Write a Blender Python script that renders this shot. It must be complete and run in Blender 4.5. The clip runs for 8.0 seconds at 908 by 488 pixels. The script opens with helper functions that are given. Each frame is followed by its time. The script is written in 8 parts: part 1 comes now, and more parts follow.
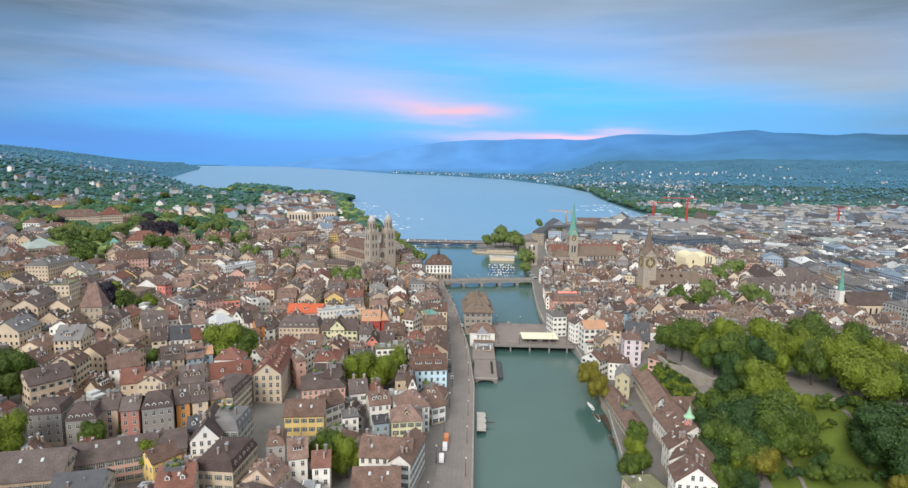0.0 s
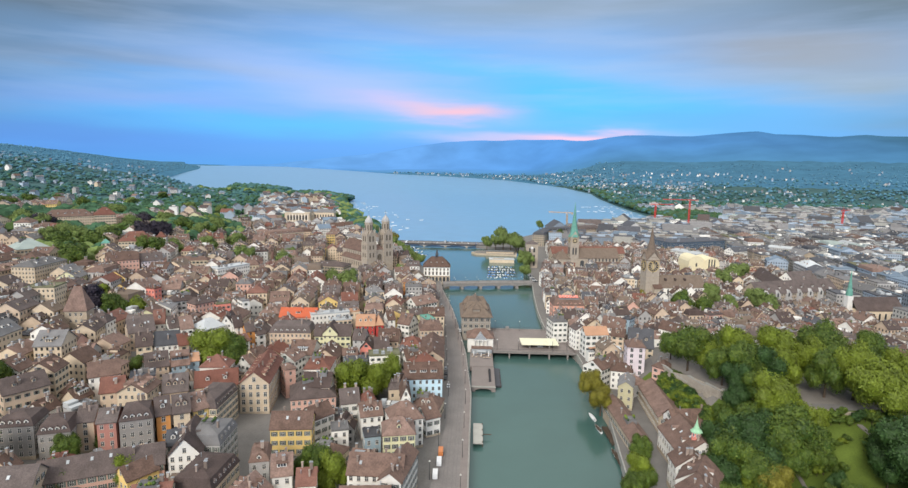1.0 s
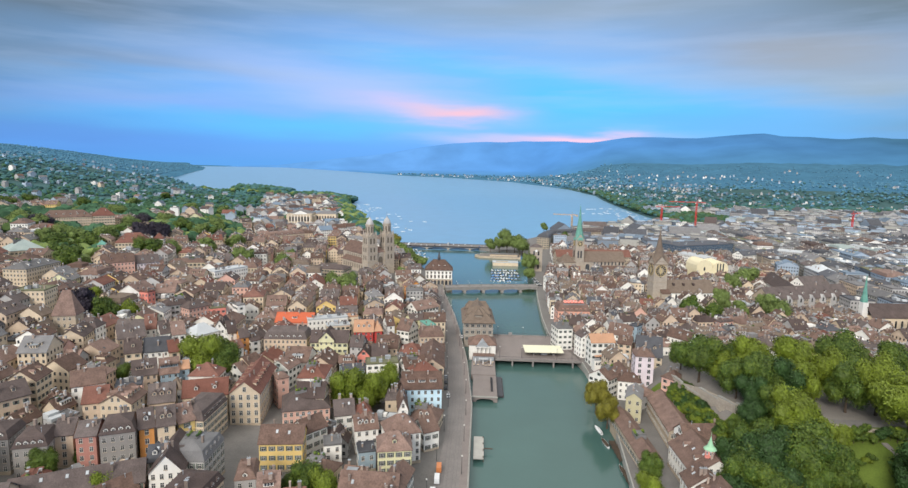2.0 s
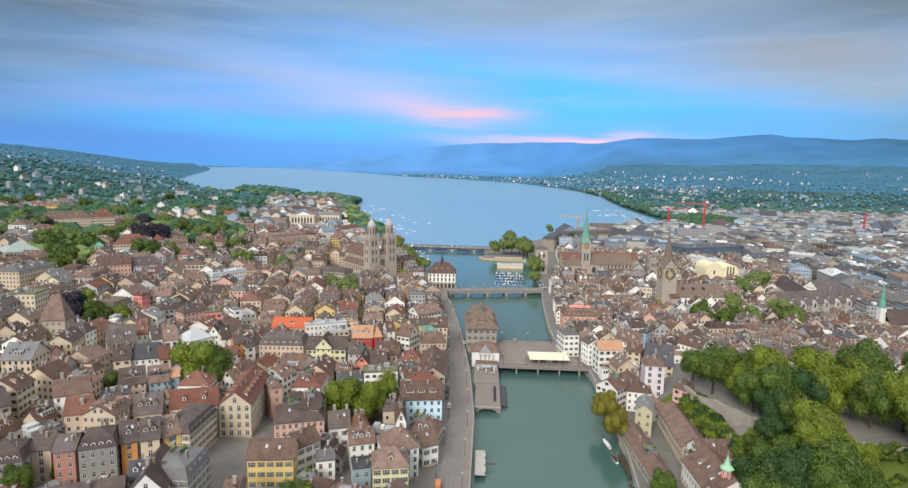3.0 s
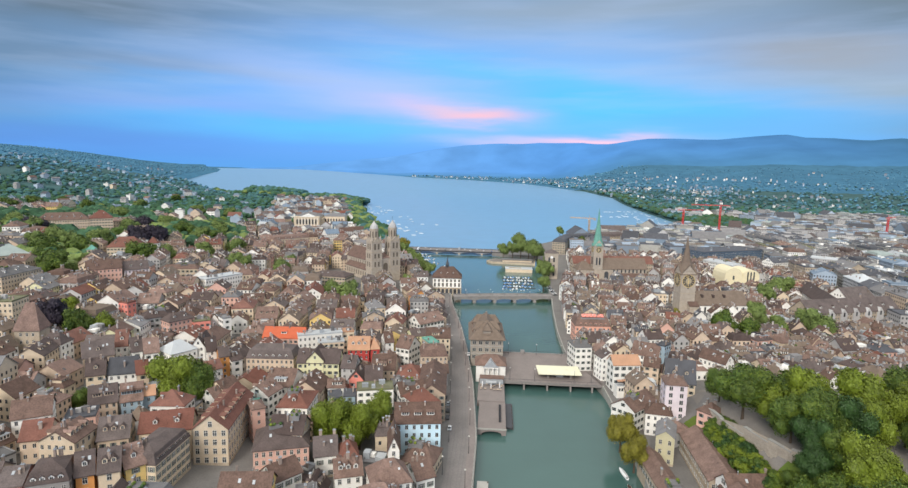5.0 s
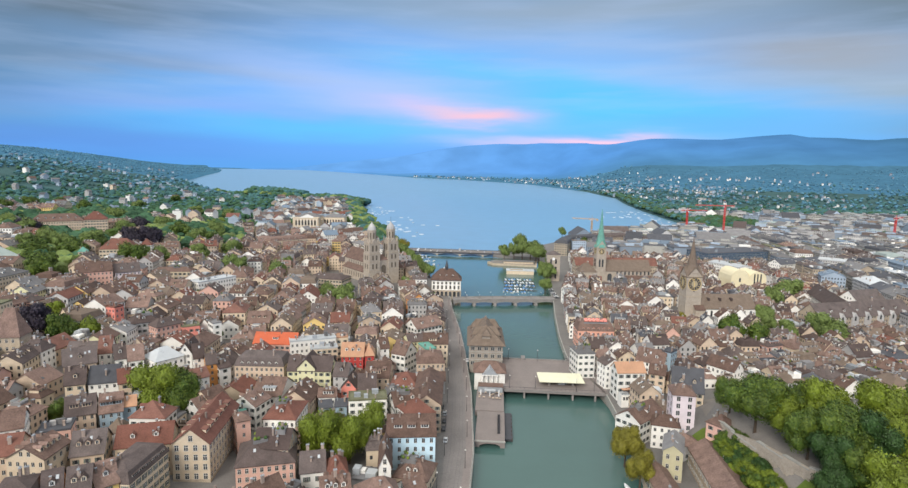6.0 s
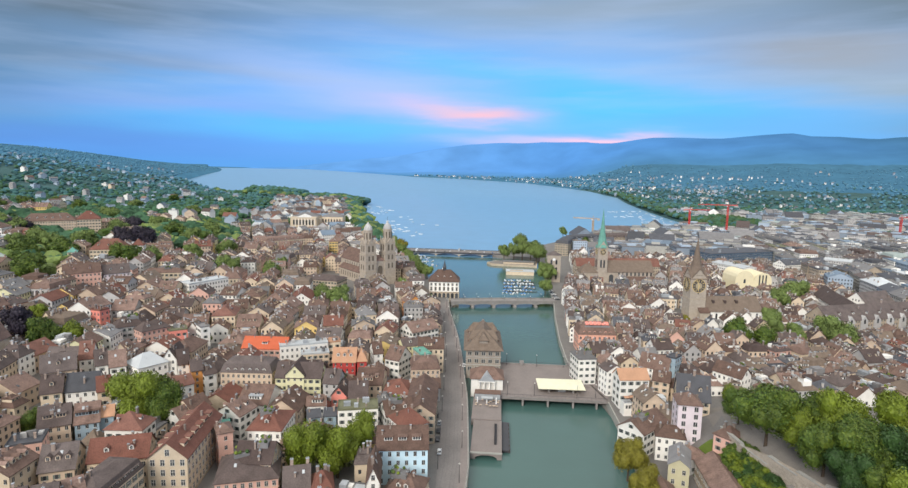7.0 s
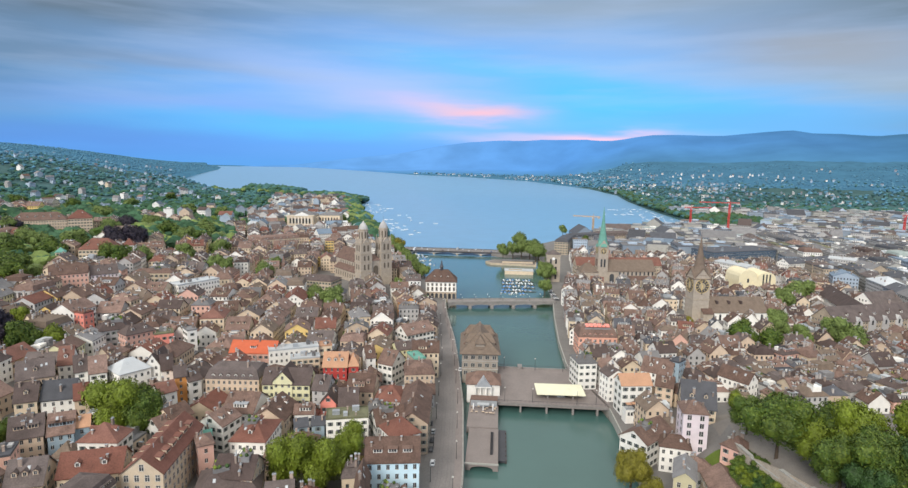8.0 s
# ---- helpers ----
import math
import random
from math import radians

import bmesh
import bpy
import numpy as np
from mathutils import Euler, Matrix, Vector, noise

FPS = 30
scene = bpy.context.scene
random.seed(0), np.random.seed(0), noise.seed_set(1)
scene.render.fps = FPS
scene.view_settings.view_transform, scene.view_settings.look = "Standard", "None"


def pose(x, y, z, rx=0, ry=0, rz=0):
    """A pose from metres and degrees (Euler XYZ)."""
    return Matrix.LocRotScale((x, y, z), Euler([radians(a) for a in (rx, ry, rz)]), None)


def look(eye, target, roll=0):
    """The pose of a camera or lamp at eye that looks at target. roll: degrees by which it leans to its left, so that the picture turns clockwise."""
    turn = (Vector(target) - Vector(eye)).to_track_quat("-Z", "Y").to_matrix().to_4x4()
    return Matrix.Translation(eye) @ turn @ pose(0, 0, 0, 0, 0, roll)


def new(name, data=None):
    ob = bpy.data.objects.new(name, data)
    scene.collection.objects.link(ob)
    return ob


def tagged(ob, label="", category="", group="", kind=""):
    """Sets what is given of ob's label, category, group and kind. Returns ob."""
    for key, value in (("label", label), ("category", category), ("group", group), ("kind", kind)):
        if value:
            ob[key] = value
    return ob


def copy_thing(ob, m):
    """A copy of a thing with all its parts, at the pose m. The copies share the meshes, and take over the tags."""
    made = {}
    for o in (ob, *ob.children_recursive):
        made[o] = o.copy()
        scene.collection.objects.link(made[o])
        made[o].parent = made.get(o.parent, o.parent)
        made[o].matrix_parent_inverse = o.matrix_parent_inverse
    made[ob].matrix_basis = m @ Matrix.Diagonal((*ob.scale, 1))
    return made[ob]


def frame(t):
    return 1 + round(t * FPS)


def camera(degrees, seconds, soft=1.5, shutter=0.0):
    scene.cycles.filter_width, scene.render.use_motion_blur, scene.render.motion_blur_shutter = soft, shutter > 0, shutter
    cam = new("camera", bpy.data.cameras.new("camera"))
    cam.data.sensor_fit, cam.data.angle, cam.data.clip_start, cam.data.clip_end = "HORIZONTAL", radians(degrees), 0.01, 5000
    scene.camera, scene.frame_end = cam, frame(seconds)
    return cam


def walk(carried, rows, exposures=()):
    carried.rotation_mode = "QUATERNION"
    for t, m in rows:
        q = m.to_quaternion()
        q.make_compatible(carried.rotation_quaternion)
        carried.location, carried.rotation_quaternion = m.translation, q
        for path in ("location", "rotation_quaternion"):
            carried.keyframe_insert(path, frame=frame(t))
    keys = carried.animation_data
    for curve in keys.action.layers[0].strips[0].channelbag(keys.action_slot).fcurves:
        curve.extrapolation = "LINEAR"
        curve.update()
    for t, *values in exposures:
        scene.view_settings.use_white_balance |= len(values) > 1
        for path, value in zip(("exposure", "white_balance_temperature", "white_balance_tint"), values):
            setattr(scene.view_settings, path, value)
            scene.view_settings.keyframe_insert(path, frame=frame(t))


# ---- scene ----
cam = camera(76.9, 8.0, soft=1.4)
PATH = [
    (0, (-9.851, -5.117, 125.334), (-9.922, -3.137, 125.056), 0.8),
    (0.5, (-8.931, 1.036, 125.291), (-9.001, 3.016, 125.014), 0.9),
    (1, (-8.216, 7.144, 125.189), (-8.289, 9.123, 124.913), 1.0),
    (1.5, (-7.564, 13.341, 125.054), (-7.644, 15.321, 124.78), 1.1),
    (3, (-5.562, 32.32, 124.408), (-5.669, 34.299, 124.14), 1.2),
    (3.5, (-5.011, 38.608, 124.26), (-5.129, 40.586, 123.992), 1.2),
    (4, (-4.362, 44.906, 124.081), (-4.489, 46.885, 123.815), 1.2),
    (4.5, (-3.694, 51.282, 123.937), (-3.829, 53.259, 123.671), 1.2),
    (6, (-1.099, 70.446, 123.159), (-1.249, 72.423, 122.895), 1.1),
    (6.5, (-0.122, 76.716, 122.957), (-0.274, 78.692, 122.692), 1.1),
    (7, (0.832, 82.724, 122.758), (0.678, 84.701, 122.491), 1.1),
    (7.5, (1.718, 88.673, 122.584), (1.564, 90.649, 122.315), 1.1),
    (8, (2.541, 94.556, 122.407), (2.387, 96.531, 122.133), 1.0),
]
walk(cam, [(t, look(eye, target, roll)) for t, eye, target, roll in PATH])

# ---- light ----
world = bpy.data.worlds.new("overcast_dusk")
scene.world = world
world.use_nodes = True
wn, wl = world.node_tree.nodes, world.node_tree.links
wn.clear()


def wnode(kind, **values):
    n = wn.new(kind)
    for k, v in values.items():
        if k == "op":
            n.operation = v
        elif k.startswith("i"):
            n.inputs[int(k[1:])].default_value = v
    return n


def wmath(op, a, b=None):
    n = wnode("ShaderNodeMath", op=op)
    for i, v in enumerate((a, b)):
        if v is None:
            continue
        if isinstance(v, (int, float)):
            n.inputs[i].default_value = v
        else:
            wl.new(v, n.inputs[i])
    return n.outputs[0]


def wramp(fac, stops):
    n = wn.new("ShaderNodeValToRGB")
    e = n.color_ramp.elements
    while len(e) < len(stops):
        e.new(0.5)
    for el, (p, c) in zip(e, stops):
        el.position, el.color = p, (*c, 1)
    wl.new(fac, n.inputs[0])
    return n.outputs[0]


def wmix(fac, a, b):
    n = wn.new("ShaderNodeMix")
    n.data_type = "RGBA"
    for sock, v in ((n.inputs[0], fac), (n.inputs[6], a), (n.inputs[7], b)):
        if isinstance(v, float):
            sock.default_value = v
        elif isinstance(v, tuple):
            sock.default_value = (*v, 1)
        else:
            wl.new(v, sock)
    return n.outputs[2]


SUN_EL, SUN_AZ = 31, 199
tc = wn.new("ShaderNodeTexCoord")
sep = wn.new("ShaderNodeSeparateXYZ")
wl.new(tc.outputs["Generated"], sep.inputs[0])
dx, dy, dz = sep.outputs
sky = wn.new("ShaderNodeTexSky")
sky.sky_type, sky.sun_disc = "NISHITA", False
sky.sun_elevation, sky.sun_rotation = radians(SUN_EL), radians(SUN_AZ)


def streaks(sx, sy, sz, scale, detail, shift=0.0):
    mp = wn.new("ShaderNodeMapping")
    mp.inputs["Scale"].default_value = (sx, sy, sz)
    mp.inputs["Location"].default_value = (shift, shift * 0.7, shift * 0.3)
    mp.inputs["Rotation"].default_value = (0, radians(-6), 0)
    wl.new(tc.outputs["Generated"], mp.inputs[0])
    nz = wn.new("ShaderNodeTexNoise")
    nz.inputs["Scale"].default_value, nz.inputs["Detail"].default_value = scale, detail
    wl.new(mp.outputs[0], nz.inputs["Vector"])
    return nz.outputs[0]


def lin(r, g, b):
    """A colour from eight-bit values."""
    return tuple(((c / 255 + 0.055) / 1.055) ** 2.4 for c in (r, g, b))


# bearing and height over the horizon, in degrees, ruffled so that cloud edges fray
deg = 180 / math.pi
bearing = wmath("MULTIPLY", wmath("ARCTAN2", dx, dy), deg)
height = wmath("MULTIPLY", wmath("ARCSINE", dz), deg)
fray = wmath("SUBTRACT", streaks(1.0, 1.0, 7.0, 5.0, 5.0, 2.3), 0.5)
drift = wmath("SUBTRACT", streaks(1.0, 1.0, 4.0, 3.0, 4.0, 6.1), 0.5)
b_soft = wmath("ADD", bearing, wmath("MULTIPLY", drift, 10.0))
h_soft = wmath("ADD", height, wmath("MULTIPLY", fray, 2.6))
full = wramp(wmath("MULTIPLY", height, 1 / 25), [
    (0.0, lin(78, 162, 242)), (0.07, lin(62, 158, 250)), (0.16, lin(62, 172, 255)), (0.26, lin(92, 172, 250)), (0.36, lin(112, 176, 246)),
    (0.48, lin(118, 172, 234)), (0.58, lin(126, 164, 206)), (0.7, lin(122, 140, 156)), (1.0, lin(130, 142, 150))])
# cloud, clear sky and dark outer banks imitating lens vignetting: bearing, height, half width, half height, tilt,
# colour, cover
BANKS = [
    (-40, 2.2, 15, 1.6, 0.0, (48, 134, 232), 0.8),
    (-43, 6.0, 9, 3.4, 0.0, (70, 126, 184), 0.85),
    (-28, 5.2, 13, 1.0, 0.02, (126, 166, 246), 0.7),
    (-16.5, 3.5, 15, 1.0, 0.0, (56, 184, 255), 0.85),
    (-15.5, 8.2, 14, 1.5, -0.1, (164, 192, 250), 0.75),
    (-14, 11.6, 12, 1.3, -0.05, (120, 170, 244), 0.6),
    (-33, 8.3, 12, 0.8, -0.03, (140, 150, 176), 0.55),
    # two dark banks, upper left: lens vignetting painted into the sky
    (-44, 9.0, 12, 3.4, 0.0, (88, 122, 156), 0.75),
    (-40, 13.2, 18, 3.0, 0.0, (88, 100, 108), 0.97),
    (-8.5, 5.8, 9, 1.3, -0.1, (180, 192, 246), 0.75),
    (2.5, 9.0, 13, 1.1, -0.1, (92, 190, 248), 0.8),
    (5.5, 11.9, 10, 0.8, -0.07, (156, 184, 226), 0.55),
    (12.5, 5.6, 11, 2.2, -0.08, (38, 190, 252), 0.98),
    (17, 8.4, 10, 1.0, -0.12, (150, 186, 236), 0.6),
    (23, 4.3, 9, 1.2, -0.02, (72, 166, 240), 0.8),
    (10, 14.6, 20, 1.6, 0.0, (150, 162, 174), 0.7),
    (28, 10.0, 9, 2.0, -0.1, (170, 164, 164), 0.8),
    (32, 7.0, 7, 1.5, -0.1, (152, 158, 156), 0.7),
    # dark bank, upper right: lens vignetting painted into the sky
    (36, 13.4, 13, 3.2, 0.0, (102, 112, 114), 0.95),
    (37, 3.6, 6, 1.6, 0.0, (90, 128, 156), 0.7),
    (-5.5, 5.5, 5.0, 0.7, -0.1, (226, 190, 224), 0.8),
    (-1.8, 4.95, 3.8, 0.55, -0.03, (255, 184, 200), 0.85),
    (2.0, 2.7, 6.0, 0.55, 0.0, (196, 192, 240), 0.75),
    (10.0, 2.75, 5.0, 0.42, 0.05, (246, 196, 228), 0.95),
]
for b0, h0, bw, hw, tilt, tone, cover in BANKS:
    u = wmath("MULTIPLY", wmath("SUBTRACT", b_soft, float(b0)), 1 / bw)
    w = wmath("SUBTRACT", wmath("SUBTRACT", h_soft, h0), wmath("MULTIPLY", wmath("SUBTRACT", bearing, float(b0)), tilt))
    w = wmath("MULTIPLY", w, 1 / hw)
    off = wmath("ADD", wmath("MULTIPLY", u, u), wmath("MULTIPLY", w, w))
    fade = wmath("MULTIPLY", wmath("POWER", 2.718, wmath("MULTIPLY", off, -0.8)), cover)
    full = wmix(fade, full, lin(*tone))
# fine wisps drawn out along the cloud banks
wisp = wramp(streaks(1.4, 1.4, 13.0, 3.4, 5.0, 4.4), [(0.45, (0, 0, 0)), (0.72, (0.3, 0.3, 0.3))])
full = wmix(wmath("MULTIPLY", wisp, wramp(wmath("MULTIPLY", height, 1 / 25), [(0.12, (0, 0, 0)), (0.3, (1, 1, 1))])), full, lin(170, 192, 228))
full = wmix(0.02, full, sky.outputs[0])
# daylight comes mostly from the pale cloud overhead
over = wramp(dz, [(0.275, (0, 0, 0)), (0.56, (1, 1, 1))])
full = wmix(over, full, (1.14, 1.15, 1.15))
bg = wn.new("ShaderNodeBackground")
bg.inputs[1].default_value = 1.0
out = wn.new("ShaderNodeOutputWorld")
wl.new(full, bg.inputs[0])
wl.new(bg.outputs[0], out.inputs[0])

sun = new("sun", bpy.data.lights.new("sun", "SUN"))
sun.data.energy, sun.data.angle, sun.data.color = 3.1, radians(25), (1.0, 0.95, 0.88)
sun.matrix_world = look((-90, -260, 165), (0, 0, 0))
scene.view_settings.exposure = 0.0


# ---- materials ----
def material(name, colour, rough=0.85, vary=0.25, scale=0.4, fine=4.0, hue=None, spread=0.0, bump=0.0, metal=0.0, spec=0.3):
    """Mottled surface: two scales of noise, and a difference from thing to thing."""
    m = bpy.data.materials.new(name)
    m.use_nodes = True
    n, l = m.node_tree.nodes, m.node_tree.links
    b = n["Principled BSDF"]
    b.inputs["Roughness"].default_value, b.inputs["Metallic"].default_value = rough, metal
    b.inputs["Specular IOR Level"].default_value = spec
    geo = n.new("ShaderNodeNewGeometry")
    big, small = n.new("ShaderNodeTexNoise"), n.new("ShaderNodeTexNoise")
    for t, s, d in ((big, scale, 3.0), (small, fine, 2.0)):
        t.inputs["Scale"].default_value, t.inputs["Detail"].default_value = s, d
        l.new(geo.outputs["Position"], t.inputs["Vector"])
    add = n.new("ShaderNodeMath")
    add.operation = "ADD"
    l.new(big.outputs[0], add.inputs[0])
    l.new(small.outputs[0], add.inputs[1])
    mid = n.new("ShaderNodeMapRange")
    mid.inputs["From Min"].default_value, mid.inputs["From Max"].default_value = 0.6, 1.4
    mid.inputs["To Min"].default_value, mid.inputs["To Max"].default_value = 1 - vary, 1 + vary
    l.new(add.outputs[0], mid.inputs["Value"])
    last = mid.outputs[0]
    if spread:
        info = n.new("ShaderNodeObjectInfo")
        isl = n.new("ShaderNodeMapRange")
        isl.inputs["To Min"].default_value, isl.inputs["To Max"].default_value = 1 - spread, 1 + spread
        both, wrap = n.new("ShaderNodeMath"), n.new("ShaderNodeMath")
        both.operation, wrap.operation = "ADD", "FRACT"
        l.new(info.outputs["Random"], both.inputs[0])
        l.new(geo.outputs["Random Per Island"], both.inputs[1])
        l.new(both.outputs[0], wrap.inputs[0])
        l.new(wrap.outputs[0], isl.inputs["Value"])
        mul = n.new("ShaderNodeMath")
        mul.operation = "MULTIPLY"
        l.new(last, mul.inputs[0])
        l.new(isl.outputs[0], mul.inputs[1])
        last = mul.outputs[0]
    base = n.new("ShaderNodeMix")
    base.data_type = "RGBA"
    base.inputs[6].default_value = (*colour, 1)
    base.inputs[7].default_value = (*(hue or colour), 1)
    if hue:
        mix_by = big.outputs[0] if not spread else wrap.outputs[0]
        l.new(mix_by, base.inputs[0])
    tint = n.new("ShaderNodeVectorMath")
    tint.operation = "SCALE"
    l.new(base.outputs[2], tint.inputs[0])
    l.new(last, tint.inputs["Scale"])
    l.new(tint.outputs[0], b.inputs["Base Color"])
    if bump:
        bp = n.new("ShaderNodeBump")
        bp.inputs["Strength"].default_value, bp.inputs["Distance"].default_value = bump, 0.2
        l.new(small.outputs[0], bp.inputs["Height"])
        l.new(bp.outputs[0], b.inputs["Normal"])
    return m


WALLS = {
    "salmon": material("salmon_plaster", (0.68, 0.36, 0.27), vary=0.12, scale=0.3),
    # grey plaster darkened to imitate lens falloff at the view's lower left
    "ash": material("darkened_grey_plaster", (0.27, 0.255, 0.243), vary=0.16, scale=0.3),
    "rose": material("dusty_rose_plaster", (0.42, 0.2, 0.165), vary=0.14, scale=0.3),
    "olive": material("olive_cream_plaster", (0.47, 0.43, 0.28), vary=0.12, scale=0.3),
    # walls of distant houses: blue distance haze put into the plaster colour
    "dim": material("hazed_plaster", (0.3, 0.36, 0.43), vary=0.12, scale=0.1, spread=0.4),
    "cream": material("cream_plaster", (0.61, 0.5, 0.37), vary=0.16, scale=0.3, spread=0.12),
    "white": material("white_plaster", (0.772, 0.749, 0.702), vary=0.12, scale=0.3, spread=0.1),
    "grey": material("grey_plaster", (0.421, 0.409, 0.398), vary=0.16, scale=0.3, spread=0.15),
    "beige": material("beige_plaster", (0.538, 0.421, 0.316), vary=0.16, scale=0.3, spread=0.15),
    "pink": material("pink_plaster", (0.608, 0.374, 0.304), vary=0.14, scale=0.3, spread=0.12),
    "yellow": material("yellow_plaster", (0.7, 0.51, 0.2), vary=0.12, scale=0.3, spread=0.08),
    "lemon": material("lemon_plaster", (0.66, 0.63, 0.4), vary=0.1, scale=0.3),
    "orange": material("orange_plaster", (0.643, 0.292, 0.0936), vary=0.12, scale=0.3, spread=0.1),
    "red": material("red_plaster", (0.445, 0.0585, 0.0526), vary=0.12, scale=0.3),
    "coral": material("coral_plaster", (0.71, 0.25, 0.2), vary=0.12, scale=0.3),
    "blue": material("pale_blue_plaster", (0.55, 0.725, 0.82), vary=0.08, scale=0.3),
    "teal": material("grey_blue_plaster", (0.281, 0.363, 0.421), vary=0.14, scale=0.3),
    "lilac": material("lilac_plaster", (0.67, 0.59, 0.62), vary=0.1, scale=0.3),
    "stone": material("sandstone", (0.4, 0.33, 0.25), vary=0.25, scale=0.35, fine=2.0, spread=0.1),
    "pale_stone": material("pale_sandstone", (0.38, 0.325, 0.265), vary=0.22, scale=0.35, fine=2.0),
    "town_stone": material("grey_brown_stone", (0.3, 0.26, 0.22), vary=0.22, scale=0.35, fine=2.0),
    "concrete": material("concrete", (0.36, 0.35, 0.32), vary=0.18, scale=0.3, spread=0.12),
    "glass": material("blue_glass_front", (0.08, 0.12, 0.17), rough=0.2, vary=0.2, spec=0.6),
}
ROOFS = {
    "brown": material("brown_clay_tiles", (0.141, 0.087, 0.067), vary=0.42, scale=0.3, fine=1.6, hue=(0.175, 0.117, 0.096), spread=0.3, bump=0.5),
    "dark": material("dark_clay_tiles", (0.088, 0.06, 0.053), vary=0.38, scale=0.25, fine=2.2, hue=(0.1, 0.082, 0.077), spread=0.28, bump=0.5),
    "red": material("red_clay_tiles", (0.2, 0.083, 0.06), vary=0.36, scale=0.25, fine=2.2, hue=(0.155, 0.078, 0.06), spread=0.24, bump=0.5),
    "orange": material("new_orange_tiles", (0.52, 0.125, 0.06), vary=0.15, scale=0.3, fine=2.5, spread=0.08, bump=0.4),
    "peach": material("pale_orange_tiles", (0.44, 0.25, 0.155), vary=0.16, scale=0.3, fine=2.5, bump=0.4),
    "grey": material("grey_roofing", (0.17, 0.165, 0.165), vary=0.25, scale=0.25, spread=0.3),
    "slate": material("slate", (0.07, 0.072, 0.082), rough=0.6, vary=0.3, scale=0.3, spread=0.25),
    "light": material("pale_sheet_roofing", (0.46, 0.48, 0.49), rough=0.6, vary=0.12, scale=0.2, spread=0.2),
    "copper": material("green_copper", (0.13, 0.31, 0.25), rough=0.7, vary=0.25, scale=0.4, fine=2.0),
    "copper_new": material("pale_green_copper", (0.3, 0.52, 0.33), rough=0.7, vary=0.15, scale=0.5),
    "pale": material("pale_green_sheeting", (0.3, 0.35, 0.33), vary=0.15, scale=0.2),
    # roofs of distant houses: blue distance haze put into the colour
    "far": material("hazed_roofing", (0.14, 0.185, 0.235), vary=0.2, scale=0.1, spread=0.35),
    "shingle": material("grey_brown_shingles", (0.165, 0.125, 0.096), vary=0.3, scale=0.4, fine=2.5, bump=0.4),
    "moss": material("mossy_roofing", (0.15, 0.15, 0.09), vary=0.3, scale=0.3),
}
GLASS = material("window_glass", (0.05, 0.054, 0.06), rough=0.12, vary=0.3, spread=0.4, spec=0.6)
LOUVRE = material("dark_louvres", (0.13, 0.105, 0.08), vary=0.2)
FRAME = material("white_window_paint", (0.6, 0.58, 0.54), vary=0.08)
SHUTTER = material("green_grey_shutters", (0.13, 0.15, 0.13), vary=0.15, spread=0.4)
PALE_STACK = material("pale_chimney_render", (0.44, 0.4, 0.37), vary=0.2, spread=0.3)
CHIMNEY = material("chimney_render", (0.28, 0.22, 0.185), vary=0.3, fine=3.0, spread=0.4)
METAL = material("zinc_sheet", (0.33, 0.35, 0.37), rough=0.5, vary=0.2, spread=0.2, metal=0.2)
IRON = material("dark_iron", (0.05, 0.05, 0.055), rough=0.5)
WHITE = material("white_lacquer", (0.75, 0.75, 0.75), rough=0.35, vary=0.05)
ASPHALT = material("worn_asphalt", (0.2, 0.182, 0.172), vary=0.2, scale=0.12, fine=1.2)
PAVING = material("street_paving", (0.17, 0.16, 0.15), vary=0.2, scale=0.15, fine=1.5)
GRAVEL = material("gravel_terrace", (0.2, 0.18, 0.16), vary=0.16, scale=0.2, fine=2.0)
GRASS = material("mown_grass", (0.085, 0.125, 0.016), vary=0.22, scale=0.1, fine=1.5, hue=(0.1, 0.14, 0.022))
# bluish base colour imitates haze over the far wooded ground
WOODLAND = material("hazed_wooded_ground", (0.045, 0.092, 0.088), vary=0.35, scale=0.012, fine=0.06, hue=(0.055, 0.11, 0.115), spec=0.05)
STEEL_RAIL = material("tram_rail", (0.13, 0.12, 0.115), rough=0.5, metal=0.3)
CRANE_RED = material("crane_red", (0.55, 0.05, 0.045), rough=0.5)
CRANE_YELLOW = material("crane_ochre", (0.5, 0.3, 0.12), rough=0.5)
BARK = material("bark", (0.07, 0.05, 0.035), vary=0.3, fine=3.0)
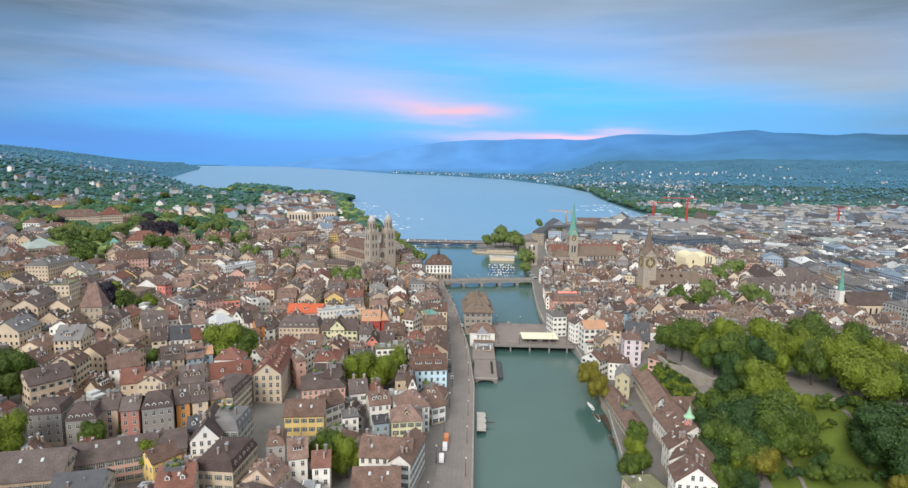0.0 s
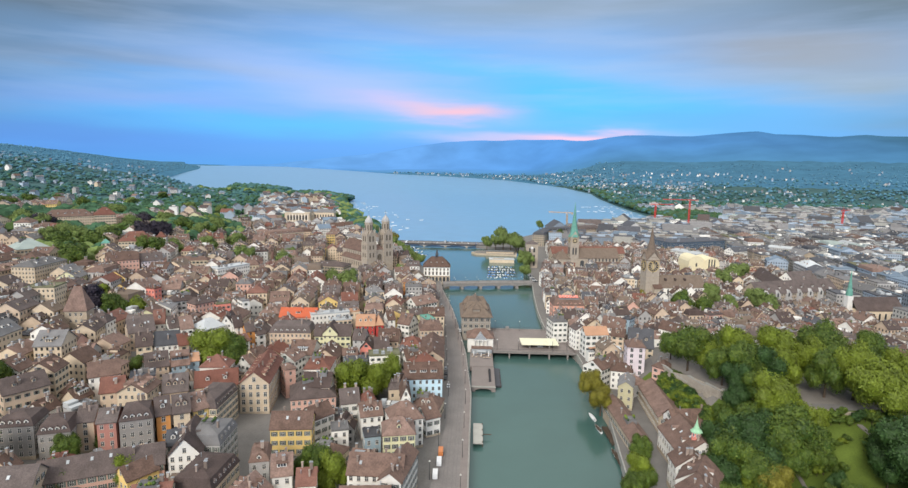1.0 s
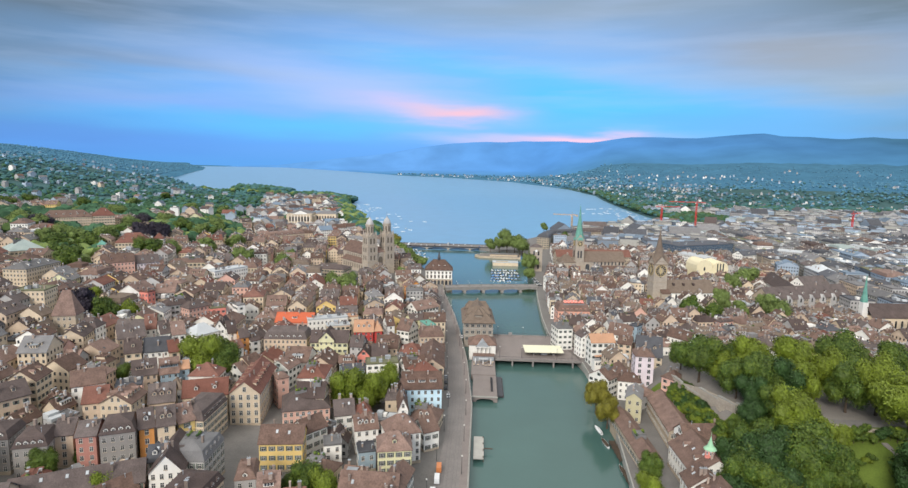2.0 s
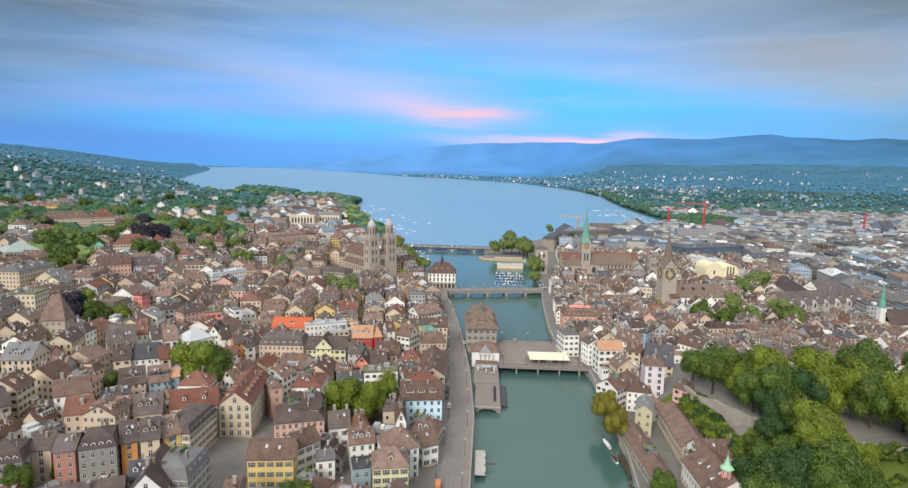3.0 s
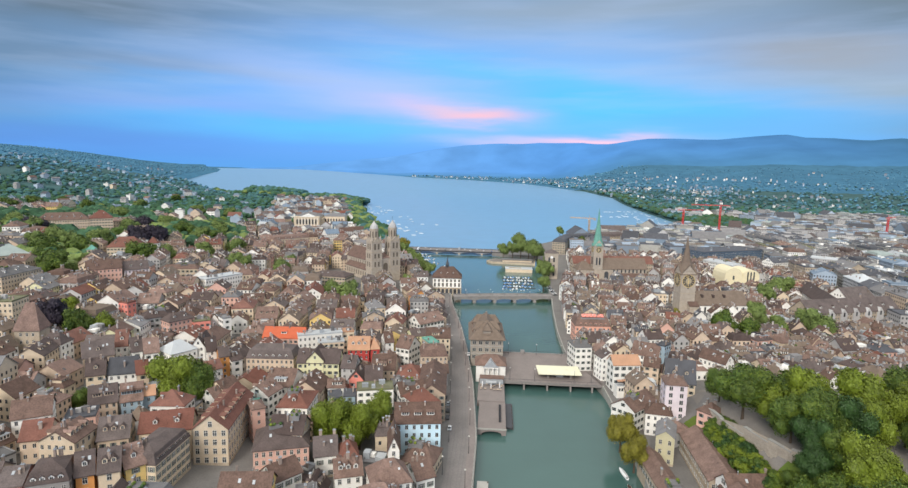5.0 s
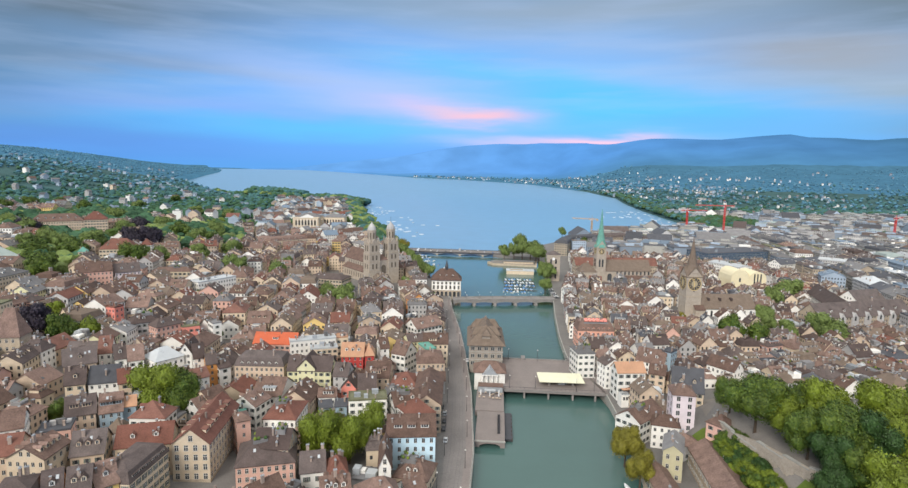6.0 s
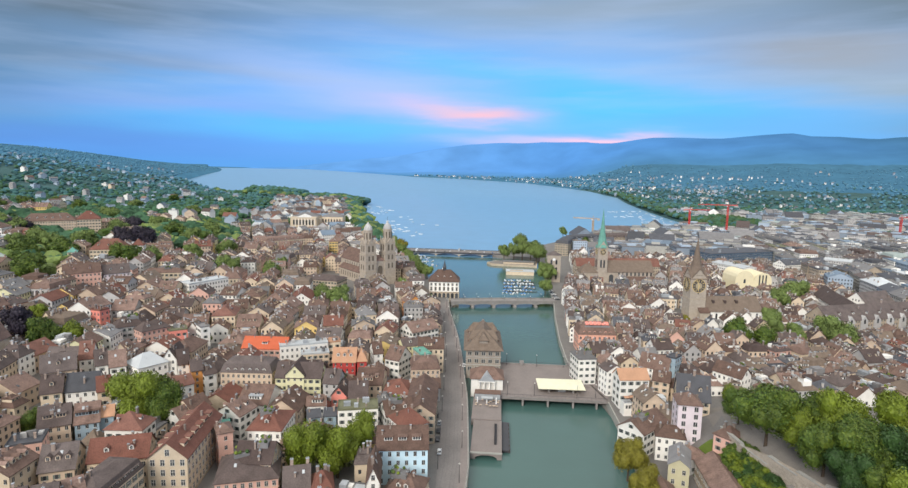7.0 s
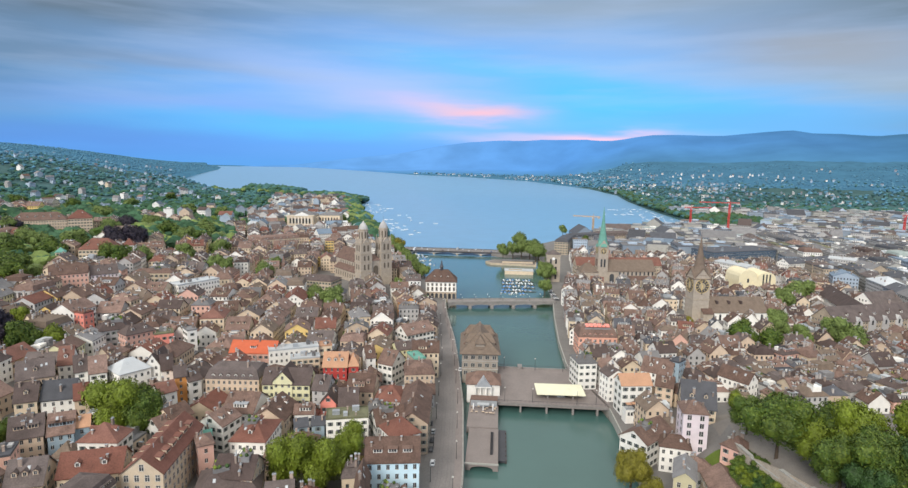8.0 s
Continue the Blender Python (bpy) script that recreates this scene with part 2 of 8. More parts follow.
LEAVES = {
    # far, blue and haze: steps of distance haze put into the leaf colour
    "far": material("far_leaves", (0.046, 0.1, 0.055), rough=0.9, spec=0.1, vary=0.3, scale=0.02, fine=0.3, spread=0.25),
    "blue": material("hazed_far_leaves", (0.058, 0.132, 0.13), rough=0.9, spec=0.05, vary=0.22, scale=0.01, fine=0.2, spread=0.2),
    "haze": material("haze_blue_distant_leaves", (0.085, 0.195, 0.27), rough=0.9, spec=0.05, vary=0.22, scale=0.01, fine=0.2, spread=0.2),
    "green": material("summer_leaves", (0.05, 0.098, 0.015), rough=0.6, vary=0.45, scale=0.12, fine=0.8, hue=(0.09, 0.122, 0.016), spread=0.25),
    "lime": material("lime_leaves", (0.133, 0.174, 0.016), rough=0.6, vary=0.4, scale=0.12, fine=1.2, spread=0.18),
    # hazier copy of the green and lime leaves for trees farther off
    "mid": material("hazy_green_leaves", (0.135, 0.185, 0.05), rough=0.7, vary=0.4, scale=0.1, fine=0.8, spread=0.2),
    "deep": material("deep_green_leaves", (0.03, 0.066, 0.015), rough=0.6, vary=0.5, scale=0.25, fine=1.2, spread=0.25),
    "ochre": material("ochre_leaves", (0.17, 0.155, 0.02), rough=0.6, vary=0.4, scale=0.3, fine=1.2, spread=0.1),
    "copper": material("copper_beech_leaves", (0.028, 0.022, 0.034), rough=0.6, vary=0.4, scale=0.3, fine=1.2),
}


BRIDGE_STONE = material("grey_bridge_stone", (0.225, 0.21, 0.2), vary=0.22, scale=0.3, fine=1.6)
SET_STONE = material("bridge_paving", (0.215, 0.185, 0.172), vary=0.15, scale=0.15, fine=1.5)
# the farthest ridges, only a backdrop: blue distance haze painted in as emission
DISTANCE = material("hazed_distant_ridge", (0.05, 0.235, 0.55), vary=0.12, scale=0.003, fine=0.012)
FAR_LAND = material("hazed_far_slope", (0.1, 0.27, 0.42), vary=0.2, scale=0.006, fine=0.03)
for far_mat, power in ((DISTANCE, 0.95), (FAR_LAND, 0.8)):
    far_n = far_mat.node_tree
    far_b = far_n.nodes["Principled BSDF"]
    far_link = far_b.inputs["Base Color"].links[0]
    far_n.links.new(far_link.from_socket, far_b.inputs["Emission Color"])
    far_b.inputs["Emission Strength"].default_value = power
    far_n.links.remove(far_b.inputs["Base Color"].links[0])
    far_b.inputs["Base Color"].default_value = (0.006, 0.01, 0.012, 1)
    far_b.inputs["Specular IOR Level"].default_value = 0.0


# the painted haze turns from pale blue to green towards the near hills in the west
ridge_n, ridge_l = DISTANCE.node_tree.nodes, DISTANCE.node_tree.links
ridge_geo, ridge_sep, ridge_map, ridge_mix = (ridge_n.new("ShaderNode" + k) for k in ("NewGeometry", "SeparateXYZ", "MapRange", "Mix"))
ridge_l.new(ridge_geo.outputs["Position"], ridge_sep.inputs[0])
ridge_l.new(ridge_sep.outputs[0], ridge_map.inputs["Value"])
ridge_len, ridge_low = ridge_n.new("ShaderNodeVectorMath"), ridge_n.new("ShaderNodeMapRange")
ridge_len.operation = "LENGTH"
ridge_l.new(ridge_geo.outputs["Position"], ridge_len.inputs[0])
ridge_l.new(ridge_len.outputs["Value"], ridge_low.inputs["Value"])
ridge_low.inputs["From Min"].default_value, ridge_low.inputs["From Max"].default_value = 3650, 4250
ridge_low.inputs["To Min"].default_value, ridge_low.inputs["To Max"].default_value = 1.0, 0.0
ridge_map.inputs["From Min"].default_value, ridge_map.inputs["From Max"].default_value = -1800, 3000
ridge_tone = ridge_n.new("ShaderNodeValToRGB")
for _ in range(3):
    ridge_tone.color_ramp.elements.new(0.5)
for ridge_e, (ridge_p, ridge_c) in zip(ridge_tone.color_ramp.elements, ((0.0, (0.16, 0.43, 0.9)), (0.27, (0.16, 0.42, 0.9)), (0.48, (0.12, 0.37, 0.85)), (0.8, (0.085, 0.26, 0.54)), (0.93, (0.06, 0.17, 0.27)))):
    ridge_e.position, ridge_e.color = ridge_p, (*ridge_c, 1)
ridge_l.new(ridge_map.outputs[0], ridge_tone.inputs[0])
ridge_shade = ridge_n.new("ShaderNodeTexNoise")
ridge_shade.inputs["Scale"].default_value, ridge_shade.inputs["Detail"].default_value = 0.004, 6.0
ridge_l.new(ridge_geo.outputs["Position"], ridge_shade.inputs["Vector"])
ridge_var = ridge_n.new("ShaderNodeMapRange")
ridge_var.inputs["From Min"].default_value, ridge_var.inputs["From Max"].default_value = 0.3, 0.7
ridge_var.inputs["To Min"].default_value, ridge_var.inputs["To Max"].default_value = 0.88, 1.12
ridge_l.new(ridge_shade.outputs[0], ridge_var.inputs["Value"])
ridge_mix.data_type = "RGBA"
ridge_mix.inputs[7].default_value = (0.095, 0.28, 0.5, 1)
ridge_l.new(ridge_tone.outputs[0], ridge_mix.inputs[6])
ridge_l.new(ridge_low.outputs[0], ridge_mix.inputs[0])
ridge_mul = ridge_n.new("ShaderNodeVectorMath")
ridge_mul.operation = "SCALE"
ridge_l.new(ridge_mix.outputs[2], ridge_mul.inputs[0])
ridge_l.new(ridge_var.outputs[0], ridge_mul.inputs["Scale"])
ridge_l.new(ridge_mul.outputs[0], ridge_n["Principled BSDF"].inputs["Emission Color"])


def water_material(name, colour, ripple, rough, size):
    m = bpy.data.materials.new(name)
    m.use_nodes = True
    n, l = m.node_tree.nodes, m.node_tree.links
    b = n["Principled BSDF"]
    b.inputs["Roughness"].default_value = rough
    b.inputs["IOR"].default_value = 1.33
    geo, nz, bp = n.new("ShaderNodeNewGeometry"), n.new("ShaderNodeTexNoise"), n.new("ShaderNodeBump")
    nz.inputs["Scale"].default_value, nz.inputs["Detail"].default_value = size, 4.0
    bp.inputs["Strength"].default_value, bp.inputs["Distance"].default_value = ripple, 0.35
    cl, mx = n.new("ShaderNodeTexNoise"), n.new("ShaderNodeMix")
    cl.inputs["Scale"].default_value, cl.inputs["Detail"].default_value = 0.03, 3.0
    mx.data_type = "RGBA"
    mx.inputs[6].default_value, mx.inputs[7].default_value = (*colour, 1), (*[c * 1.35 for c in colour], 1)
    for t in (nz, cl):
        l.new(geo.outputs["Position"], t.inputs["Vector"])
    l.new(cl.outputs[0], mx.inputs[0])
    l.new(mx.outputs[2], b.inputs["Base Color"])
    l.new(nz.outputs[0], bp.inputs["Height"])
    l.new(bp.outputs[0], b.inputs["Normal"])
    return m


RIVER = water_material("river_water", (0.046, 0.096, 0.087), 0.16, 0.15, 0.3)
RIVER.node_tree.nodes["Principled BSDF"].inputs["Specular IOR Level"].default_value = 0.85
LAKE = water_material("lake_water", (0.12, 0.245, 0.37), 0.2, 0.28, 0.06)


# ---- mesh helpers ----
class Mesh:
    """Collects faces of several materials for one mesh object."""

    def __init__(self):
        self.v, self.f, self.m, self.mats = [], [], [], []

    def slot(self, mat):
        if mat not in self.mats:
            self.mats.append(mat)
        return self.mats.index(mat)

    def add(self, verts, faces, mat, m=None):
        k, s = len(self.v), self.slot(mat)
        self.v += [tuple(m @ Vector(p)) for p in verts] if m is not None else [tuple(p) for p in verts]
        for f in faces:
            self.f.append([k + i for i in f])
            self.m.append(s)

    def box(self, x0, x1, y0, y1, z0, z1, mat, m=None):
        v = [(x, y, z) for z in (z0, z1) for x, y in ((x0, y0), (x1, y0), (x1, y1), (x0, y1))]
        self.add(v, [(3, 2, 1, 0), (4, 5, 6, 7), (0, 1, 5, 4), (1, 2, 6, 5), (2, 3, 7, 6), (3, 0, 4, 7)], mat, m)

    def ring(self, stations, sides, mat, m=None, turn=0.0, sx=1.0, sy=1.0):
        """A lathe: (radius, z) stations with so many sides; closed at both ends."""
        v = []
        for r, z in stations:
            for i in range(sides):
                a = turn + 2 * math.pi * i / sides
                v.append((r * math.cos(a) * sx, r * math.sin(a) * sy, z))
        n = len(stations)
        f = [tuple(reversed(range(sides))), tuple(range((n - 1) * sides, n * sides))]
        for j in range(n - 1):
            for i in range(sides):
                k = (i + 1) % sides
                f.append((j * sides + i, j * sides + k, (j + 1) * sides + k, (j + 1) * sides + i))
        self.add(v, f, mat, m)

    def data(self, name):
        me = bpy.data.meshes.new(name)
        me.from_pydata(self.v, [], self.f)
        for mat in self.mats:
            me.materials.append(mat)
        me.polygons.foreach_set("material_index", self.m)
        me.update()
        return me

    def made(self, name, parent=None, m=None):
        ob = new(name, self.data(name))
        return settle(ob, parent, m)


def settle(ob, parent=None, m=None):
    if parent is not None:
        ob.parent = parent
    if m is not None:
        ob.matrix_basis = m
    return ob


def empty(name, m):
    ob = new(name)
    ob.matrix_basis = m
    return ob


def interp(v, xs, ys):
    return float(np.interp(v, xs, ys))


def smooth(v, a, b):
    k = min(1.0, max(0.0, (v - a) / (b - a)))
    return k * k * (3 - 2 * k)


# ---- lie of the land ----
EYE_Z = 124.0


def reach(r):
    """Distances past 2.2 km are drawn together, so that the far shore lies within the camera's range."""
    return r if r < 2200 else 2200 + (r - 2200) * (1 + 4 * (r - 2200) / 2700)


# lifts drawn-in ground and water so they line up from the camera's height
def rise(r):
    return EYE_Z * (1 - r / reach(r))


def draw_in(x, y):
    """The drawn-in place of a far point."""
    far = math.hypot(x, y)
    if far <= 2200:
        return x, y
    d = (-1 + math.sqrt(1 + 16 * (far - 2200) / 2700)) * 2700 / 8
    return x * (2200 + d) / far, y * (2200 + d) / far


QUAY_Y = [-400, 190, 300, 366, 432, 477, 548, 590, 640, 760, 880, 1000]
QUAY_X = [-12, -9, -8.6, -12.8, -20, -26, -38, -43, -60, -95, -140, -180]
BANK_Y = [-400, 200, 270, 330, 370, 428, 478, 544, 586, 700, 780, 850, 862]
BANK_X = [40, 52, 59, 61, 60, 46, 46, 49, 52, 56, 58, 56, -8]
shore_l = [(-140, 880), (-180, 1000), (-266, 1270), (-400, 1700), (-425, 1945), (-640, 2034), draw_in(-1365, 2722), draw_in(-1905, 3365), draw_in(-4300, 8900), (-1900, 4000), (-2500, 4300)]
shore_r = [(-8, 862), (7, 891), (100, 1050), (230, 1200), (431, 1328), (446, 1841), (488, 2508), draw_in(504, 3434), draw_in(237, 4840), draw_in(-300, 5942), draw_in(-1041, 6876), draw_in(-4754, 14102), (-2100, 4560)]


def left_edge(y):
    return interp(y, QUAY_Y, QUAY_X) if y < 880 else interp(y, [p[1] for p in shore_l], [p[0] for p in shore_l])


def right_edge(y):
    return interp(y, BANK_Y, BANK_X) if y < 862 else interp(y, [p[1] for p in shore_r], [p[0] for p in shore_r])


RIDGE_AZ = [-60, -48, -41.9, -40.1, -38.2, -36.2, -34.2, -32, -30.2, -28.3, -26.8, -24, -20, -17, -14.3, -11.5, -8.7, -5.8, -3, -0.7, 0.7, 1.6, 2.3, 3, 3.8, 8.3, 8.8, 9.1, 11, 12.6, 14.1, 16.2, 18.7, 20.1, 21, 22.9, 24.7, 25.5, 26.2, 28.5, 30.9, 32.8, 34.2, 45, 60]
RIDGE_EL = [1.0, 0.8, 0.66, 0.55, 0.34, 0.04, -0.28, -0.65, -0.9, -1.0, -1.1, -1.75, -0.45, 0.05, 0.4, 0.7, 1.15, 1.75, 2.15, 2.3, 2.38, 2.29, 2.08, 2.31, 2.44, 2.5, 2.39, 2.23, 2.47, 2.75, 2.93, 2.93, 2.84, 2.84, 2.94, 3.14, 3.23, 3.22, 2.97, 2.91, 2.7, 2.87, 2.72, 2.6, 2.4]


def hill(x, y):
    r = math.hypot(x, y)
    if r < 500 or y < 50:
        return 0.0
    az = math.degrees(math.atan2(x, y))
    z = rise(r)
    el = interp(az, RIDGE_AZ, RIDGE_EL)
    r0 = interp(az, [-60, -26, -23, -20, 5, 12, 60], [700, 1300, 2400, 4450, 4100, 3000, 2600])
    r1 = interp(az, [-60, -26, -23, -20, 60], [3300, 3500, 4200, 4800, 4750])
    top = EYE_Z + r1 * math.tan(radians(el)) - rise(r1)
    lump = noise.noise(Vector((x / 420, y / 420, 0.3))) * 22 + noise.noise(Vector((x / 130, y / 130, 1.3))) * 9
    k = smooth(r, r0, r1)
    k = k if az < -22 else k ** 1.5 * 0.85 + 0.15 * smooth(r, r0 - 500, r0 + 700)
    lump *= min(1.0, 2.2 * k) * max(0.0, 1 - max(0.0, k - 0.7) * 2.6)
    return z + (top + lump) * k


def terrace_edge(x):
    """The foot line of the hill terrace's north wall."""
    return interp(x, [85, 103, 113, 133, 155, 200], [262, 256, 249, 237, 233, 231])


def bump2(x, y, cx, cy, sx, sy):
    return math.exp(-((x - cx) / sx) ** 2 - ((y - cy) / sy) ** 2)


def ground_z(x, y):
    z = 4.0 + hill(x, y)
    ql = left_edge(y)
    if x < (ql + right_edge(y)) / 2:
        d = max(0.0, ql - 14 - x)
        z += 0.045 * min(d, 110) + 0.085 * max(0.0, min(d - 110, 420)) * smooth(1500 - y, 0, 700)
        z += 4 * bump2(x, y, -110, 640, 50, 50)
    else:
        z += 10.5 * bump2(x, y, 160, 500, 55, 60)
        xw = interp(y, [248, 312], [103, 92])
        edge = terrace_edge(x)
        hill_on = smooth(300 - x, 0, 90) * smooth(352 - y, 0, 36) * smooth(y, edge - 26, edge)
        z += (9.8 * smooth(x, xw - 17, xw - 1.5) + 5.7 * smooth(x, xw - 0.5, xw + 2)) * hill_on
        z += 7.5 * smooth(x, 82, 112) * smooth(330 - x, 0, 130) * smooth(480 - y, 0, 120)
    return z


def bushy(x, y):
    xw = interp(y, [248, 312], [103, 92])
    return 238 < y < 309 and xw - 16 < x < xw - 4.5


def make_ground():
    ys = list(np.linspace(-400, 100, 8)) + list(np.linspace(112, 1010, 150)) + list(np.linspace(1030, 2200, 60)) + list(np.linspace(2230, 4850, 90))
    NX, NW = 112, 6
    rows, verts = [], []
    for y in ys:
        reach_x = math.sqrt(max(4880 ** 2 - y * y, 250 ** 2)) if y > 2300 else 500 + 1.7 * max(y, 0)
        reach_x = min(reach_x, 4700)
        xl, xr = left_edge(y), right_edge(y)
        water = xr - xl > 6
        xl, xr = (xl, xr) if water else ((xl + xr) / 2 - 2, (xl + xr) / 2 + 2)
        span_l, span_r = max(20, reach_x + xl), max(20, reach_x - xr)
        u = np.linspace(0, 1, NX) ** 2.0
        xs = [xl - span_l * k for k in u[::-1]] + list(np.linspace(xl + 0.4, xr - 0.4, NW)) + [xr + span_r * k for k in u]
        row = []
        for i, x in enumerate(xs):
            z = ground_z(x, y)
            if NX <= i < NX + NW and water:
                z = hill_free(x, y) - 4.0
            elif y > 900 and water:
                d = min(abs(x - xl), abs(x - xr))
                z -= max(0.0, 2.6 - d * 0.1)
            row.append(len(verts))
            verts.append((x, y, z))
        rows.append(row)
    paved, green, lawn, terrace, ridge, slope = [], [], [], [], [], []
    for j in range(len(rows) - 1):
        for i in range(len(rows[0]) - 1):
            f = (rows[j][i], rows[j][i + 1], rows[j + 1][i + 1], rows[j + 1][i])
            cx, cy = verts[f[0]][0], verts[f[0]][1]
            far = math.hypot(cx, cy)
            wild = cy > 1500 or (cy > 380 and cx < -520) or far > 1700
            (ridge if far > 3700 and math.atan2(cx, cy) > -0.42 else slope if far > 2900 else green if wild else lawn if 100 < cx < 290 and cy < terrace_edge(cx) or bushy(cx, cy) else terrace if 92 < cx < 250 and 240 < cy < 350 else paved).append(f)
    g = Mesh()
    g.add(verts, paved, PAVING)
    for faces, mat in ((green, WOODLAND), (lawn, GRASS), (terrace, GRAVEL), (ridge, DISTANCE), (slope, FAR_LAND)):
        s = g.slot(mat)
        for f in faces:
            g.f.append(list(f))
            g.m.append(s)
    ob = g.made("ground")
    for p in ob.data.polygons:
        p.use_smooth = True
    return tagged(ob, "paved old town ground rising to wooded hills", "ground", kind="structure")


def hill_free(x, y):
    return rise(math.hypot(x, y)) if y > 0 else 0.0


def make_water():
    riv, lk = Mesh(), Mesh()
    ys = list(np.linspace(-400, 600, 30)) + list(np.linspace(610, 860, 14))
    v, f = [], []
    for y in ys:
        v += [(left_edge(y) + 0.1, y, 0.0), (right_edge(y) - 0.1 if y < 849 else 57, y, 0.0)]
    f = [(2 * j, 2 * j + 1, 2 * j + 3, 2 * j + 2) for j in range(len(ys) - 1)]
    riv.add(v, f, RIVER)
    tagged(riv.made("river"), "smooth green grey river water between stone quays", "river", kind="structure")
    v, f = [], []
    rr = list(np.linspace(700, 2200, 12)) + list(np.linspace(2260, 4780, 50))
    az = np.radians(np.linspace(-44, 33, 60))
    for r in rr:
        for a in az:
            x, y = r * math.sin(a), r * math.cos(a)
            v.append((x, max(y, 858.0), rise(r) if r > 2200 else 0.0))
    n = len(az)
    for j in range(len(rr) - 1):
        for i in range(n - 1):
            f.append((j * n + i, j * n + i + 1, (j + 1) * n + i + 1, (j + 1) * n + i))
    lk.add(v, f, LAKE)
    ob = lk.made("lake")
    for p in ob.data.polygons:
        p.use_smooth = True
    tagged(ob, "calm pale blue lake reaching to the horizon", "lake", kind="structure")


make_ground()
make_water()


# ---- houses ----
def slab(me, poly_top, thick, mat, m=None):
    """A tilted plate below the given outline."""
    n = len(poly_top)
    low = [(p[0], p[1], p[2] - thick) for p in poly_top]
    faces = [tuple(range(n)), tuple(reversed(range(n, 2 * n)))]
    faces += [(i + n, (i + 1) % n + n, (i + 1) % n, i) for i in range(n)]
    me.add(list(poly_top) + low, faces, mat, m)


SHARED = {}


def window_data(kind):
    """One window, about 1.2 m wide and 1.7 m high, facing -y, its sill at the origin's height: frame, panes, sill and shutters in one skin."""
    key = ("window", kind)
    if key in SHARED:
        return SHARED[key]
    xs = [-0.55, -0.48, -0.035, 0.035, 0.48, 0.55]
    if kind == "shutter":
        xs = [-1.1] + xs + [1.1]
    zs = [-0.07, 0.0, 0.95, 1.02, 1.53, 1.6]
    first = 1 if kind == "shutter" else 0
    place, verts, groups = {}, [], {}

    def at(x, y, z):
        k = (round(x, 3), round(y, 3), round(z, 3))
        if k not in place:
            place[k] = len(verts)
            verts.append((x * 1.16, y, z * 1.12))
        return place[k]

    def quad(mat, *corners):
        groups.setdefault(mat, []).append([at(*c) for c in corners])

    for i in range(len(xs) - 1):
        for j in range(5):
            x0, x1, z0, z1 = xs[i], xs[i + 1], zs[j], zs[j + 1]
            leaf = kind == "shutter" and i in (0, len(xs) - 2)
            if not leaf and (i - first) % 2 and j % 2:
                ring = [(x0, z0), (x1, z0), (x1, z1), (x0, z1)]
                for q in range(4):
                    (xa, za), (xb, zb) = ring[q], ring[(q + 1) % 4]
                    quad(FRAME, (xa, -0.07, za), (xb, -0.07, zb), (xb, -0.02, zb), (xa, -0.02, za))
                quad(GLASS, *[(x, -0.02, z) for x, z in ring])
            else:
                quad(SHUTTER if leaf else FRAME, (x0, -0.07, z0), (x1, -0.07, z0), (x1, -0.07, z1), (x0, -0.07, z1))
    for x in (xs[0], xs[-1]):
        for j in range(5):
            quad(FRAME if kind != "shutter" else SHUTTER, (x, -0.07, zs[j]), (x, 0.05, zs[j]), (x, 0.05, zs[j + 1]), (x, -0.07, zs[j + 1]))
    l, r = (-0.55, 0.55)
    stone = WALLS["stone"]
    quad(stone, (l, -0.07, -0.07), (l - 0.07, -0.16, -0.09), (r + 0.07, -0.16, -0.09), (r, -0.07, -0.07))
    quad(stone, (l - 0.07, -0.16, -0.09), (l - 0.07, -0.16, -0.19), (r + 0.07, -0.16, -0.19), (r + 0.07, -0.16, -0.09))
    quad(stone, (l - 0.07, -0.16, -0.19), (l - 0.07, 0.03, -0.19), (r + 0.07, 0.03, -0.19), (r + 0.07, -0.16, -0.19))
    me = Mesh()
    me.v = verts
    for mat, faces in groups.items():
        k = me.slot(mat)
        me.f += faces
        me.m += [k] * len(faces)
    SHARED[key] = me.data("window")
    return SHARED[key]


def dormer_data(roof, wall):
    key = ("dormer", roof, wall)
    if key not in SHARED:
        me = Mesh()
        me.add([(-0.75, 0, -0.3), (0.75, 0, -0.3), (0.75, 0, 1.3), (0, 0, 1.9), (-0.75, 0, 1.3), (-0.75, 3, -0.3), (0.75, 3, -0.3), (0.75, 3, 1.3), (0, 3, 1.9), (-0.75, 3, 1.3)],
               [(0, 1, 2, 3, 4), (1, 6, 7, 2), (5, 0, 4, 9)], WALLS[wall])
        for s in (-1, 1):
            slab(me, [(0, -0.25, 2.05), (0, 3, 2.05), (s * 1.0, 3, 1.25), (s * 1.0, -0.25, 1.25)][::s], 0.12, ROOFS[roof])
        me.box(-0.45, 0.45, -0.03, 0.02, 0.1, 1.2, GLASS)
        for x in (-0.5, -0.03, 0.44):
            me.box(x, x + 0.06, -0.06, 0.02, 0.05, 1.25, FRAME)
        SHARED[key] = me.data("dormer")
    return SHARED[key]


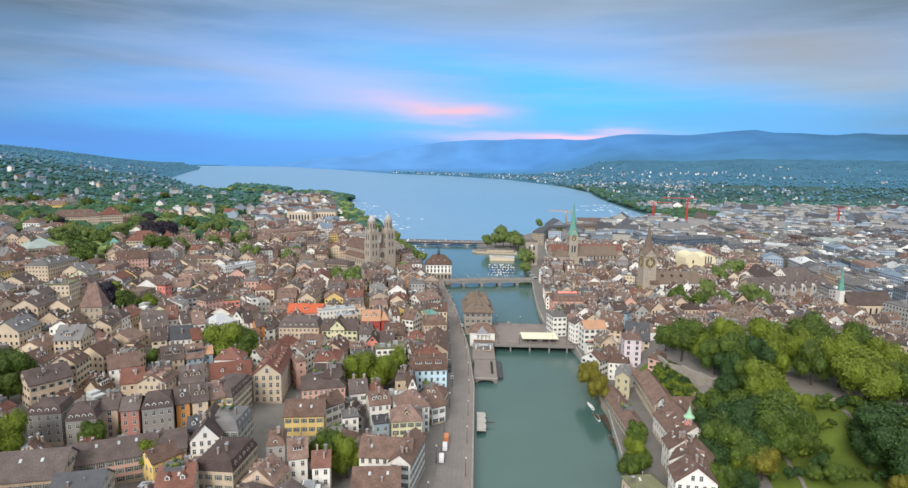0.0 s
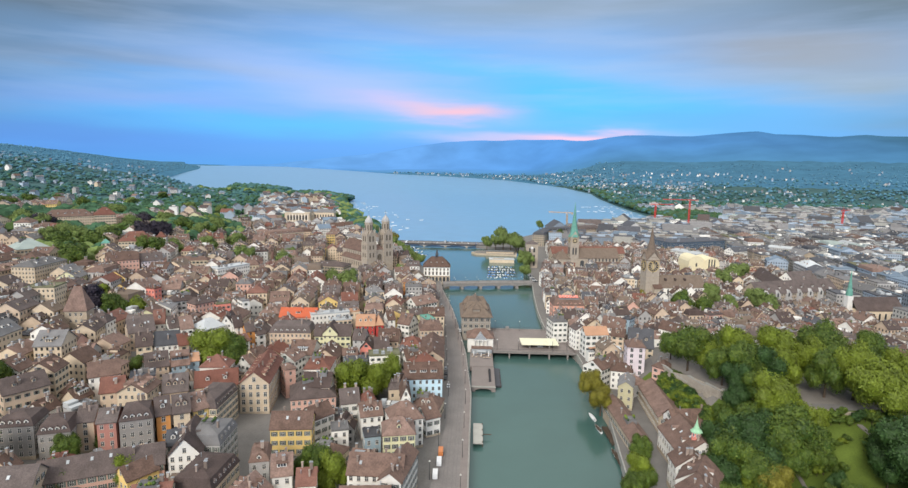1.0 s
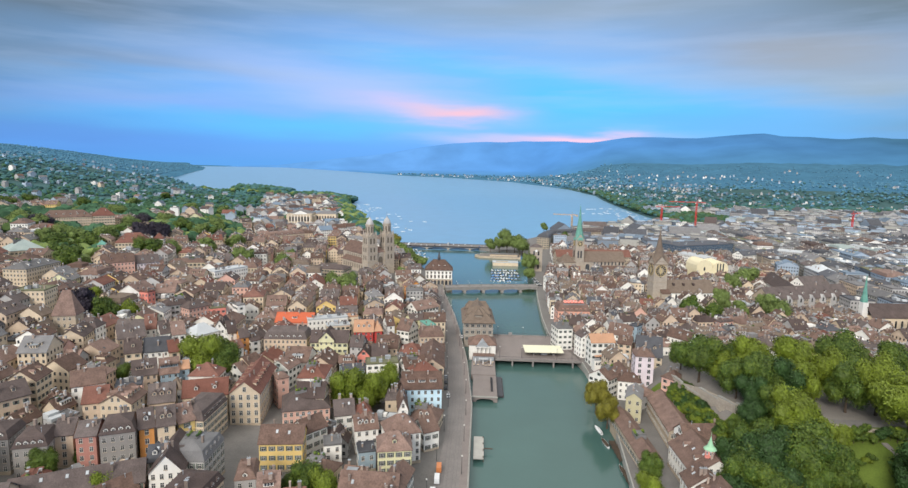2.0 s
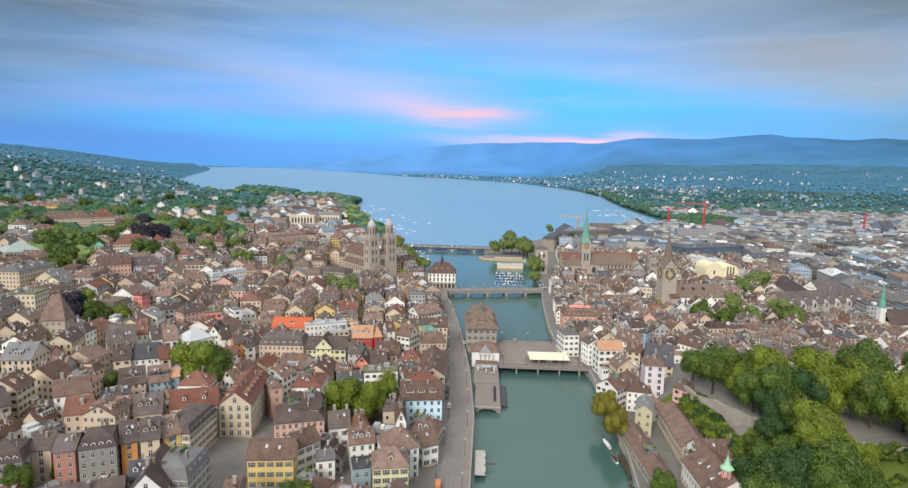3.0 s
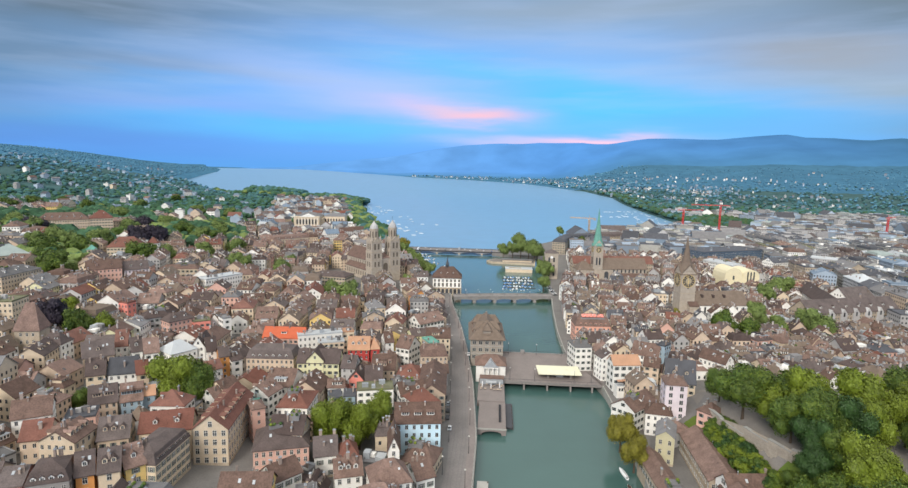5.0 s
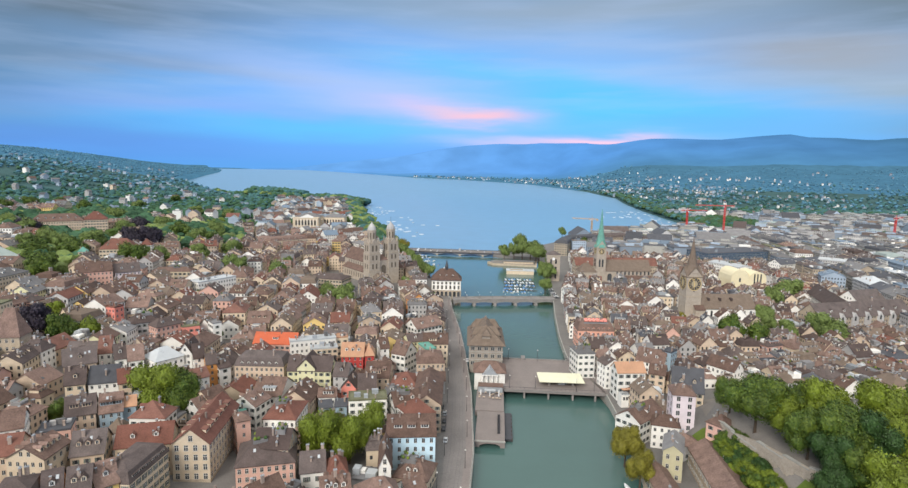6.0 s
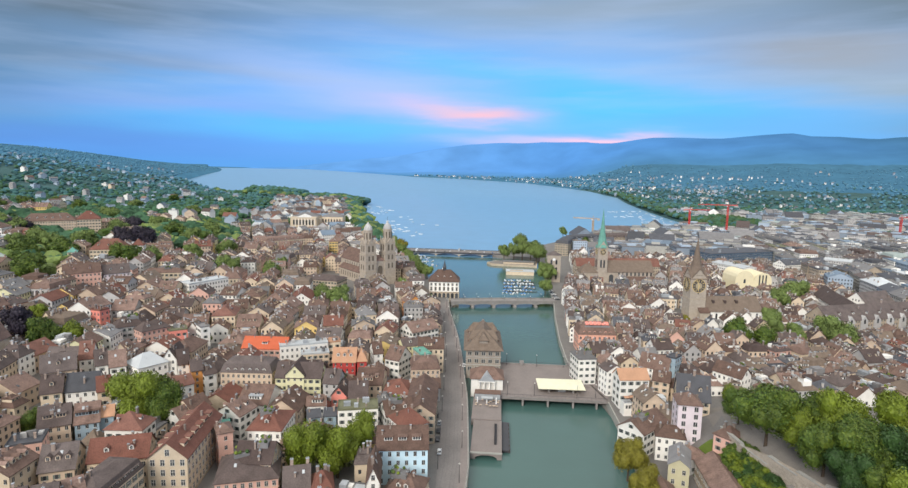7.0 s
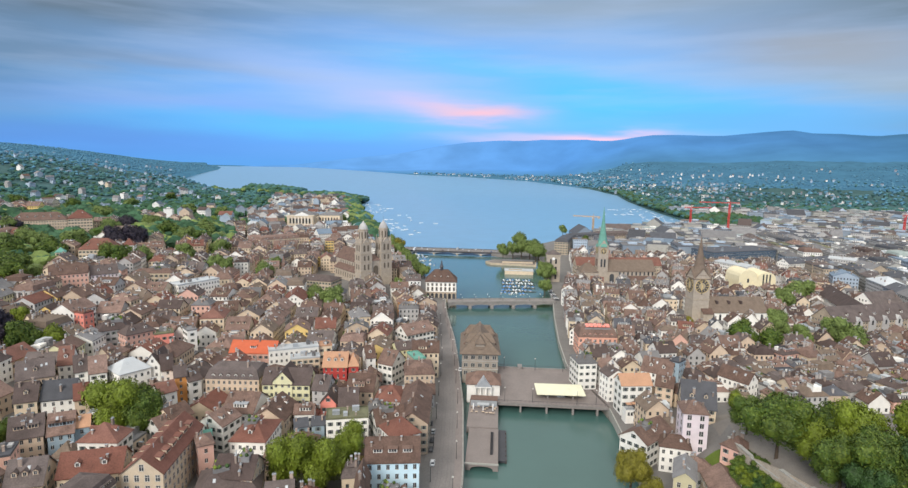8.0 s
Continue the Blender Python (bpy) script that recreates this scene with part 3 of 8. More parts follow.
def flat_dormer_data(roof, wall):
    key = ("flat_dormer", roof, wall)
    if key not in SHARED:
        me = Mesh()
        me.box(-1.6, 1.6, 0, 3, -0.3, 1.35, WALLS[wall])
        slab(me, [(-1.85, -0.3, 1.42), (1.85, -0.3, 1.42), (1.85, 3.2, 1.7), (-1.85, 3.2, 1.7)], 0.14, ROOFS[roof])
        for x in (-1.35, -0.4, 0.55):
            me.box(x, x + 0.8, -0.03, 0.02, 0.15, 1.15, GLASS)
        SHARED[key] = me.data("dormer")
    return SHARED[key]


def chimney_data(kind):
    key = ("chimney", kind)
    if key not in SHARED:
        me = Mesh()
        w, d, h = ((0.35, 0.3, 1.9), (0.55, 0.32, 2.3), (0.3, 0.3, 1.4))[kind]
        me.box(-w, w, -d, d, -1.5, h, CHIMNEY)
        me.box(-w - 0.1, w + 0.1, -d - 0.1, d + 0.1, h, h + 0.14, METAL if kind else CHIMNEY)
        if kind == 1:
            for x in (-0.3, 0.3):
                me.ring([(0.14, h + 0.1), (0.12, h + 0.6)], 6, METAL, pose(x, 0, 0))
        SHARED[key] = me.data("chimney")
    return SHARED[key]


def skylight_data():
    if "skylight" not in SHARED:
        me = Mesh()
        me.box(-0.45, 0.45, -0.7, 0.7, -0.1, 0.1, METAL)
        me.box(-0.36, 0.36, -0.6, 0.6, 0.1, 0.13, ROOFS["light"])
        SHARED["skylight"] = me.data("skylight")
    return SHARED["skylight"]


rng = random.Random(11)
LOW_YARDS = []  # camera side of the fronts that show, houses kept low to fit the view: centre and radius
CELLS = {}  # footprints by 30 m square: x, y, half length, half width, cos, sin
WALL_WORD = {"cream": "cream", "white": "white", "grey": "grey", "beige": "beige", "pink": "salmon pink", "yellow": "warm yellow", "lemon": "pale lemon", "orange": "orange", "red": "deep red", "coral": "coral red",
             "blue": "pale blue", "teal": "grey blue", "lilac": "pale lilac", "stone": "sandstone", "concrete": "grey concrete", "glass": "blue glass", "dim": "hazed blue grey", "salmon": "bright salmon", "ash": "darkened grey", "rose": "dusty rose", "olive": "olive cream"}
ROOF_WORD = {"brown": "brown tiled", "dark": "dark tiled", "red": "red tiled", "orange": "bright orange tiled", "peach": "pale orange tiled", "grey": "grey", "slate": "slate", "pale": "pale green", "far": "grey", "light": "pale sheet", "copper": "green copper", "moss": "mossy", "shingle": "grey brown shingled"}
SHAPE_WORD = {"gable": "gabled", "hip": "hipped", "mansard": "mansard", "flat": "flat", "tent": "pyramid"}


def free_spot(x, y, hl, hw, rot, slack=0.8):
    c, s = math.cos(radians(rot)), math.sin(radians(rot))
    for fx in (-1, -0.33, 0.33, 1):
        for fy in (-1, 0, 1):
            px, py = x + fx * hl * slack * c - fy * hw * slack * s, y + fx * hl * slack * s + fy * hw * slack * c
            for tx, ty, tl, tw, tcos, tsin in CELLS.get((int(px // 30), int(py // 30)), ()):
                ex, ey = px - tx, py - ty
                if abs(ex * tcos + ey * tsin) < tl and abs(ey * tcos - ex * tsin) < tw:
                    return False
    return True


def take(x, y, l, w, rot):
    """Marks ground as built on."""
    t = (x, y, l / 2, w / 2, math.cos(radians(rot)), math.sin(radians(rot)))
    far = math.hypot(l, w) / 2
    for i in range(int((x - far) // 30), int((x + far) // 30) + 1):
        for j in range(int((y - far) // 30), int((y + far) // 30) + 1):
            CELLS.setdefault((i, j), []).append(t)


def roof_parts(me, l, w, e, h, shape, roof, o=0.5, m=None):
    """The roof over a body l long along x and w across, eaves at e and ridge at e + h."""
    mat = ROOFS[roof]
    s = h / (w / 2)
    if shape == "gable":
        q, t = [(-w / 2 - o, e - o * s), (0, e + h), (w / 2 + o, e - o * s)], 0.3
        v = [(x, y, z + d) for x in (-l / 2 - o, l / 2 + o) for d in (0, -t) for y, z in q]
        me.add(v, [(0, 6, 7, 1), (1, 7, 8, 2), (9, 3, 4, 10), (10, 4, 5, 11), (0, 1, 4, 3), (1, 2, 5, 4), (7, 6, 9, 10), (8, 7, 10, 11), (6, 0, 3, 9), (2, 8, 11, 5)], mat, m)
    elif shape in ("hip", "tent"):
        r = max(0.0, l / 2 - w / 2 * (0.75 if shape == "hip" else 9))
        a, b = l / 2 + o, w / 2 + o
        v = [(-a, -b, e - 0.25), (a, -b, e - 0.25), (a, b, e - 0.25), (-a, b, e - 0.25), (-a, -b, e), (a, -b, e), (a, b, e), (-a, b, e), (-r, 0, e + h), (r, 0, e + h)]
        me.add(v, [(3, 2, 1, 0), (0, 1, 5, 4), (1, 2, 6, 5), (2, 3, 7, 6), (3, 0, 4, 7), (4, 5, 9, 8), (5, 6, 9), (6, 7, 8, 9), (7, 4, 8)], mat, m)
    elif shape == "mansard":
        a, b, i, k = l / 2 + 0.3, w / 2 + 0.3, h * 0.22, h * 0.66
        v = [(sx * (a - d), sy * (b - d), z) for d, z in ((0, e - 0.2), (0, e), (i + 0.3, e + k), (i + b * 0.72, e + h)) for sx, sy in ((-1, -1), (1, -1), (1, 1), (-1, 1))]
        f = [(3, 2, 1, 0), (12, 13, 14, 15)] + [(4 * j + q, 4 * j + (q + 1) % 4, 4 * j + 4 + (q + 1) % 4, 4 * j + 4 + q) for j in range(3) for q in range(4)]
        me.add(v, f, mat, m)
    else:
        a, b = l / 2 + 0.15, w / 2 + 0.15
        me.box(-a, a, -b, b, e - 0.1, e + 0.25, mat, m)
        for x0, x1, y0, y1 in ((-a, a, -b, -b + 0.3), (-a, a, b - 0.3, b), (-a, -a + 0.3, -b + 0.3, b - 0.3), (a - 0.3, a, -b + 0.3, b - 0.3)):
            me.box(x0, x1, y0, y1, e + 0.25, e + 0.7, mat, m)


def roof_height(x, y, l, w, e, h, shape):
    if shape == "gable":
        return e + h * (1 - abs(y) / (w / 2))
    if shape in ("hip", "tent"):
        q = w / 2 * (0.75 if shape == "hip" else 9)
        return e + h * max(0.0, min(1 - abs(y) / (w / 2), (l / 2 - abs(x)) / min(q, l / 2)))
    if shape == "mansard":
        return e + h * min(1.0, 0.66 + 0.34 * (1 - abs(y) / (w / 2)) * 1.3)
    return e + 0.25


def house(x, y, l, w, rot, eave, h, wall="cream", roof="brown", shape="gable", lod=1, name="house", base=None, shutters=None, dormers=None, chimneys=None, label="", front=None, group="", flat_dormers=False, sky=None, ends=True, wide=1.0, terrace=True):
    """A town house: ridge along its own x, l long and w across; eave and h in metres above the ground there."""
    z0 = ground_z(x, y) if base is None else base
    take(x, y, l, w, rot)
    if not group and y < 640:
        far = math.hypot(x, y)
        step = min(l, w) / 2 + 8
        LOW_YARDS.append((x - x / far * step, y - y / far * step, max(8.0, max(l, w) * 0.45)))
    top = empty(name, pose(x, y, z0, 0, 0, rot))
    tagged(top, label or f"{WALL_WORD[wall]} {'stone' if wall == 'stone' else 'plastered'} town house with {ROOF_WORD[roof]} {SHAPE_WORD[shape]} roof", "house", group)
    if wall in ("stone", "concrete", "glass") and not label:
        top["label"] = f"{WALL_WORD[wall]} block with {ROOF_WORD[roof]} {SHAPE_WORD[shape]} roof"
    body = Mesh()
    a, b = l / 2, w / 2
    v = [(-a, -b, -4), (a, -b, -4), (a, b, -4), (-a, b, -4), (-a, -b, eave), (a, -b, eave), (a, b, eave), (-a, b, eave)]
    f = [(0, 1, 5, 4), (2, 3, 7, 6)]
    if shape == "gable":
        v += [(-a, 0, eave + h - 0.1), (a, 0, eave + h - 0.1)]
        f += [(1, 2, 6, 9, 5), (3, 0, 4, 8, 7)]
    else:
        f += [(1, 2, 6, 5), (3, 0, 4, 7), (4, 5, 6, 7)]
    body.add(v, f, WALLS[wall])
    if lod == 0:
        body.box(-a - 0.06, a + 0.06, -b - 0.06, b + 0.06, -4, 0.9, WALLS["stone"])
    walls = body.made("wall", top)
    rf = Mesh()
    roof_parts(rf, l, w, eave, h, shape, roof)
    # windows, floor by floor
    floors = max(1, int((eave - 0.6) / 3.0))
    step_z = (eave - 0.5) / floors
    shut = (rng.random() < 0.4) if shutters is None else shutters
    kind = "shutter" if shut else "plain"
    spots = []
    for side in range(4):
        run = l if side % 2 == 0 else w
        if side % 2 and not ends:
            continue
        n = max(1, int((run - 0.8) / ((2.7 if shut else 2.35) * wide)))
        gap = run / n
        off = b if side % 2 == 0 else a
        rows = [(k * step_z + 1.0, n, gap) for k in range(floors)]
        if side % 2 and shape == "gable" and h > 3.2:
            rows.append((eave + 0.5, max(1, n // 2 - 1 + n % 2), gap))
        for zz, cnt, gp in rows:
            for q in range(cnt):
                u = (q - (cnt - 1) / 2) * gp
                spots.append((side, u, off, zz))
    tiny = Mesh()
    for side, u, off, zz in spots:
        m = Matrix.Rotation(side * math.pi / 2, 4, "Z") @ Matrix.Translation((u, -off, zz)) @ Matrix.Diagonal((wide, 1, min(wide, 1.3), 1))
        facing = math.sin(radians(rot + side * 90 - 90)) < 0.35
        if lod == 0 and facing:
            settle(new("window", window_data(kind)), top, m)
        elif lod <= 1:
            tiny.box(-0.5, 0.5, -0.04, 0.05, 0, 1.5, GLASS, m)
            tiny.box(-0.62, 0.62, -0.07, 0.05, -0.14, 0, FRAME, m)
            if shut:
                for xx in (-1.05, 0.55):
                    tiny.box(xx, xx + 0.5, -0.07, 0.02, 0, 1.5, SHUTTER, m)
            else:
                tiny.box(-0.04, 0.04, -0.07, 0.02, 0, 1.5, FRAME, m)
        else:
            tiny.add([(-0.55, -0.05, 0), (0.55, -0.05, 0), (0.55, -0.05, 1.6), (-0.55, -0.05, 1.6)], [(0, 1, 2, 3)], GLASS, m)
    if tiny.v:
        tagged(tiny.made("glazing", top), kind="stuff")
    # roof works
    s = h / b if shape in ("gable", "hip") else 1.0
    pitch = math.atan2(h, b)
    dn = (rng.choice((1, 2, 3, 4)) if dormers is None else dormers) if shape in ("gable", "hip", "mansard") else 0
    dwall = wall if rng.random() < 0.5 else "white"
    dn = min(dn, int(l / 2.6))
    for k in (-1, 1):
        for q in range(dn):
            u = (q - (dn - 1) / 2) * (l * 0.84 / max(dn, 1))
            if shape == "hip" and abs(u) > l / 2 - w * 0.3:
                continue
            yy = b * (0.66 if shape != "mansard" else 0.97)
            zz = eave + h * (1 - yy / b) if shape != "mansard" else eave + 0.5
            m = Matrix.Translation((u, 0, 0)) @ Matrix.Rotation(0 if k < 0 else math.pi, 4, "Z") @ Matrix.Translation((0, -yy, zz + 0.05))
            if lod <= 1:
                settle(new("dormer", flat_dormer_data(roof, dwall) if flat_dormers else dormer_data(roof, dwall)), top, m)
            else:
                rf.box(-0.8, 0.8, 0, 2.5, -0.2, 1.2, WALLS[dwall], m)
                rf.box(-1.0, 1.0, -0.2, 2.7, 1.2, 1.4, ROOFS[roof], m)
                rf.box(-0.5, 0.5, -0.03, 0.1, 0.2, 1.0, GLASS, m)
    cn = rng.choice((1, 2, 2, 3, 4)) if chimneys is None else chimneys
    for q in range(cn):
        u, vv = rng.uniform(-0.42, 0.42) * l, rng.uniform(-0.3, 0.3) * w
        zz = roof_height(u, vv, l, w, eave, h, shape)
        m = Matrix.Translation((u, vv, zz)) @ Matrix.Rotation(rng.choice((0, math.pi / 2)), 4, "Z")
        if lod <= 1:
            settle(new("chimney", chimney_data(rng.randrange(3))), top, m)
        else:
            rf.box(-0.45, 0.45, -0.35, 0.35, -1, 1.8, CHIMNEY, m)
    if shape in ("gable", "hip") and lod <= 1:
        for q in range(rng.choice((0, 1, 2, 2)) if sky is None else sky):
            k = rng.choice((-1, 1))
            u, vv = rng.uniform(-0.3, 0.3) * l, k * rng.uniform(0.25, 0.5) * b
            m = Matrix.Translation((u, vv, roof_height(u, vv, l, w, eave, h, shape) + 0.05)) @ Matrix.Rotation(-k * pitch, 4, "X")
            settle(new("skylight", skylight_data()), top, m)
    if lod <= 1 and shape in ("gable", "hip", "mansard") and l > 9 and rng.random() < 0.22 and terrace:
        t = Mesh()
        u, q1 = rng.uniform(-0.2, 0.2) * l, rng.uniform(1.8, 3.0)
        zt = eave + h * 0.72
        t.box(u - q1, u + q1, -2.2, 2.2, zt - 1.5, zt + h * 0.3, ROOFS["grey"])
        for k in range(9):
            g1 = rng.uniform(0.35, 0.8)
            gx, gy = u + rng.uniform(-q1, q1) * 0.85, rng.choice((-1.7, 1.7)) + rng.uniform(-0.3, 0.3)
            t.ring([(g1 * 0.5, zt + h * 0.3), (g1, zt + h * 0.3 + g1 * 0.8), (g1 * 0.4, zt + h * 0.3 + g1 * 1.6)], 6, LEAVES[rng.choice(("green", "deep", "lime"))], pose(gx, gy, 0))
        for x0 in (u - q1, u + q1):
            t.box(x0 - 0.05, x0 + 0.05, -2.2, 2.2, zt + h * 0.3 + 0.8, zt + h * 0.3 + 0.9, IRON)
        settle(t.made("roof_terrace"), top)
    if lod <= 1 and rng.random() < 0.5:
        vn = Mesh()
        u, vv = rng.uniform(-0.35, 0.35) * l, rng.uniform(-0.25, 0.25) * w
        zt = roof_height(u, vv, l, w, eave, h, shape)
        vn.ring([(0.12, zt - 0.6), (0.12, zt + 1.1), (0.24, zt + 1.15), (0.05, zt + 1.4)], 8, METAL, pose(u, vv, 0))
        settle(vn.made("vent_pipe"), top)
    if shape == "flat" and l > 8:
        for q in range(2 if lod > 1 else 3):
            u, vv = rng.uniform(-0.35, 0.35) * l, rng.uniform(-0.3, 0.3) * w
            hh = rng.uniform(1.0, 2.8)
            q1, q2 = rng.uniform(0.5, 1.5), rng.uniform(0.5, 1.2)
            rf.box(u - q1, u + q1, vv - q2, vv + q2, eave, eave + hh, rng.choice((METAL, WALLS["grey"], ROOFS["grey"])))
    rf.made("roof", top)
    return top


def joined_house(me, x, y, l, w, rot, eave, h, wall, roof, shape, r):
    """A plain house added to the joined roofs of a quarter."""
    take(x, y, l, w, rot)
    m = pose(x, y, ground_z(x, y), 0, 0, rot)
    a, b = l / 2, w / 2
    v = [(-a, -b, -4), (a, -b, -4), (a, b, -4), (-a, b, -4), (-a, -b, eave), (a, -b, eave), (a, b, eave), (-a, b, eave)]
    f = [(0, 1, 5, 4), (2, 3, 7, 6)]
    if shape == "gable":
        v += [(-a, 0, eave + h - 0.1), (a, 0, eave + h - 0.1)]
        f += [(1, 2, 6, 9, 5), (3, 0, 4, 8, 7)]
    else:
        f += [(1, 2, 6, 5), (3, 0, 4, 7)]
    me.add(v, f, WALLS[wall], m)
    roof_parts(me, l, w, eave, h, shape, roof, 0.5, m)
    floors = max(1, int((eave - 0.6) / 3.0))
    step = (eave - 0.5) / floors
    for side in range(4):
        run, off = (l, b) if side % 2 == 0 else (w, a)
        n = max(1, int(run / 2.6))
        ms = m @ Matrix.Rotation(side * math.pi / 2, 4, "Z")
        for k in range(floors):
            for q in range(n):
                u, z = (q - (n - 1) / 2) * run / n, k * step + 1.0
                me.add([(u - 0.55, -off - 0.05, z), (u + 0.55, -off - 0.05, z), (u + 0.55, -off - 0.05, z + 1.6), (u - 0.55, -off - 0.05, z + 1.6)], [(0, 1, 2, 3)], GLASS, ms)
    dn = r.choice((0, 1, 2, 3)) if shape != "flat" else 0
    dwall = r.choice((wall, "white", "cream"))
    for k in (0, math.pi):
        for q in range(min(dn, int(l / 3))):
            u = (q - (dn - 1) / 2) * l * 0.8 / dn
            md = m @ Matrix.Translation((u, 0, 0)) @ Matrix.Rotation(k, 4, "Z") @ Matrix.Translation((0, -b * 0.6, eave + h * 0.4))
            me.box(-0.8, 0.8, 0, 2.5, -0.2, 1.2, WALLS[dwall], md)
            me.box(-1.0, 1.0, -0.2, 2.7, 1.2, 1.4, ROOFS[roof], md)
            me.add([(-0.5, -0.04, 0.2), (0.5, -0.04, 0.2), (0.5, -0.04, 1.05), (-0.5, -0.04, 1.05)], [(0, 1, 2, 3)], GLASS, md)
    for q in range(r.choice((2, 3, 3, 4))):
        u, vv = r.uniform(-0.42, 0.42) * l, r.uniform(-0.3, 0.3) * w
        z = roof_height(u, vv, l, w, eave, h, shape)
        if shape == "flat":
            q1, q2 = r.uniform(0.8, 3.2), r.uniform(0.8, 2.4)
            me.box(u - q1, u + q1, vv - q2, vv + q2, z, z + r.uniform(0.8, 2.8), r.choice((ROOFS["light"], METAL, WALLS["white"], ROOFS["grey"])), m)
        else:
            me.box(u - 0.45, u + 0.45, vv - 0.35, vv + 0.35, z - 1, z + 1.9, r.choice((CHIMNEY, CHIMNEY, PALE_STACK)), m)
            me.box(u - 0.55, u + 0.55, vv - 0.45, vv + 0.45, z + 1.9, z + 2.05, METAL, m)
    if shape == "flat":
        return
    # skylights, roof terraces, lean-to dormers and yard awnings
    pitch = math.atan2(h, b)
    for q in range(r.choice((0, 1, 2, 3))):
        k = r.choice((-1, 1))
        u, vv = r.uniform(-0.38, 0.38) * l, k * r.uniform(0.2, 0.7) * b
        if shape != "gable":
            break
        ms = m @ Matrix.Translation((u, vv, roof_height(u, vv, l, w, eave, h, shape))) @ Matrix.Rotation(-k * pitch, 4, "X")
        me.box(-0.45, 0.45, -0.7, 0.7, 0, 0.12, r.choice((GLASS, METAL, ROOFS["light"])), ms)
    if r.random() < 0.28:
        u, q1, q2 = r.uniform(-0.25, 0.25) * l, r.uniform(1.2, 2.4), r.uniform(1.3, 2.2)
        zt = eave + h * r.uniform(0.55, 0.85)
        me.box(u - q1, u + q1, -q2, q2, zt - 2, zt + 0.4, r.choice((ROOFS["grey"], WALLS["white"], WALLS["beige"])), m)
        for e1 in (-q2, q2):
            me.box(u - q1, u + q1, e1 - 0.04, e1 + 0.04, zt + 0.4, zt + 1.35, r.choice((METAL, FRAME, IRON)), m)
        for k in range(r.choice((0, 2, 5))):
            g1 = r.uniform(0.4, 0.8)
            me.ring([(g1 * 0.5, zt + 0.4), (g1, zt + 0.4 + g1), (g1 * 0.3, zt + 0.4 + g1 * 1.7)], 5, LEAVES[r.choice(("green", "deep", "lime"))], m @ Matrix.Translation((u + r.uniform(-q1, q1) * 0.8, r.choice((-1, 1)) * q2 * 0.7, 0)))
    if r.random() < 0.3:
        k = r.choice((0, math.pi))
        md = m @ Matrix.Rotation(k, 4, "Z") @ Matrix.Translation((r.uniform(-0.15, 0.15) * l, -b * 0.78, eave + h * 0.22))
        q1 = min(l * 0.3, r.uniform(1.6, 3.4))
        me.box(-q1, q1, 0, b * 0.6, -0.3, 1.5, WALLS[dwall], md)
        me.box(-q1 - 0.2, q1 + 0.2, -0.3, b * 0.65, 1.5, 1.68, r.choice((ROOFS[roof], METAL)), md)
        for u in np.arange(-q1 + 0.4, q1 - 0.7, 1.2):
            me.add([(u, -0.04, 0.2), (u + 0.8, -0.04, 0.2), (u + 0.8, -0.04, 1.3), (u, -0.04, 1.3)], [(0, 1, 2, 3)], GLASS, md)


# ---- landmarks by the river ----
def left_front_line(y):
    return interp(y, [100, 195, 233, 277, 321, 415, 506, 558, 640, 760, 890, 1100, 1400], [-29, -26.5, -24.1, -22.0, -25.1, -31.3, -41.9, -55, -78, -114, -165, -240, -340])


def thing(name, m, label, category, group="", kind=""):
    return tagged(empty(name, m), label, category, group, kind)


def part(name, me, parent, label="", m=None):
    ob = me.made(name, parent, m)
    if label:
        ob["label"] = label
    return ob


def arch_face(me, x, z, w, h, y, mat, m=None, depth=0.08):
    """A round-headed opening as a shallow dark panel facing -y."""
    pts = [(x - w / 2, z), (x + w / 2, z)] + [(x + w / 2 * math.cos(a), z + h - w / 2 + w / 2 * math.sin(a)) for a in np.linspace(0, math.pi, 7)]
    v = [(px, y, pz) for px, pz in pts] + [(px, y - depth, pz) for px, pz in pts]
    n = len(pts)
    me.add(v, [tuple(range(n, 2 * n))] + [(i, (i + 1) % n, n + (i + 1) % n, n + i) for i in range(n)], mat, m)


def on_side(side, half):
    return Matrix.Rotation(side * math.pi / 2, 4, "Z") @ Matrix.Translation((0, -half, 0))


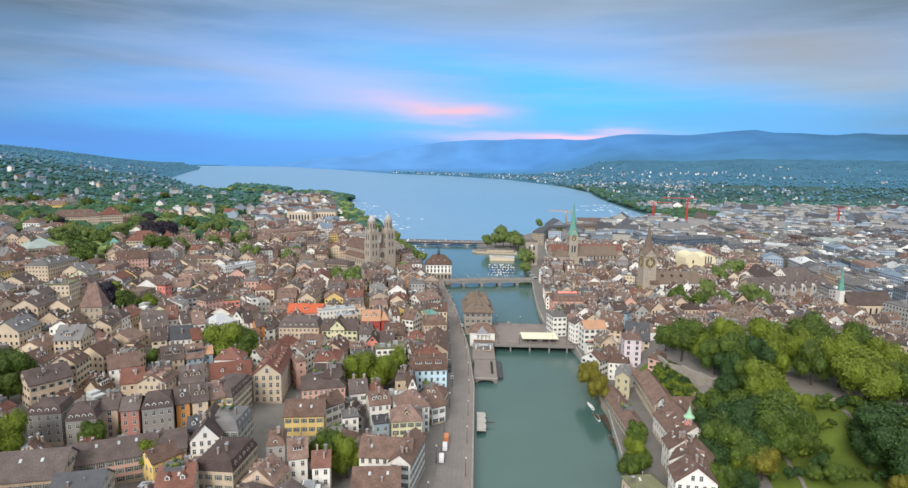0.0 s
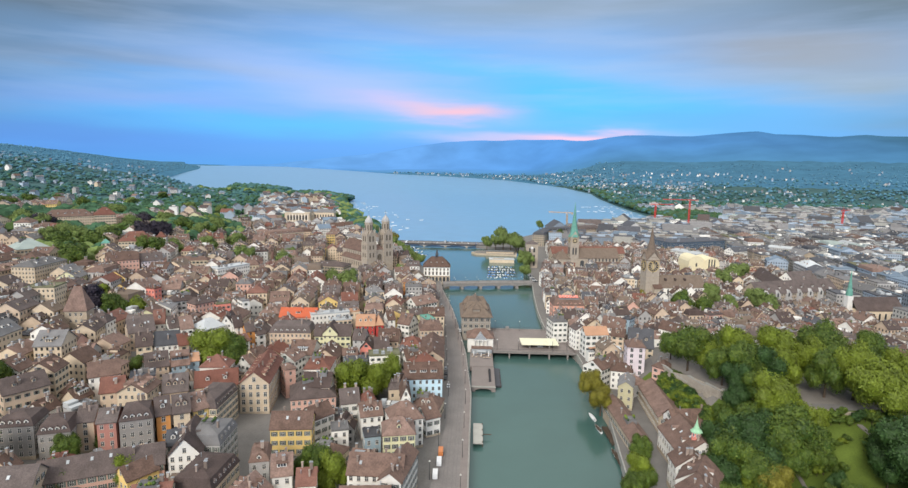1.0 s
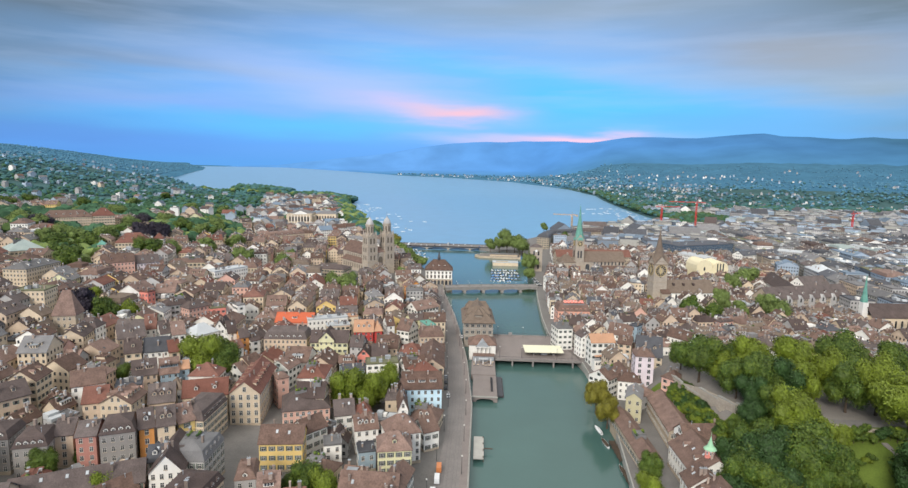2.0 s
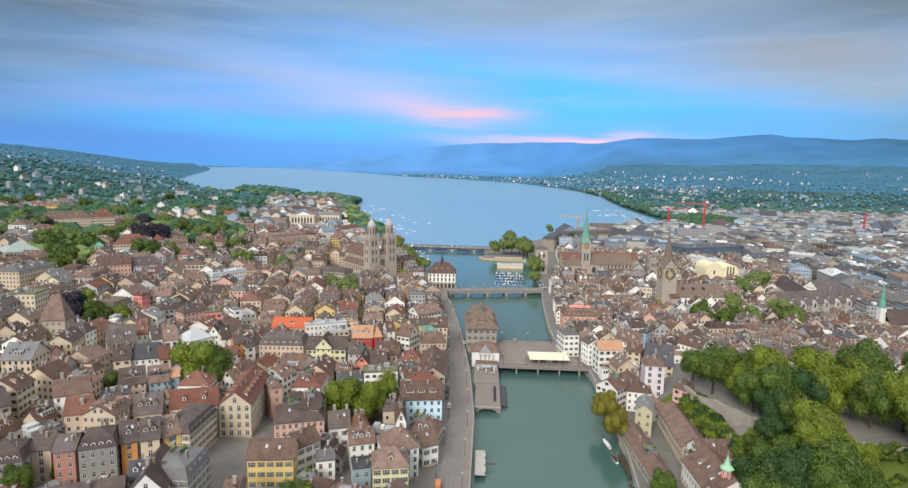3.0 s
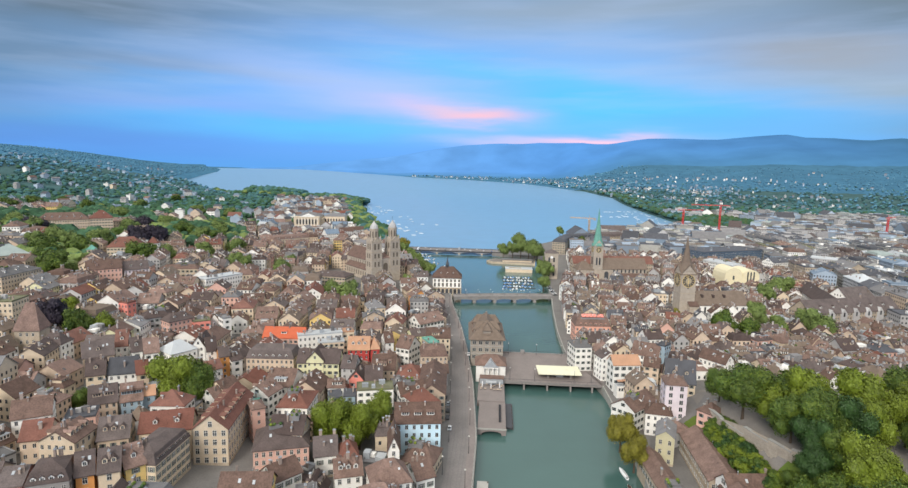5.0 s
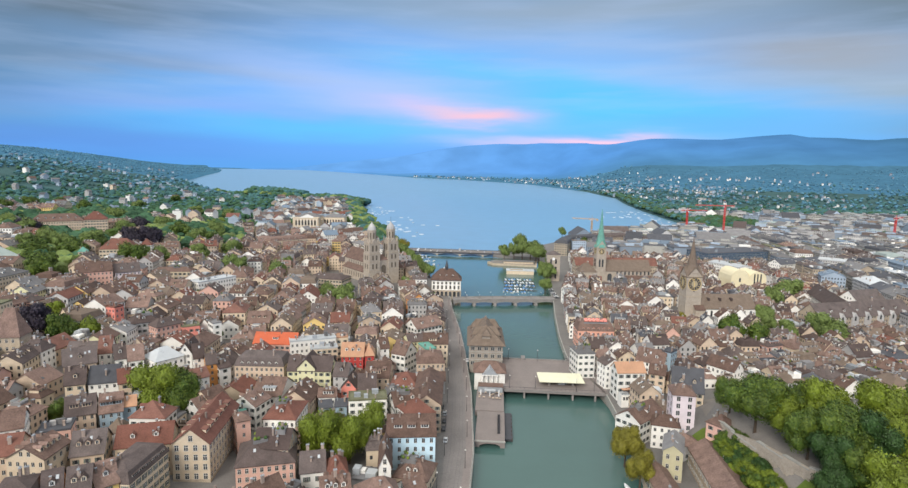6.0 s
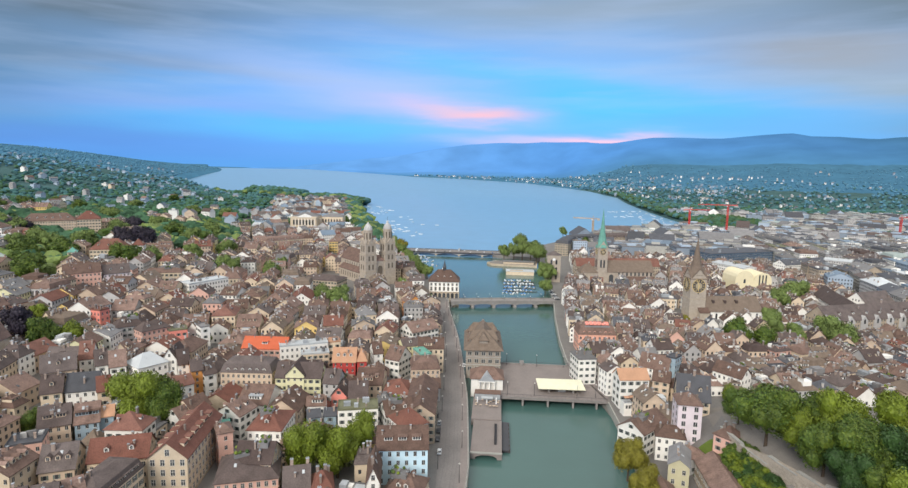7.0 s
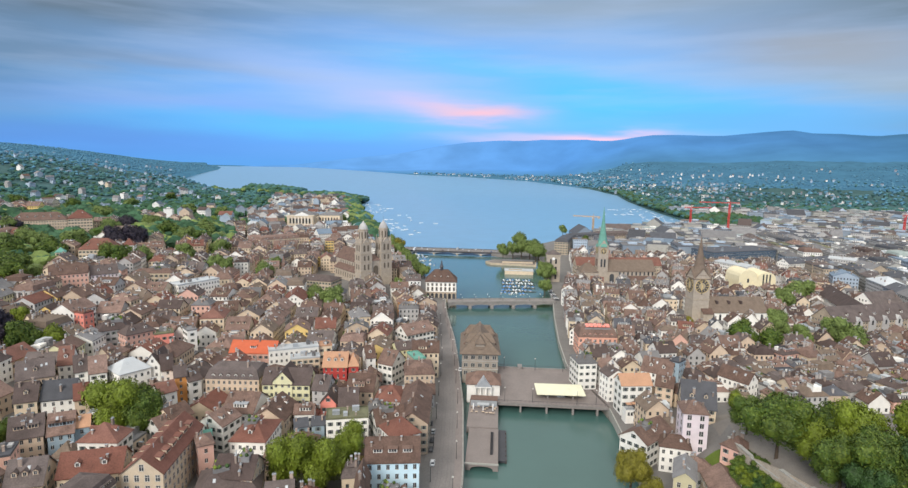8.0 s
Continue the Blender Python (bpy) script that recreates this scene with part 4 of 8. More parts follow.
def grossmuenster():
    z0 = 11
    top = thing("twin_tower_church", pose(-114, 618, z0, 0, 0, 42), "sandstone church with two tall capped towers", "church")
    for sx in (-1, 1):
        t = Mesh()
        t.box(-5.9, 5.9, -5.9, 5.9, -6, 29, WALLS["pale_stone"])
        t.box(-5.5, 5.5, -5.5, 5.5, 29, 39, WALLS["pale_stone"])
        for z, h1 in ((12, 6.15), (20.5, 6.15), (28.4, 6.2), (38.4, 5.8)):
            t.box(-h1, h1, -h1, h1, z, z + 0.6, WALLS["stone"])
        for side in range(4):
            ms = on_side(side, 5.5)
            t.add([(-3.4, -0.1, 39), (3.4, -0.1, 39), (0, -0.1, 43), (-3.4, 3, 39), (3.4, 3, 39), (0, 3, 43)], [(0, 1, 2), (1, 4, 5, 2), (3, 0, 2, 5)], WALLS["pale_stone"], ms)
        for q in range(4):
            a1 = math.pi / 4 + q * math.pi / 2
            t.ring([(0.8, 39), (0.8, 42), (0.1, 45)], 6, WALLS["pale_stone"], pose(6.6 * math.cos(a1), 6.6 * math.sin(a1), 0))
        t.ring([(4.3, 39), (4.3, 51)], 8, WALLS["pale_stone"], turn=math.pi / 8)
        t.ring([(4.7, 50.6), (4.7, 51.4)], 8, WALLS["stone"], turn=math.pi / 8)
        tower = part("tower", t, top, m=pose(sx * 10.6, 0, 0))
        for side in range(4):
            for z, h, w, half in ((14, 5, 1.7, 5.9), (22.5, 4.6, 1.8, 5.9), (31, 6, 2.0, 5.5)):
                for x in (-2.0, 2.0):
                    o = Mesh()
                    arch_face(o, x, z, w, h, -0.02, LOUVRE)
                    part("belfry_opening", o, tower, m=on_side(side, half))
        for i in range(8):
            o = Mesh()
            arch_face(o, 0, 42.5, 1.5, 6.5, -4.02, LOUVRE, Matrix.Rotation(i * math.pi / 4, 4, "Z"))
            part("lantern_opening", o, tower)
        c = Mesh()
        c.ring([(4.2, 51.4), (4.1, 52.6), (3.5, 54.4), (2.3, 56.2), (1.0, 57.4), (0.45, 59)], 10, WALLS["grey"], turn=math.pi / 8)
        c.ring([(0.16, 59), (0.1, 63.5)], 6, IRON)
        part("cap", c, tower, "pale domed cap with a finial")
    g = Mesh()
    g.box(-4.8, 4.8, -4.5, 5, -6, 22, WALLS["pale_stone"])
    arch_face(g, 0, 3, 5, 14, -4.52, LOUVRE)
    slab(g, [(-4.8, -4.8, 22), (4.8, -4.8, 22), (4.8, 5, 26), (-4.8, 5, 26)], 0.5, ROOFS["brown"])
    part("west_front", g, top)
    n = Mesh()
    n.box(-9, 9, 5.3, 60, -6, 18, WALLS["pale_stone"])
    n.box(-14, 14, 8, 54, -6, 9, WALLS["pale_stone"])
    for sx in (-1, 1):
        for q in range(9):
            y = 11 + q * 4.8
            arch_face(n, y if sx > 0 else -y, 11, 1.5, 5, -9.02, LOUVRE, Matrix.Rotation(sx * math.pi / 2, 4, "Z"))
            arch_face(n, y if sx > 0 else -y, 2, 1.5, 4.5, -14.02, LOUVRE, Matrix.Rotation(sx * math.pi / 2, 4, "Z"))
        slab(n, [(sx * 9, 7.6, 13), (sx * 9, 54.4, 13), (sx * 14.6, 54.4, 8.8), (sx * 14.6, 7.6, 8.8)][::sx], 0.4, ROOFS["brown"])
    part("nave", n, top)
    r = Mesh()
    roof_parts(r, 55, 18, 18, 10, "gable", "brown", 0.6, pose(0, 32.5, 0, 0, 0, 90))
    part("nave_roof", r, top)
    take(-135, 632, 80, 40, 132)
    take(-150, 604, 44, 30, 132)


def clock_face(parent, name, m, rad):
    c = Mesh()
    c.ring([(rad, -0.05), (rad, 0.1)], 28, material_once("clock_dial", (0.05, 0.05, 0.06)))
    f = part(name, c, parent, "black clock dial with gilt ring", m @ pose(0, 0, 0, 90))
    g = Mesh()
    g.ring([(0.5 * rad, 0.1), (0.5 * rad, 0.14)], 20, material_once("pale_dial_centre", (0.36, 0.3, 0.2)))
    gilt = material_once("gilt", (0.62, 0.46, 0.2))
    for i in range(12):
        g.box(-0.045 * rad, 0.045 * rad, 0.62 * rad, 0.86 * rad, 0.1, 0.16, gilt, Matrix.Rotation(i * math.pi / 6, 4, "Z"))
    for k in range(28):
        a = k * 2 * math.pi / 28
        g.box(-0.12 * rad, 0.12 * rad, 0.95 * rad, 1.03 * rad, 0.05, 0.2, gilt, Matrix.Rotation(a, 4, "Z"))
    part("dial_marks", g, f)
    h = Mesh()
    h.box(-0.05 * rad, 0.05 * rad, -0.1 * rad, 0.85 * rad, 0.17, 0.22, gilt, Matrix.Rotation(radians(18), 4, "Z"))
    h.box(-0.07 * rad, 0.07 * rad, -0.1 * rad, 0.6 * rad, 0.23, 0.28, gilt, Matrix.Rotation(radians(171), 4, "Z"))
    part("clock_hand", h, f)


def material_once(name, colour, **more):
    return bpy.data.materials.get(name) or material(name, colour, vary=0.1, **more)


def st_peter():
    z0 = 14
    top = thing("clock_tower_church", pose(148.5, 516, z0, 0, 0, 8), "beige stone church with great clock dials and grey spire", "church")
    t = Mesh()
    t.box(-6, 6, -6, 6, -8, 31, WALLS["pale_stone"])
    for z in (15, 30.6):
        t.box(-6.25, 6.25, -6.25, 6.25, z, z + 0.5, WALLS["stone"])
    for side in range(4):
        ms = on_side(side, 6)
        t.add([(-6, 0, 31), (6, 0, 31), (0, 0, 38)], [(0, 1, 2)], WALLS["pale_stone"], ms)
        t.box(-0.5, 0.5, -0.04, 0.1, 19, 21.5, GLASS, ms)
    tower = part("tower", t, top)
    for side in range(4):
        clock_face(tower, "clock_face", on_side(side, 6.1) @ pose(0, 0, 25.2), 5.0)
    s = Mesh()
    for q in (0, 90):
        roof_parts(s, 12.2, 12, 31, 7, "gable", "shingle", 0.5, Matrix.Rotation(radians(q), 4, "Z"))
    s.ring([(6.6, 33), (3.6, 40), (2.0, 48), (0.15, 60)], 8, ROOFS["shingle"], turn=math.pi / 8)
    s.ring([(0.15, 60), (0.08, 64)], 5, IRON)
    part("spire", s, top, "steep grey green spire")
    n = Mesh()
    n.box(6, 50, -6, 14, -8, 6.5, WALLS["white"])
    for q in range(8):
        arch_face(n, 10 + q * 5.2, -2.5, 1.6, 7, -6.02, GLASS)
    part("nave", n, top)
    r = Mesh()
    roof_parts(r, 44, 20, 6.5, 9, "gable", "shingle", 0.7, pose(28, 4, 0))
    for q in range(3):
        r.box(14 + q * 9, 15.6 + q * 9, -1.5, 1.5, 11, 13.2, ROOFS["dark"])
    part("nave_roof", r, top)
    ap = Mesh()
    ap.box(0.5, 8, -10, -5.9, -8, 6, WALLS["pale_stone"])
    slab(ap, [(0.2, -10.4, 6), (8.3, -10.4, 6), (8.3, -5.9, 9), (0.2, -5.9, 9)], 0.4, ROOFS["brown"])
    part("stair_annex", ap, top)
    take(172, 522, 66, 36, 3)


def fraumuenster():
    z0 = 6
    top = thing("green_spire_church", pose(106.6, 672, z0, 0, 0, 8), "stone church with slender green copper spire", "church")
    t = Mesh()
    t.box(-5, 5, -5, 5, -5, 38, WALLS["pale_stone"])
    for z in (14, 27, 37.5):
        t.box(-5.3, 5.3, -5.3, 5.3, z, z + 0.6, WALLS["pale_stone"])
    for side in range(4):
        ms = on_side(side, 5)
        t.add([(-5, 0, 38), (5, 0, 38), (0, 0, 45)], [(0, 1, 2)], WALLS["pale_stone"], ms)
        for x in (-1.6, 1.6):
            arch_face(t, x, 18, 1.8, 8, -0.02, GLASS, ms)
    tower = part("tower", t, top)
    for side in range(4):
        clock_face(tower, "clock_face", on_side(side, 5.1) @ pose(0, 0, 34), 2.9)
    s = Mesh()
    s.ring([(6.6, 38.2), (4.4, 44), (2.6, 54), (1.2, 66), (0.12, 78)], 8, ROOFS["copper"], turn=math.pi / 8)
    part("spire", s, top, "tall tapering verdigris copper spire")
    n = Mesh()
    n.box(5, 54, -4, 16, -5, 14, WALLS["pale_stone"])
    n.box(16, 54, -9, -4, -5, 6, WALLS["pale_stone"])
    slab(n, [(16, -9.5, 6), (54, -9.5, 6), (54, -4, 9), (16, -4, 9)], 0.4, ROOFS["brown"])
    for q in range(9):
        arch_face(n, 18 + q * 4.2, 9.4, 1.6, 3.8, -4.02, GLASS)
    arch_face(n, 10, 0, 4.5, 11, -4.05, GLASS)
    n.box(-22, -5, -6, 10, -5, 13, WALLS["pale_stone"])
    part("nave", n, top)
    r = Mesh()
    roof_parts(r, 49, 20, 14, 10, "gable", "shingle", 0.6, pose(29.5, 6, 0))
    roof_parts(r, 17, 16, 13, 8, "hip", "shingle", 0.6, pose(-13.5, 2, 0))
    part("nave_roof", r, top)
    take(118, 678, 84, 30, 8)
    house(128, 702, 90, 16, 8, 18, 7, "stone", "red", "gable", 1, name="town_hall", label="stone town hall with long red tiled roof", dormers=6)
    tw = thing("town_hall_tower", pose(60, 690, 5), "square stone tower with clock and arched windows", "tower")
    b = Mesh()
    b.box(-7, 7, -6, 6, -5, 27, WALLS["pale_stone"])
    b.box(-7.4, 7.4, -6.4, 6.4, 26, 27.6, WALLS["pale_stone"])
    for side in range(4):
        for x in (-2.6, 2.6):
            for z in (2, 10, 18):
                arch_face(b, x, z, 2, 5, -0.02, GLASS, on_side(side, 6 if side % 2 == 0 else 7))
    part("shaft", b, tw)
    r = Mesh()
    roof_parts(r, 14, 12, 27.6, 4, "tent", "dark", 0.4)
    part("roof", r, tw)
    c = Mesh()
    c.ring([(1.5, 0), (1.5, 0.15)], 16, WHITE)
    part("clock_face", c, tw, m=pose(0, -6.05, 23.2, 90))
    take(60, 690, 16, 14, 0)


def augustine_church():
    x, y = 294, 470
    top = thing("small_spire_church", pose(x, y, ground_z(x, y), 0, 0, 5), "white church with thin green steeple and dark roof", "church")
    s = Mesh()
    s.box(-2.2, 2.2, -2.2, 2.2, -3, 22, WALLS["white"])
    part("tower", s, top)
    s = Mesh()
    s.ring([(2.6, 22), (2.2, 26), (1.6, 28), (1.5, 30), (0.9, 34), (0.1, 44)], 8, ROOFS["copper"], turn=math.pi / 8)
    part("spire", s, top, "thin verdigris spire")
    n = Mesh()
    n.box(2.2, 40, -8, 8, -3, 12, WALLS["cream"])
    for q in range(7):
        arch_face(n, 6 + q * 5, 2, 1.6, 7, -8.02, GLASS)
    part("nave", n, top)
    r = Mesh()
    roof_parts(r, 38, 16, 12, 9, "gable", "dark", 0.6, pose(21, 0, 0))
    part("nave_roof", r, top)
    take(x + 18, y + 2, 44, 20, 5)


def helmhaus():
    top = thing("arcaded_hall", pose(-48, 603, 4, 0, 0, 4), "white arcaded riverside hall with brown hipped roof", "building")
    b = Mesh()
    b.box(-13.5, 13.5, -10, 10, -4, 15, WALLS["white"])
    b.box(-13.8, 13.8, -10.3, 10.3, -4, 5.2, WALLS["stone"])
    b.box(-14, 14, -10.5, 10.5, 5.2, 5.6, WALLS["stone"])
    part("wall", b, top)
    for side, half, n in ((0, 10, 7), (1, 13.5, 5), (3, 13.5, 5)):
        run = 27 if side == 0 else 20
        for q in range(n):
            u = (q - (n - 1) / 2) * run / n
            o = Mesh()
            arch_face(o, u, -0.5, 2.6, 5, -0.32, GLASS)
            part("arch", o, top, m=on_side(side, half))
            for z, h in ((6.6, 3.4), (11.2, 2.2)):
                o = Mesh()
                o.box(u - 0.95, u + 0.95, -0.12, 0.1, z - 0.15, z + h + 0.15, WALLS["stone"])
                o.box(u - 0.7, u + 0.7, -0.15, 0.1, z, z + h, GLASS)
                o.box(u - 0.05, u + 0.05, -0.2, 0.1, z, z + h, FRAME)
                part("window", o, top, m=on_side(side, half))
    r = Mesh()
    roof_parts(r, 27, 20, 15, 9.5, "hip", "brown", 1.0)
    part("roof", r, top)
    for q in (-6, 0, 6):
        settle(new("dormer", dormer_data("brown", "white")), top, pose(q, -6.6, 18))
    t = Mesh()
    t.ring([(1.5, 23.5), (1.5, 26.5)], 6, IRON)
    t.ring([(2.0, 26.5), (1.2, 28), (0.1, 33)], 6, ROOFS["slate"])
    part("turret", t, top, "dark pointed roof turret")
    take(-48, 603, 30, 24, 4)


def rathaus():
    top = thing("river_town_hall", pose(-6.8, 424, 3.5, 0, 0, 3), "grey stone town hall standing in the river, brown roof", "building")
    b = Mesh()
    b.box(-10, 10, -18.5, 18.5, -6, 14, WALLS["town_stone"])
    for z in (4.6, 9.3, 13.4):
        b.box(-10.25, 10.25, -18.75, 18.75, z, z + 0.45, WALLS["concrete"])
    part("wall", b, top)
    for side, half, run, n in ((0, 18.5, 20, 5), (1, 10, 37, 9), (2, 18.5, 20, 5), (3, 10, 37, 9)):
        for q in range(n):
            u = (q - (n - 1) / 2) * run / n
            for z in (1.6, 6.1, 10.6):
                o = Mesh()
                o.box(u - 1.2, u + 1.2, -0.08, 0.1, z - 0.2, z + 2.3, WALLS["concrete"])
                for dx in (-0.55, 0.55):
                    o.box(u + dx - 0.42, u + dx + 0.42, -0.12, 0.1, z, z + 2.0, GLASS)
                part("window", o, top, m=on_side(side, half))
    r = Mesh()
    # flared eaves, a steeper hip, and cross gables with their own small hips
    v = []
    for a1, b1, z in ((11.6, 20.1, 13.7), (11.6, 20.1, 14.0), (8.6, 17.0, 16.6), (0.2, 9.5, 24.2)):
        v += [(-a1, -b1, z), (a1, -b1, z), (a1, b1, z), (-a1, b1, z)]
    r.add(v, [(3, 2, 1, 0), (12, 13, 14, 15)] + [(4 * j + q, 4 * j + (q + 1) % 4, 4 * j + 4 + (q + 1) % 4, 4 * j + 4 + q) for j in range(3) for q in range(4)], ROOFS["shingle"])
    for q in (-8.5, 8.5):
        roof_parts(r, 17, 6.5, 18.4, 4.6, "hip", "shingle", 0.5, pose(0, q, 0))
        r.box(-8.3, 8.3, q - 3.1, q + 3.1, 15.5, 18.2, WALLS["town_stone"])
    roof_parts(r, 7, 5, 19.0, 4.0, "hip", "shingle", 0.5, pose(0, -13.2, 0, 0, 0, 90))
    r.box(-2.4, 2.4, -16.4, -10, 15.5, 18.8, WALLS["town_stone"])
    r.box(-0.5, 0.5, 3, 4.2, 22, 26.2, CHIMNEY)
    part("roof", r, top)
    for y in (-12.5,):
        settle(new("dormer", flat_dormer_data("shingle", "white")), top, pose(0, y - 5.0, 14.8))
    for q in (-9, 0, 9):
        for s in (-1, 1):
            settle(new("dormer", dormer_data("brown", "beige")), top, pose(0, q, 0, 0, 0, s * 90) @ pose(0, -9.2, 15))
    take(-4.6, 424, 22, 42, 0)


def guard_house():
    top = thing("guard_house", pose(-3.2, 384, 4.2, 0, 0, 2), "white classical guard house with brown roof on the quay", "building")
    b = Mesh()
    b.box(-8.5, 8.5, -6, 8, -4, 6.2, WALLS["white"])
    part("wall", b, top)
    r = Mesh()
    roof_parts(r, 17, 14, 6.2, 4.6, "hip", "brown", 0.8, pose(0, 1, 0))
    part("roof", r, top)
    p = Mesh()
    p.add([(-4.4, -8, 5.4), (4.4, -8, 5.4), (0, -8, 9.2), (-4.4, 4, 5.4), (4.4, 4, 5.4), (0, 4, 9.6)], [(0, 1, 2), (0, 2, 5, 3), (2, 1, 4, 5), (1, 0, 3, 4)], METAL)
    p.box(-4.6, 4.6, -8.2, -6.0, 4.9, 5.4, WALLS["white"])
    part("pediment", p, top, "grey metal gabled portico roof")
    for x in (-4, -1.4, 1.4, 4):
        c = Mesh()
        c.ring([(0.45, -0.5), (0.38, 5)], 10, WALLS["white"])
        part("column", c, top, m=pose(x, -7.6, 0))
    t = thing("cafe_terrace", pose(-2.2, 358, 3.2), "paved quay terrace with low grey service roof", "terrace")
    d = Mesh()
    d.box(-7.4, 7.0, -14, 18, -6, 0.0, SET_STONE)
    part("deck", d, t)
    q = Mesh()
    q.box(-6.6, 6.4, 8.5, 13.5, 0, 3.4, METAL)
    q.box(-6.9, 6.7, 8.2, 13.8, 3.4, 3.7, ROOFS["brown"])
    part("service_roof", q, t)
    for x in (-5.2, -0.4, 4.4):
        c = Mesh()
        c.box(-0.25, 0.25, -0.25, 0.25, 0, 3.2, WHITE)
        part("post", c, t, m=pose(x, 4.5, 0))
    a = Mesh()
    a.box(-3.2, 2.6, 3.0, 5.6, 3.0, 3.4, ROOFS["light"])
    part("awning", a, t, "cream cloth awning")
    g = random.Random(5)
    tables = [(g.uniform(-6, 6), g.uniform(-1, 8)) for _ in range(16)]
    tb = None
    for x, y in tables:
        if tb is None:
            tb = thing("terrace_table", pose(x - 2.2, 358 + y, 3.2), "small pale terrace table", "table", "tables on the quay terrace")
            o = Mesh()
            o.box(-0.6, 0.6, -0.5, 0.5, 0.7, 0.76, WALLS["beige"])
            part("tabletop", o, tb)
            o = Mesh()
            o.ring([(0.3, 0), (0.05, 0.06), (0.05, 0.7)], 6, IRON)
            part("leg", o, tb)
        else:
            copy_thing(tb, pose(x - 2.2, 358 + y, 3.2, 0, 0, g.uniform(0, 90)))
    j = thing("landing_platform", pose(-1.4, 328, 0), "broad stone quay platform with an arched outfall", "platform")
    p = Mesh()
    p.box(-7.0, 6.4, -12.5, 15.9, -5, 2.6, SET_STONE)
    n = 13
    xs = np.linspace(-7.0, 6.4, n)
    v = []
    for x in xs:
        k = max(0.0, 1 - ((x + 0.3) / 5.0) ** 2)
        v += [(x, -16.5, 2.62), (x, -16.5, -5.0 if k <= 0 else 0.2 + 1.7 * math.sqrt(k)), (x, -12.5, 2.62), (x, -12.5, -5.0 if k <= 0 else 0.2 + 1.7 * math.sqrt(k))]
    f = []
    for i in range(n - 1):
        a0, b0 = 4 * i, 4 * i + 4
        f += [(a0, a0 + 1, b0 + 1, b0), (a0, b0, b0 + 2, a0 + 2), (a0 + 1, a0 + 3, b0 + 3, b0 + 1)]
    p.add(v, f, SET_STONE)
    p.box(-7.2, 6.6, -16.8, -16.4, 2.62, 3.3, WALLS["concrete"])
    p.box(-6.0, 5.4, -12.4, -12.35, -0.5, 2.2, GLASS)
    part("platform", p, j)
    l = Mesh()
    l.box(6.5, 10, -10, 18, 0.2, 1.2, IRON)
    for y in range(-10, 18, 4):
        l.ring([(0.15, -3), (0.15, 1.9)], 6, BARK, pose(9.7, y, 0))
    part("landing_stage", l, j, "dark timber landing stage")
    for q in range(9):
        k = Mesh()
        k.box(3.0, 4.2, -8 + q * 2.2, -7.9 + q * 2.2, 2.62, 3.5, IRON)
        k.box(3.0, 4.2, -6.7 + q * 2.2, -6.6 + q * 2.2, 2.62, 3.5, IRON)
        k.box(3.0, 3.1, -8 + q * 2.2, -6.6 + q * 2.2, 3.0, 3.6, IRON)
        part("bicycle_rack", k, j)


def market_bridge():
    top = thing("market_bridge", pose(30, 395, 0), "wide flat concrete bridge with a cream canopy", "bridge")
    d = Mesh()
    d.box(-25.5, 31, -25, 26, 3.0, 4.3, SET_STONE)
    d.box(-25.5, 31, -25.5, -25, 3.1, 4.55, ASPHALT)
    d.box(-25.5, 20, 26, 26.5, 3.1, 4.9, BRIDGE_STONE)
    d.box(-14, -11.5, 24, 28.5, 3.1, 6.0, BRIDGE_STONE)
    d.box(15, 18, 24, 28.5, 3.1, 6.0, BRIDGE_STONE)
    part("deck", d, top)
    for x in (-14, -1, 12, 24):
        for y in (-24.5, -8, 8, 24.5):
            p = Mesh()
            p.box(-0.45, 0.45, -1.4, 1.4, -4, 3, BRIDGE_STONE)
            part("pier", p, top, m=pose(x, y, 0))
    r = Mesh()
    for y in (-25.3, 26.3):
        for x in np.arange(-25, 29, 2.2):
            r.box(x, x + 0.08, y - 0.04, y + 0.04, 4.9, 5.9, IRON)
        r.box(-25.4, 30, y - 0.06, y + 0.06, 5.85, 5.97, IRON)
    tagged(part("railing", r, top), kind="stuff")
    c = thing("market_canopy", pose(36.5, 383, 4.3, 0, 0, 2), "long flat cream canopy roof on posts", "canopy")
    o = Mesh()
    o.box(-12.4, 12.4, -7.4, 7.4, 2.9, 3.25, material_once("cream_canopy", (0.72, 0.7, 0.52)))
    part("canopy_roof", o, c)
    for x in (-6.5, 6.5):
        p = Mesh()
        p.box(-0.5, 0.5, -4.5, 4.5, 0, 2.9, BRIDGE_STONE)
        part("post", p, c, m=pose(x, 0, 0))
    m = Mesh()
    m.box(-1.5, 2.5, -3, 2, 0, 2.4, METAL)
    part("kiosk", m, c)
    g = random.Random(3)
    lamp = None
    for x, y in ((8, 372), (22, 372), (44, 371), (54, 374), (8, 418), (26, 418), (42, 418)):
        lamp = street_lamp(lamp, x, y, 4.3, 7.0)


def street_lamp(first, x, y, z, h):
    if first is None:
        top = thing("street_lamp", pose(x, y, z), "slim dark street lamp with pale head", "lamp", "lamps along the quays")
        p = Mesh()
        p.ring([(0.14, 0), (0.07, h)], 6, IRON)
        part("pole", p, top)
        p = Mesh()
        p.ring([(0.28, h), (0.36, h + 0.2), (0.1, h + 0.55)], 8, FRAME)
        part("lamp_head", p, top)
        return top
    copy_thing(first, pose(x, y, z))
    return first


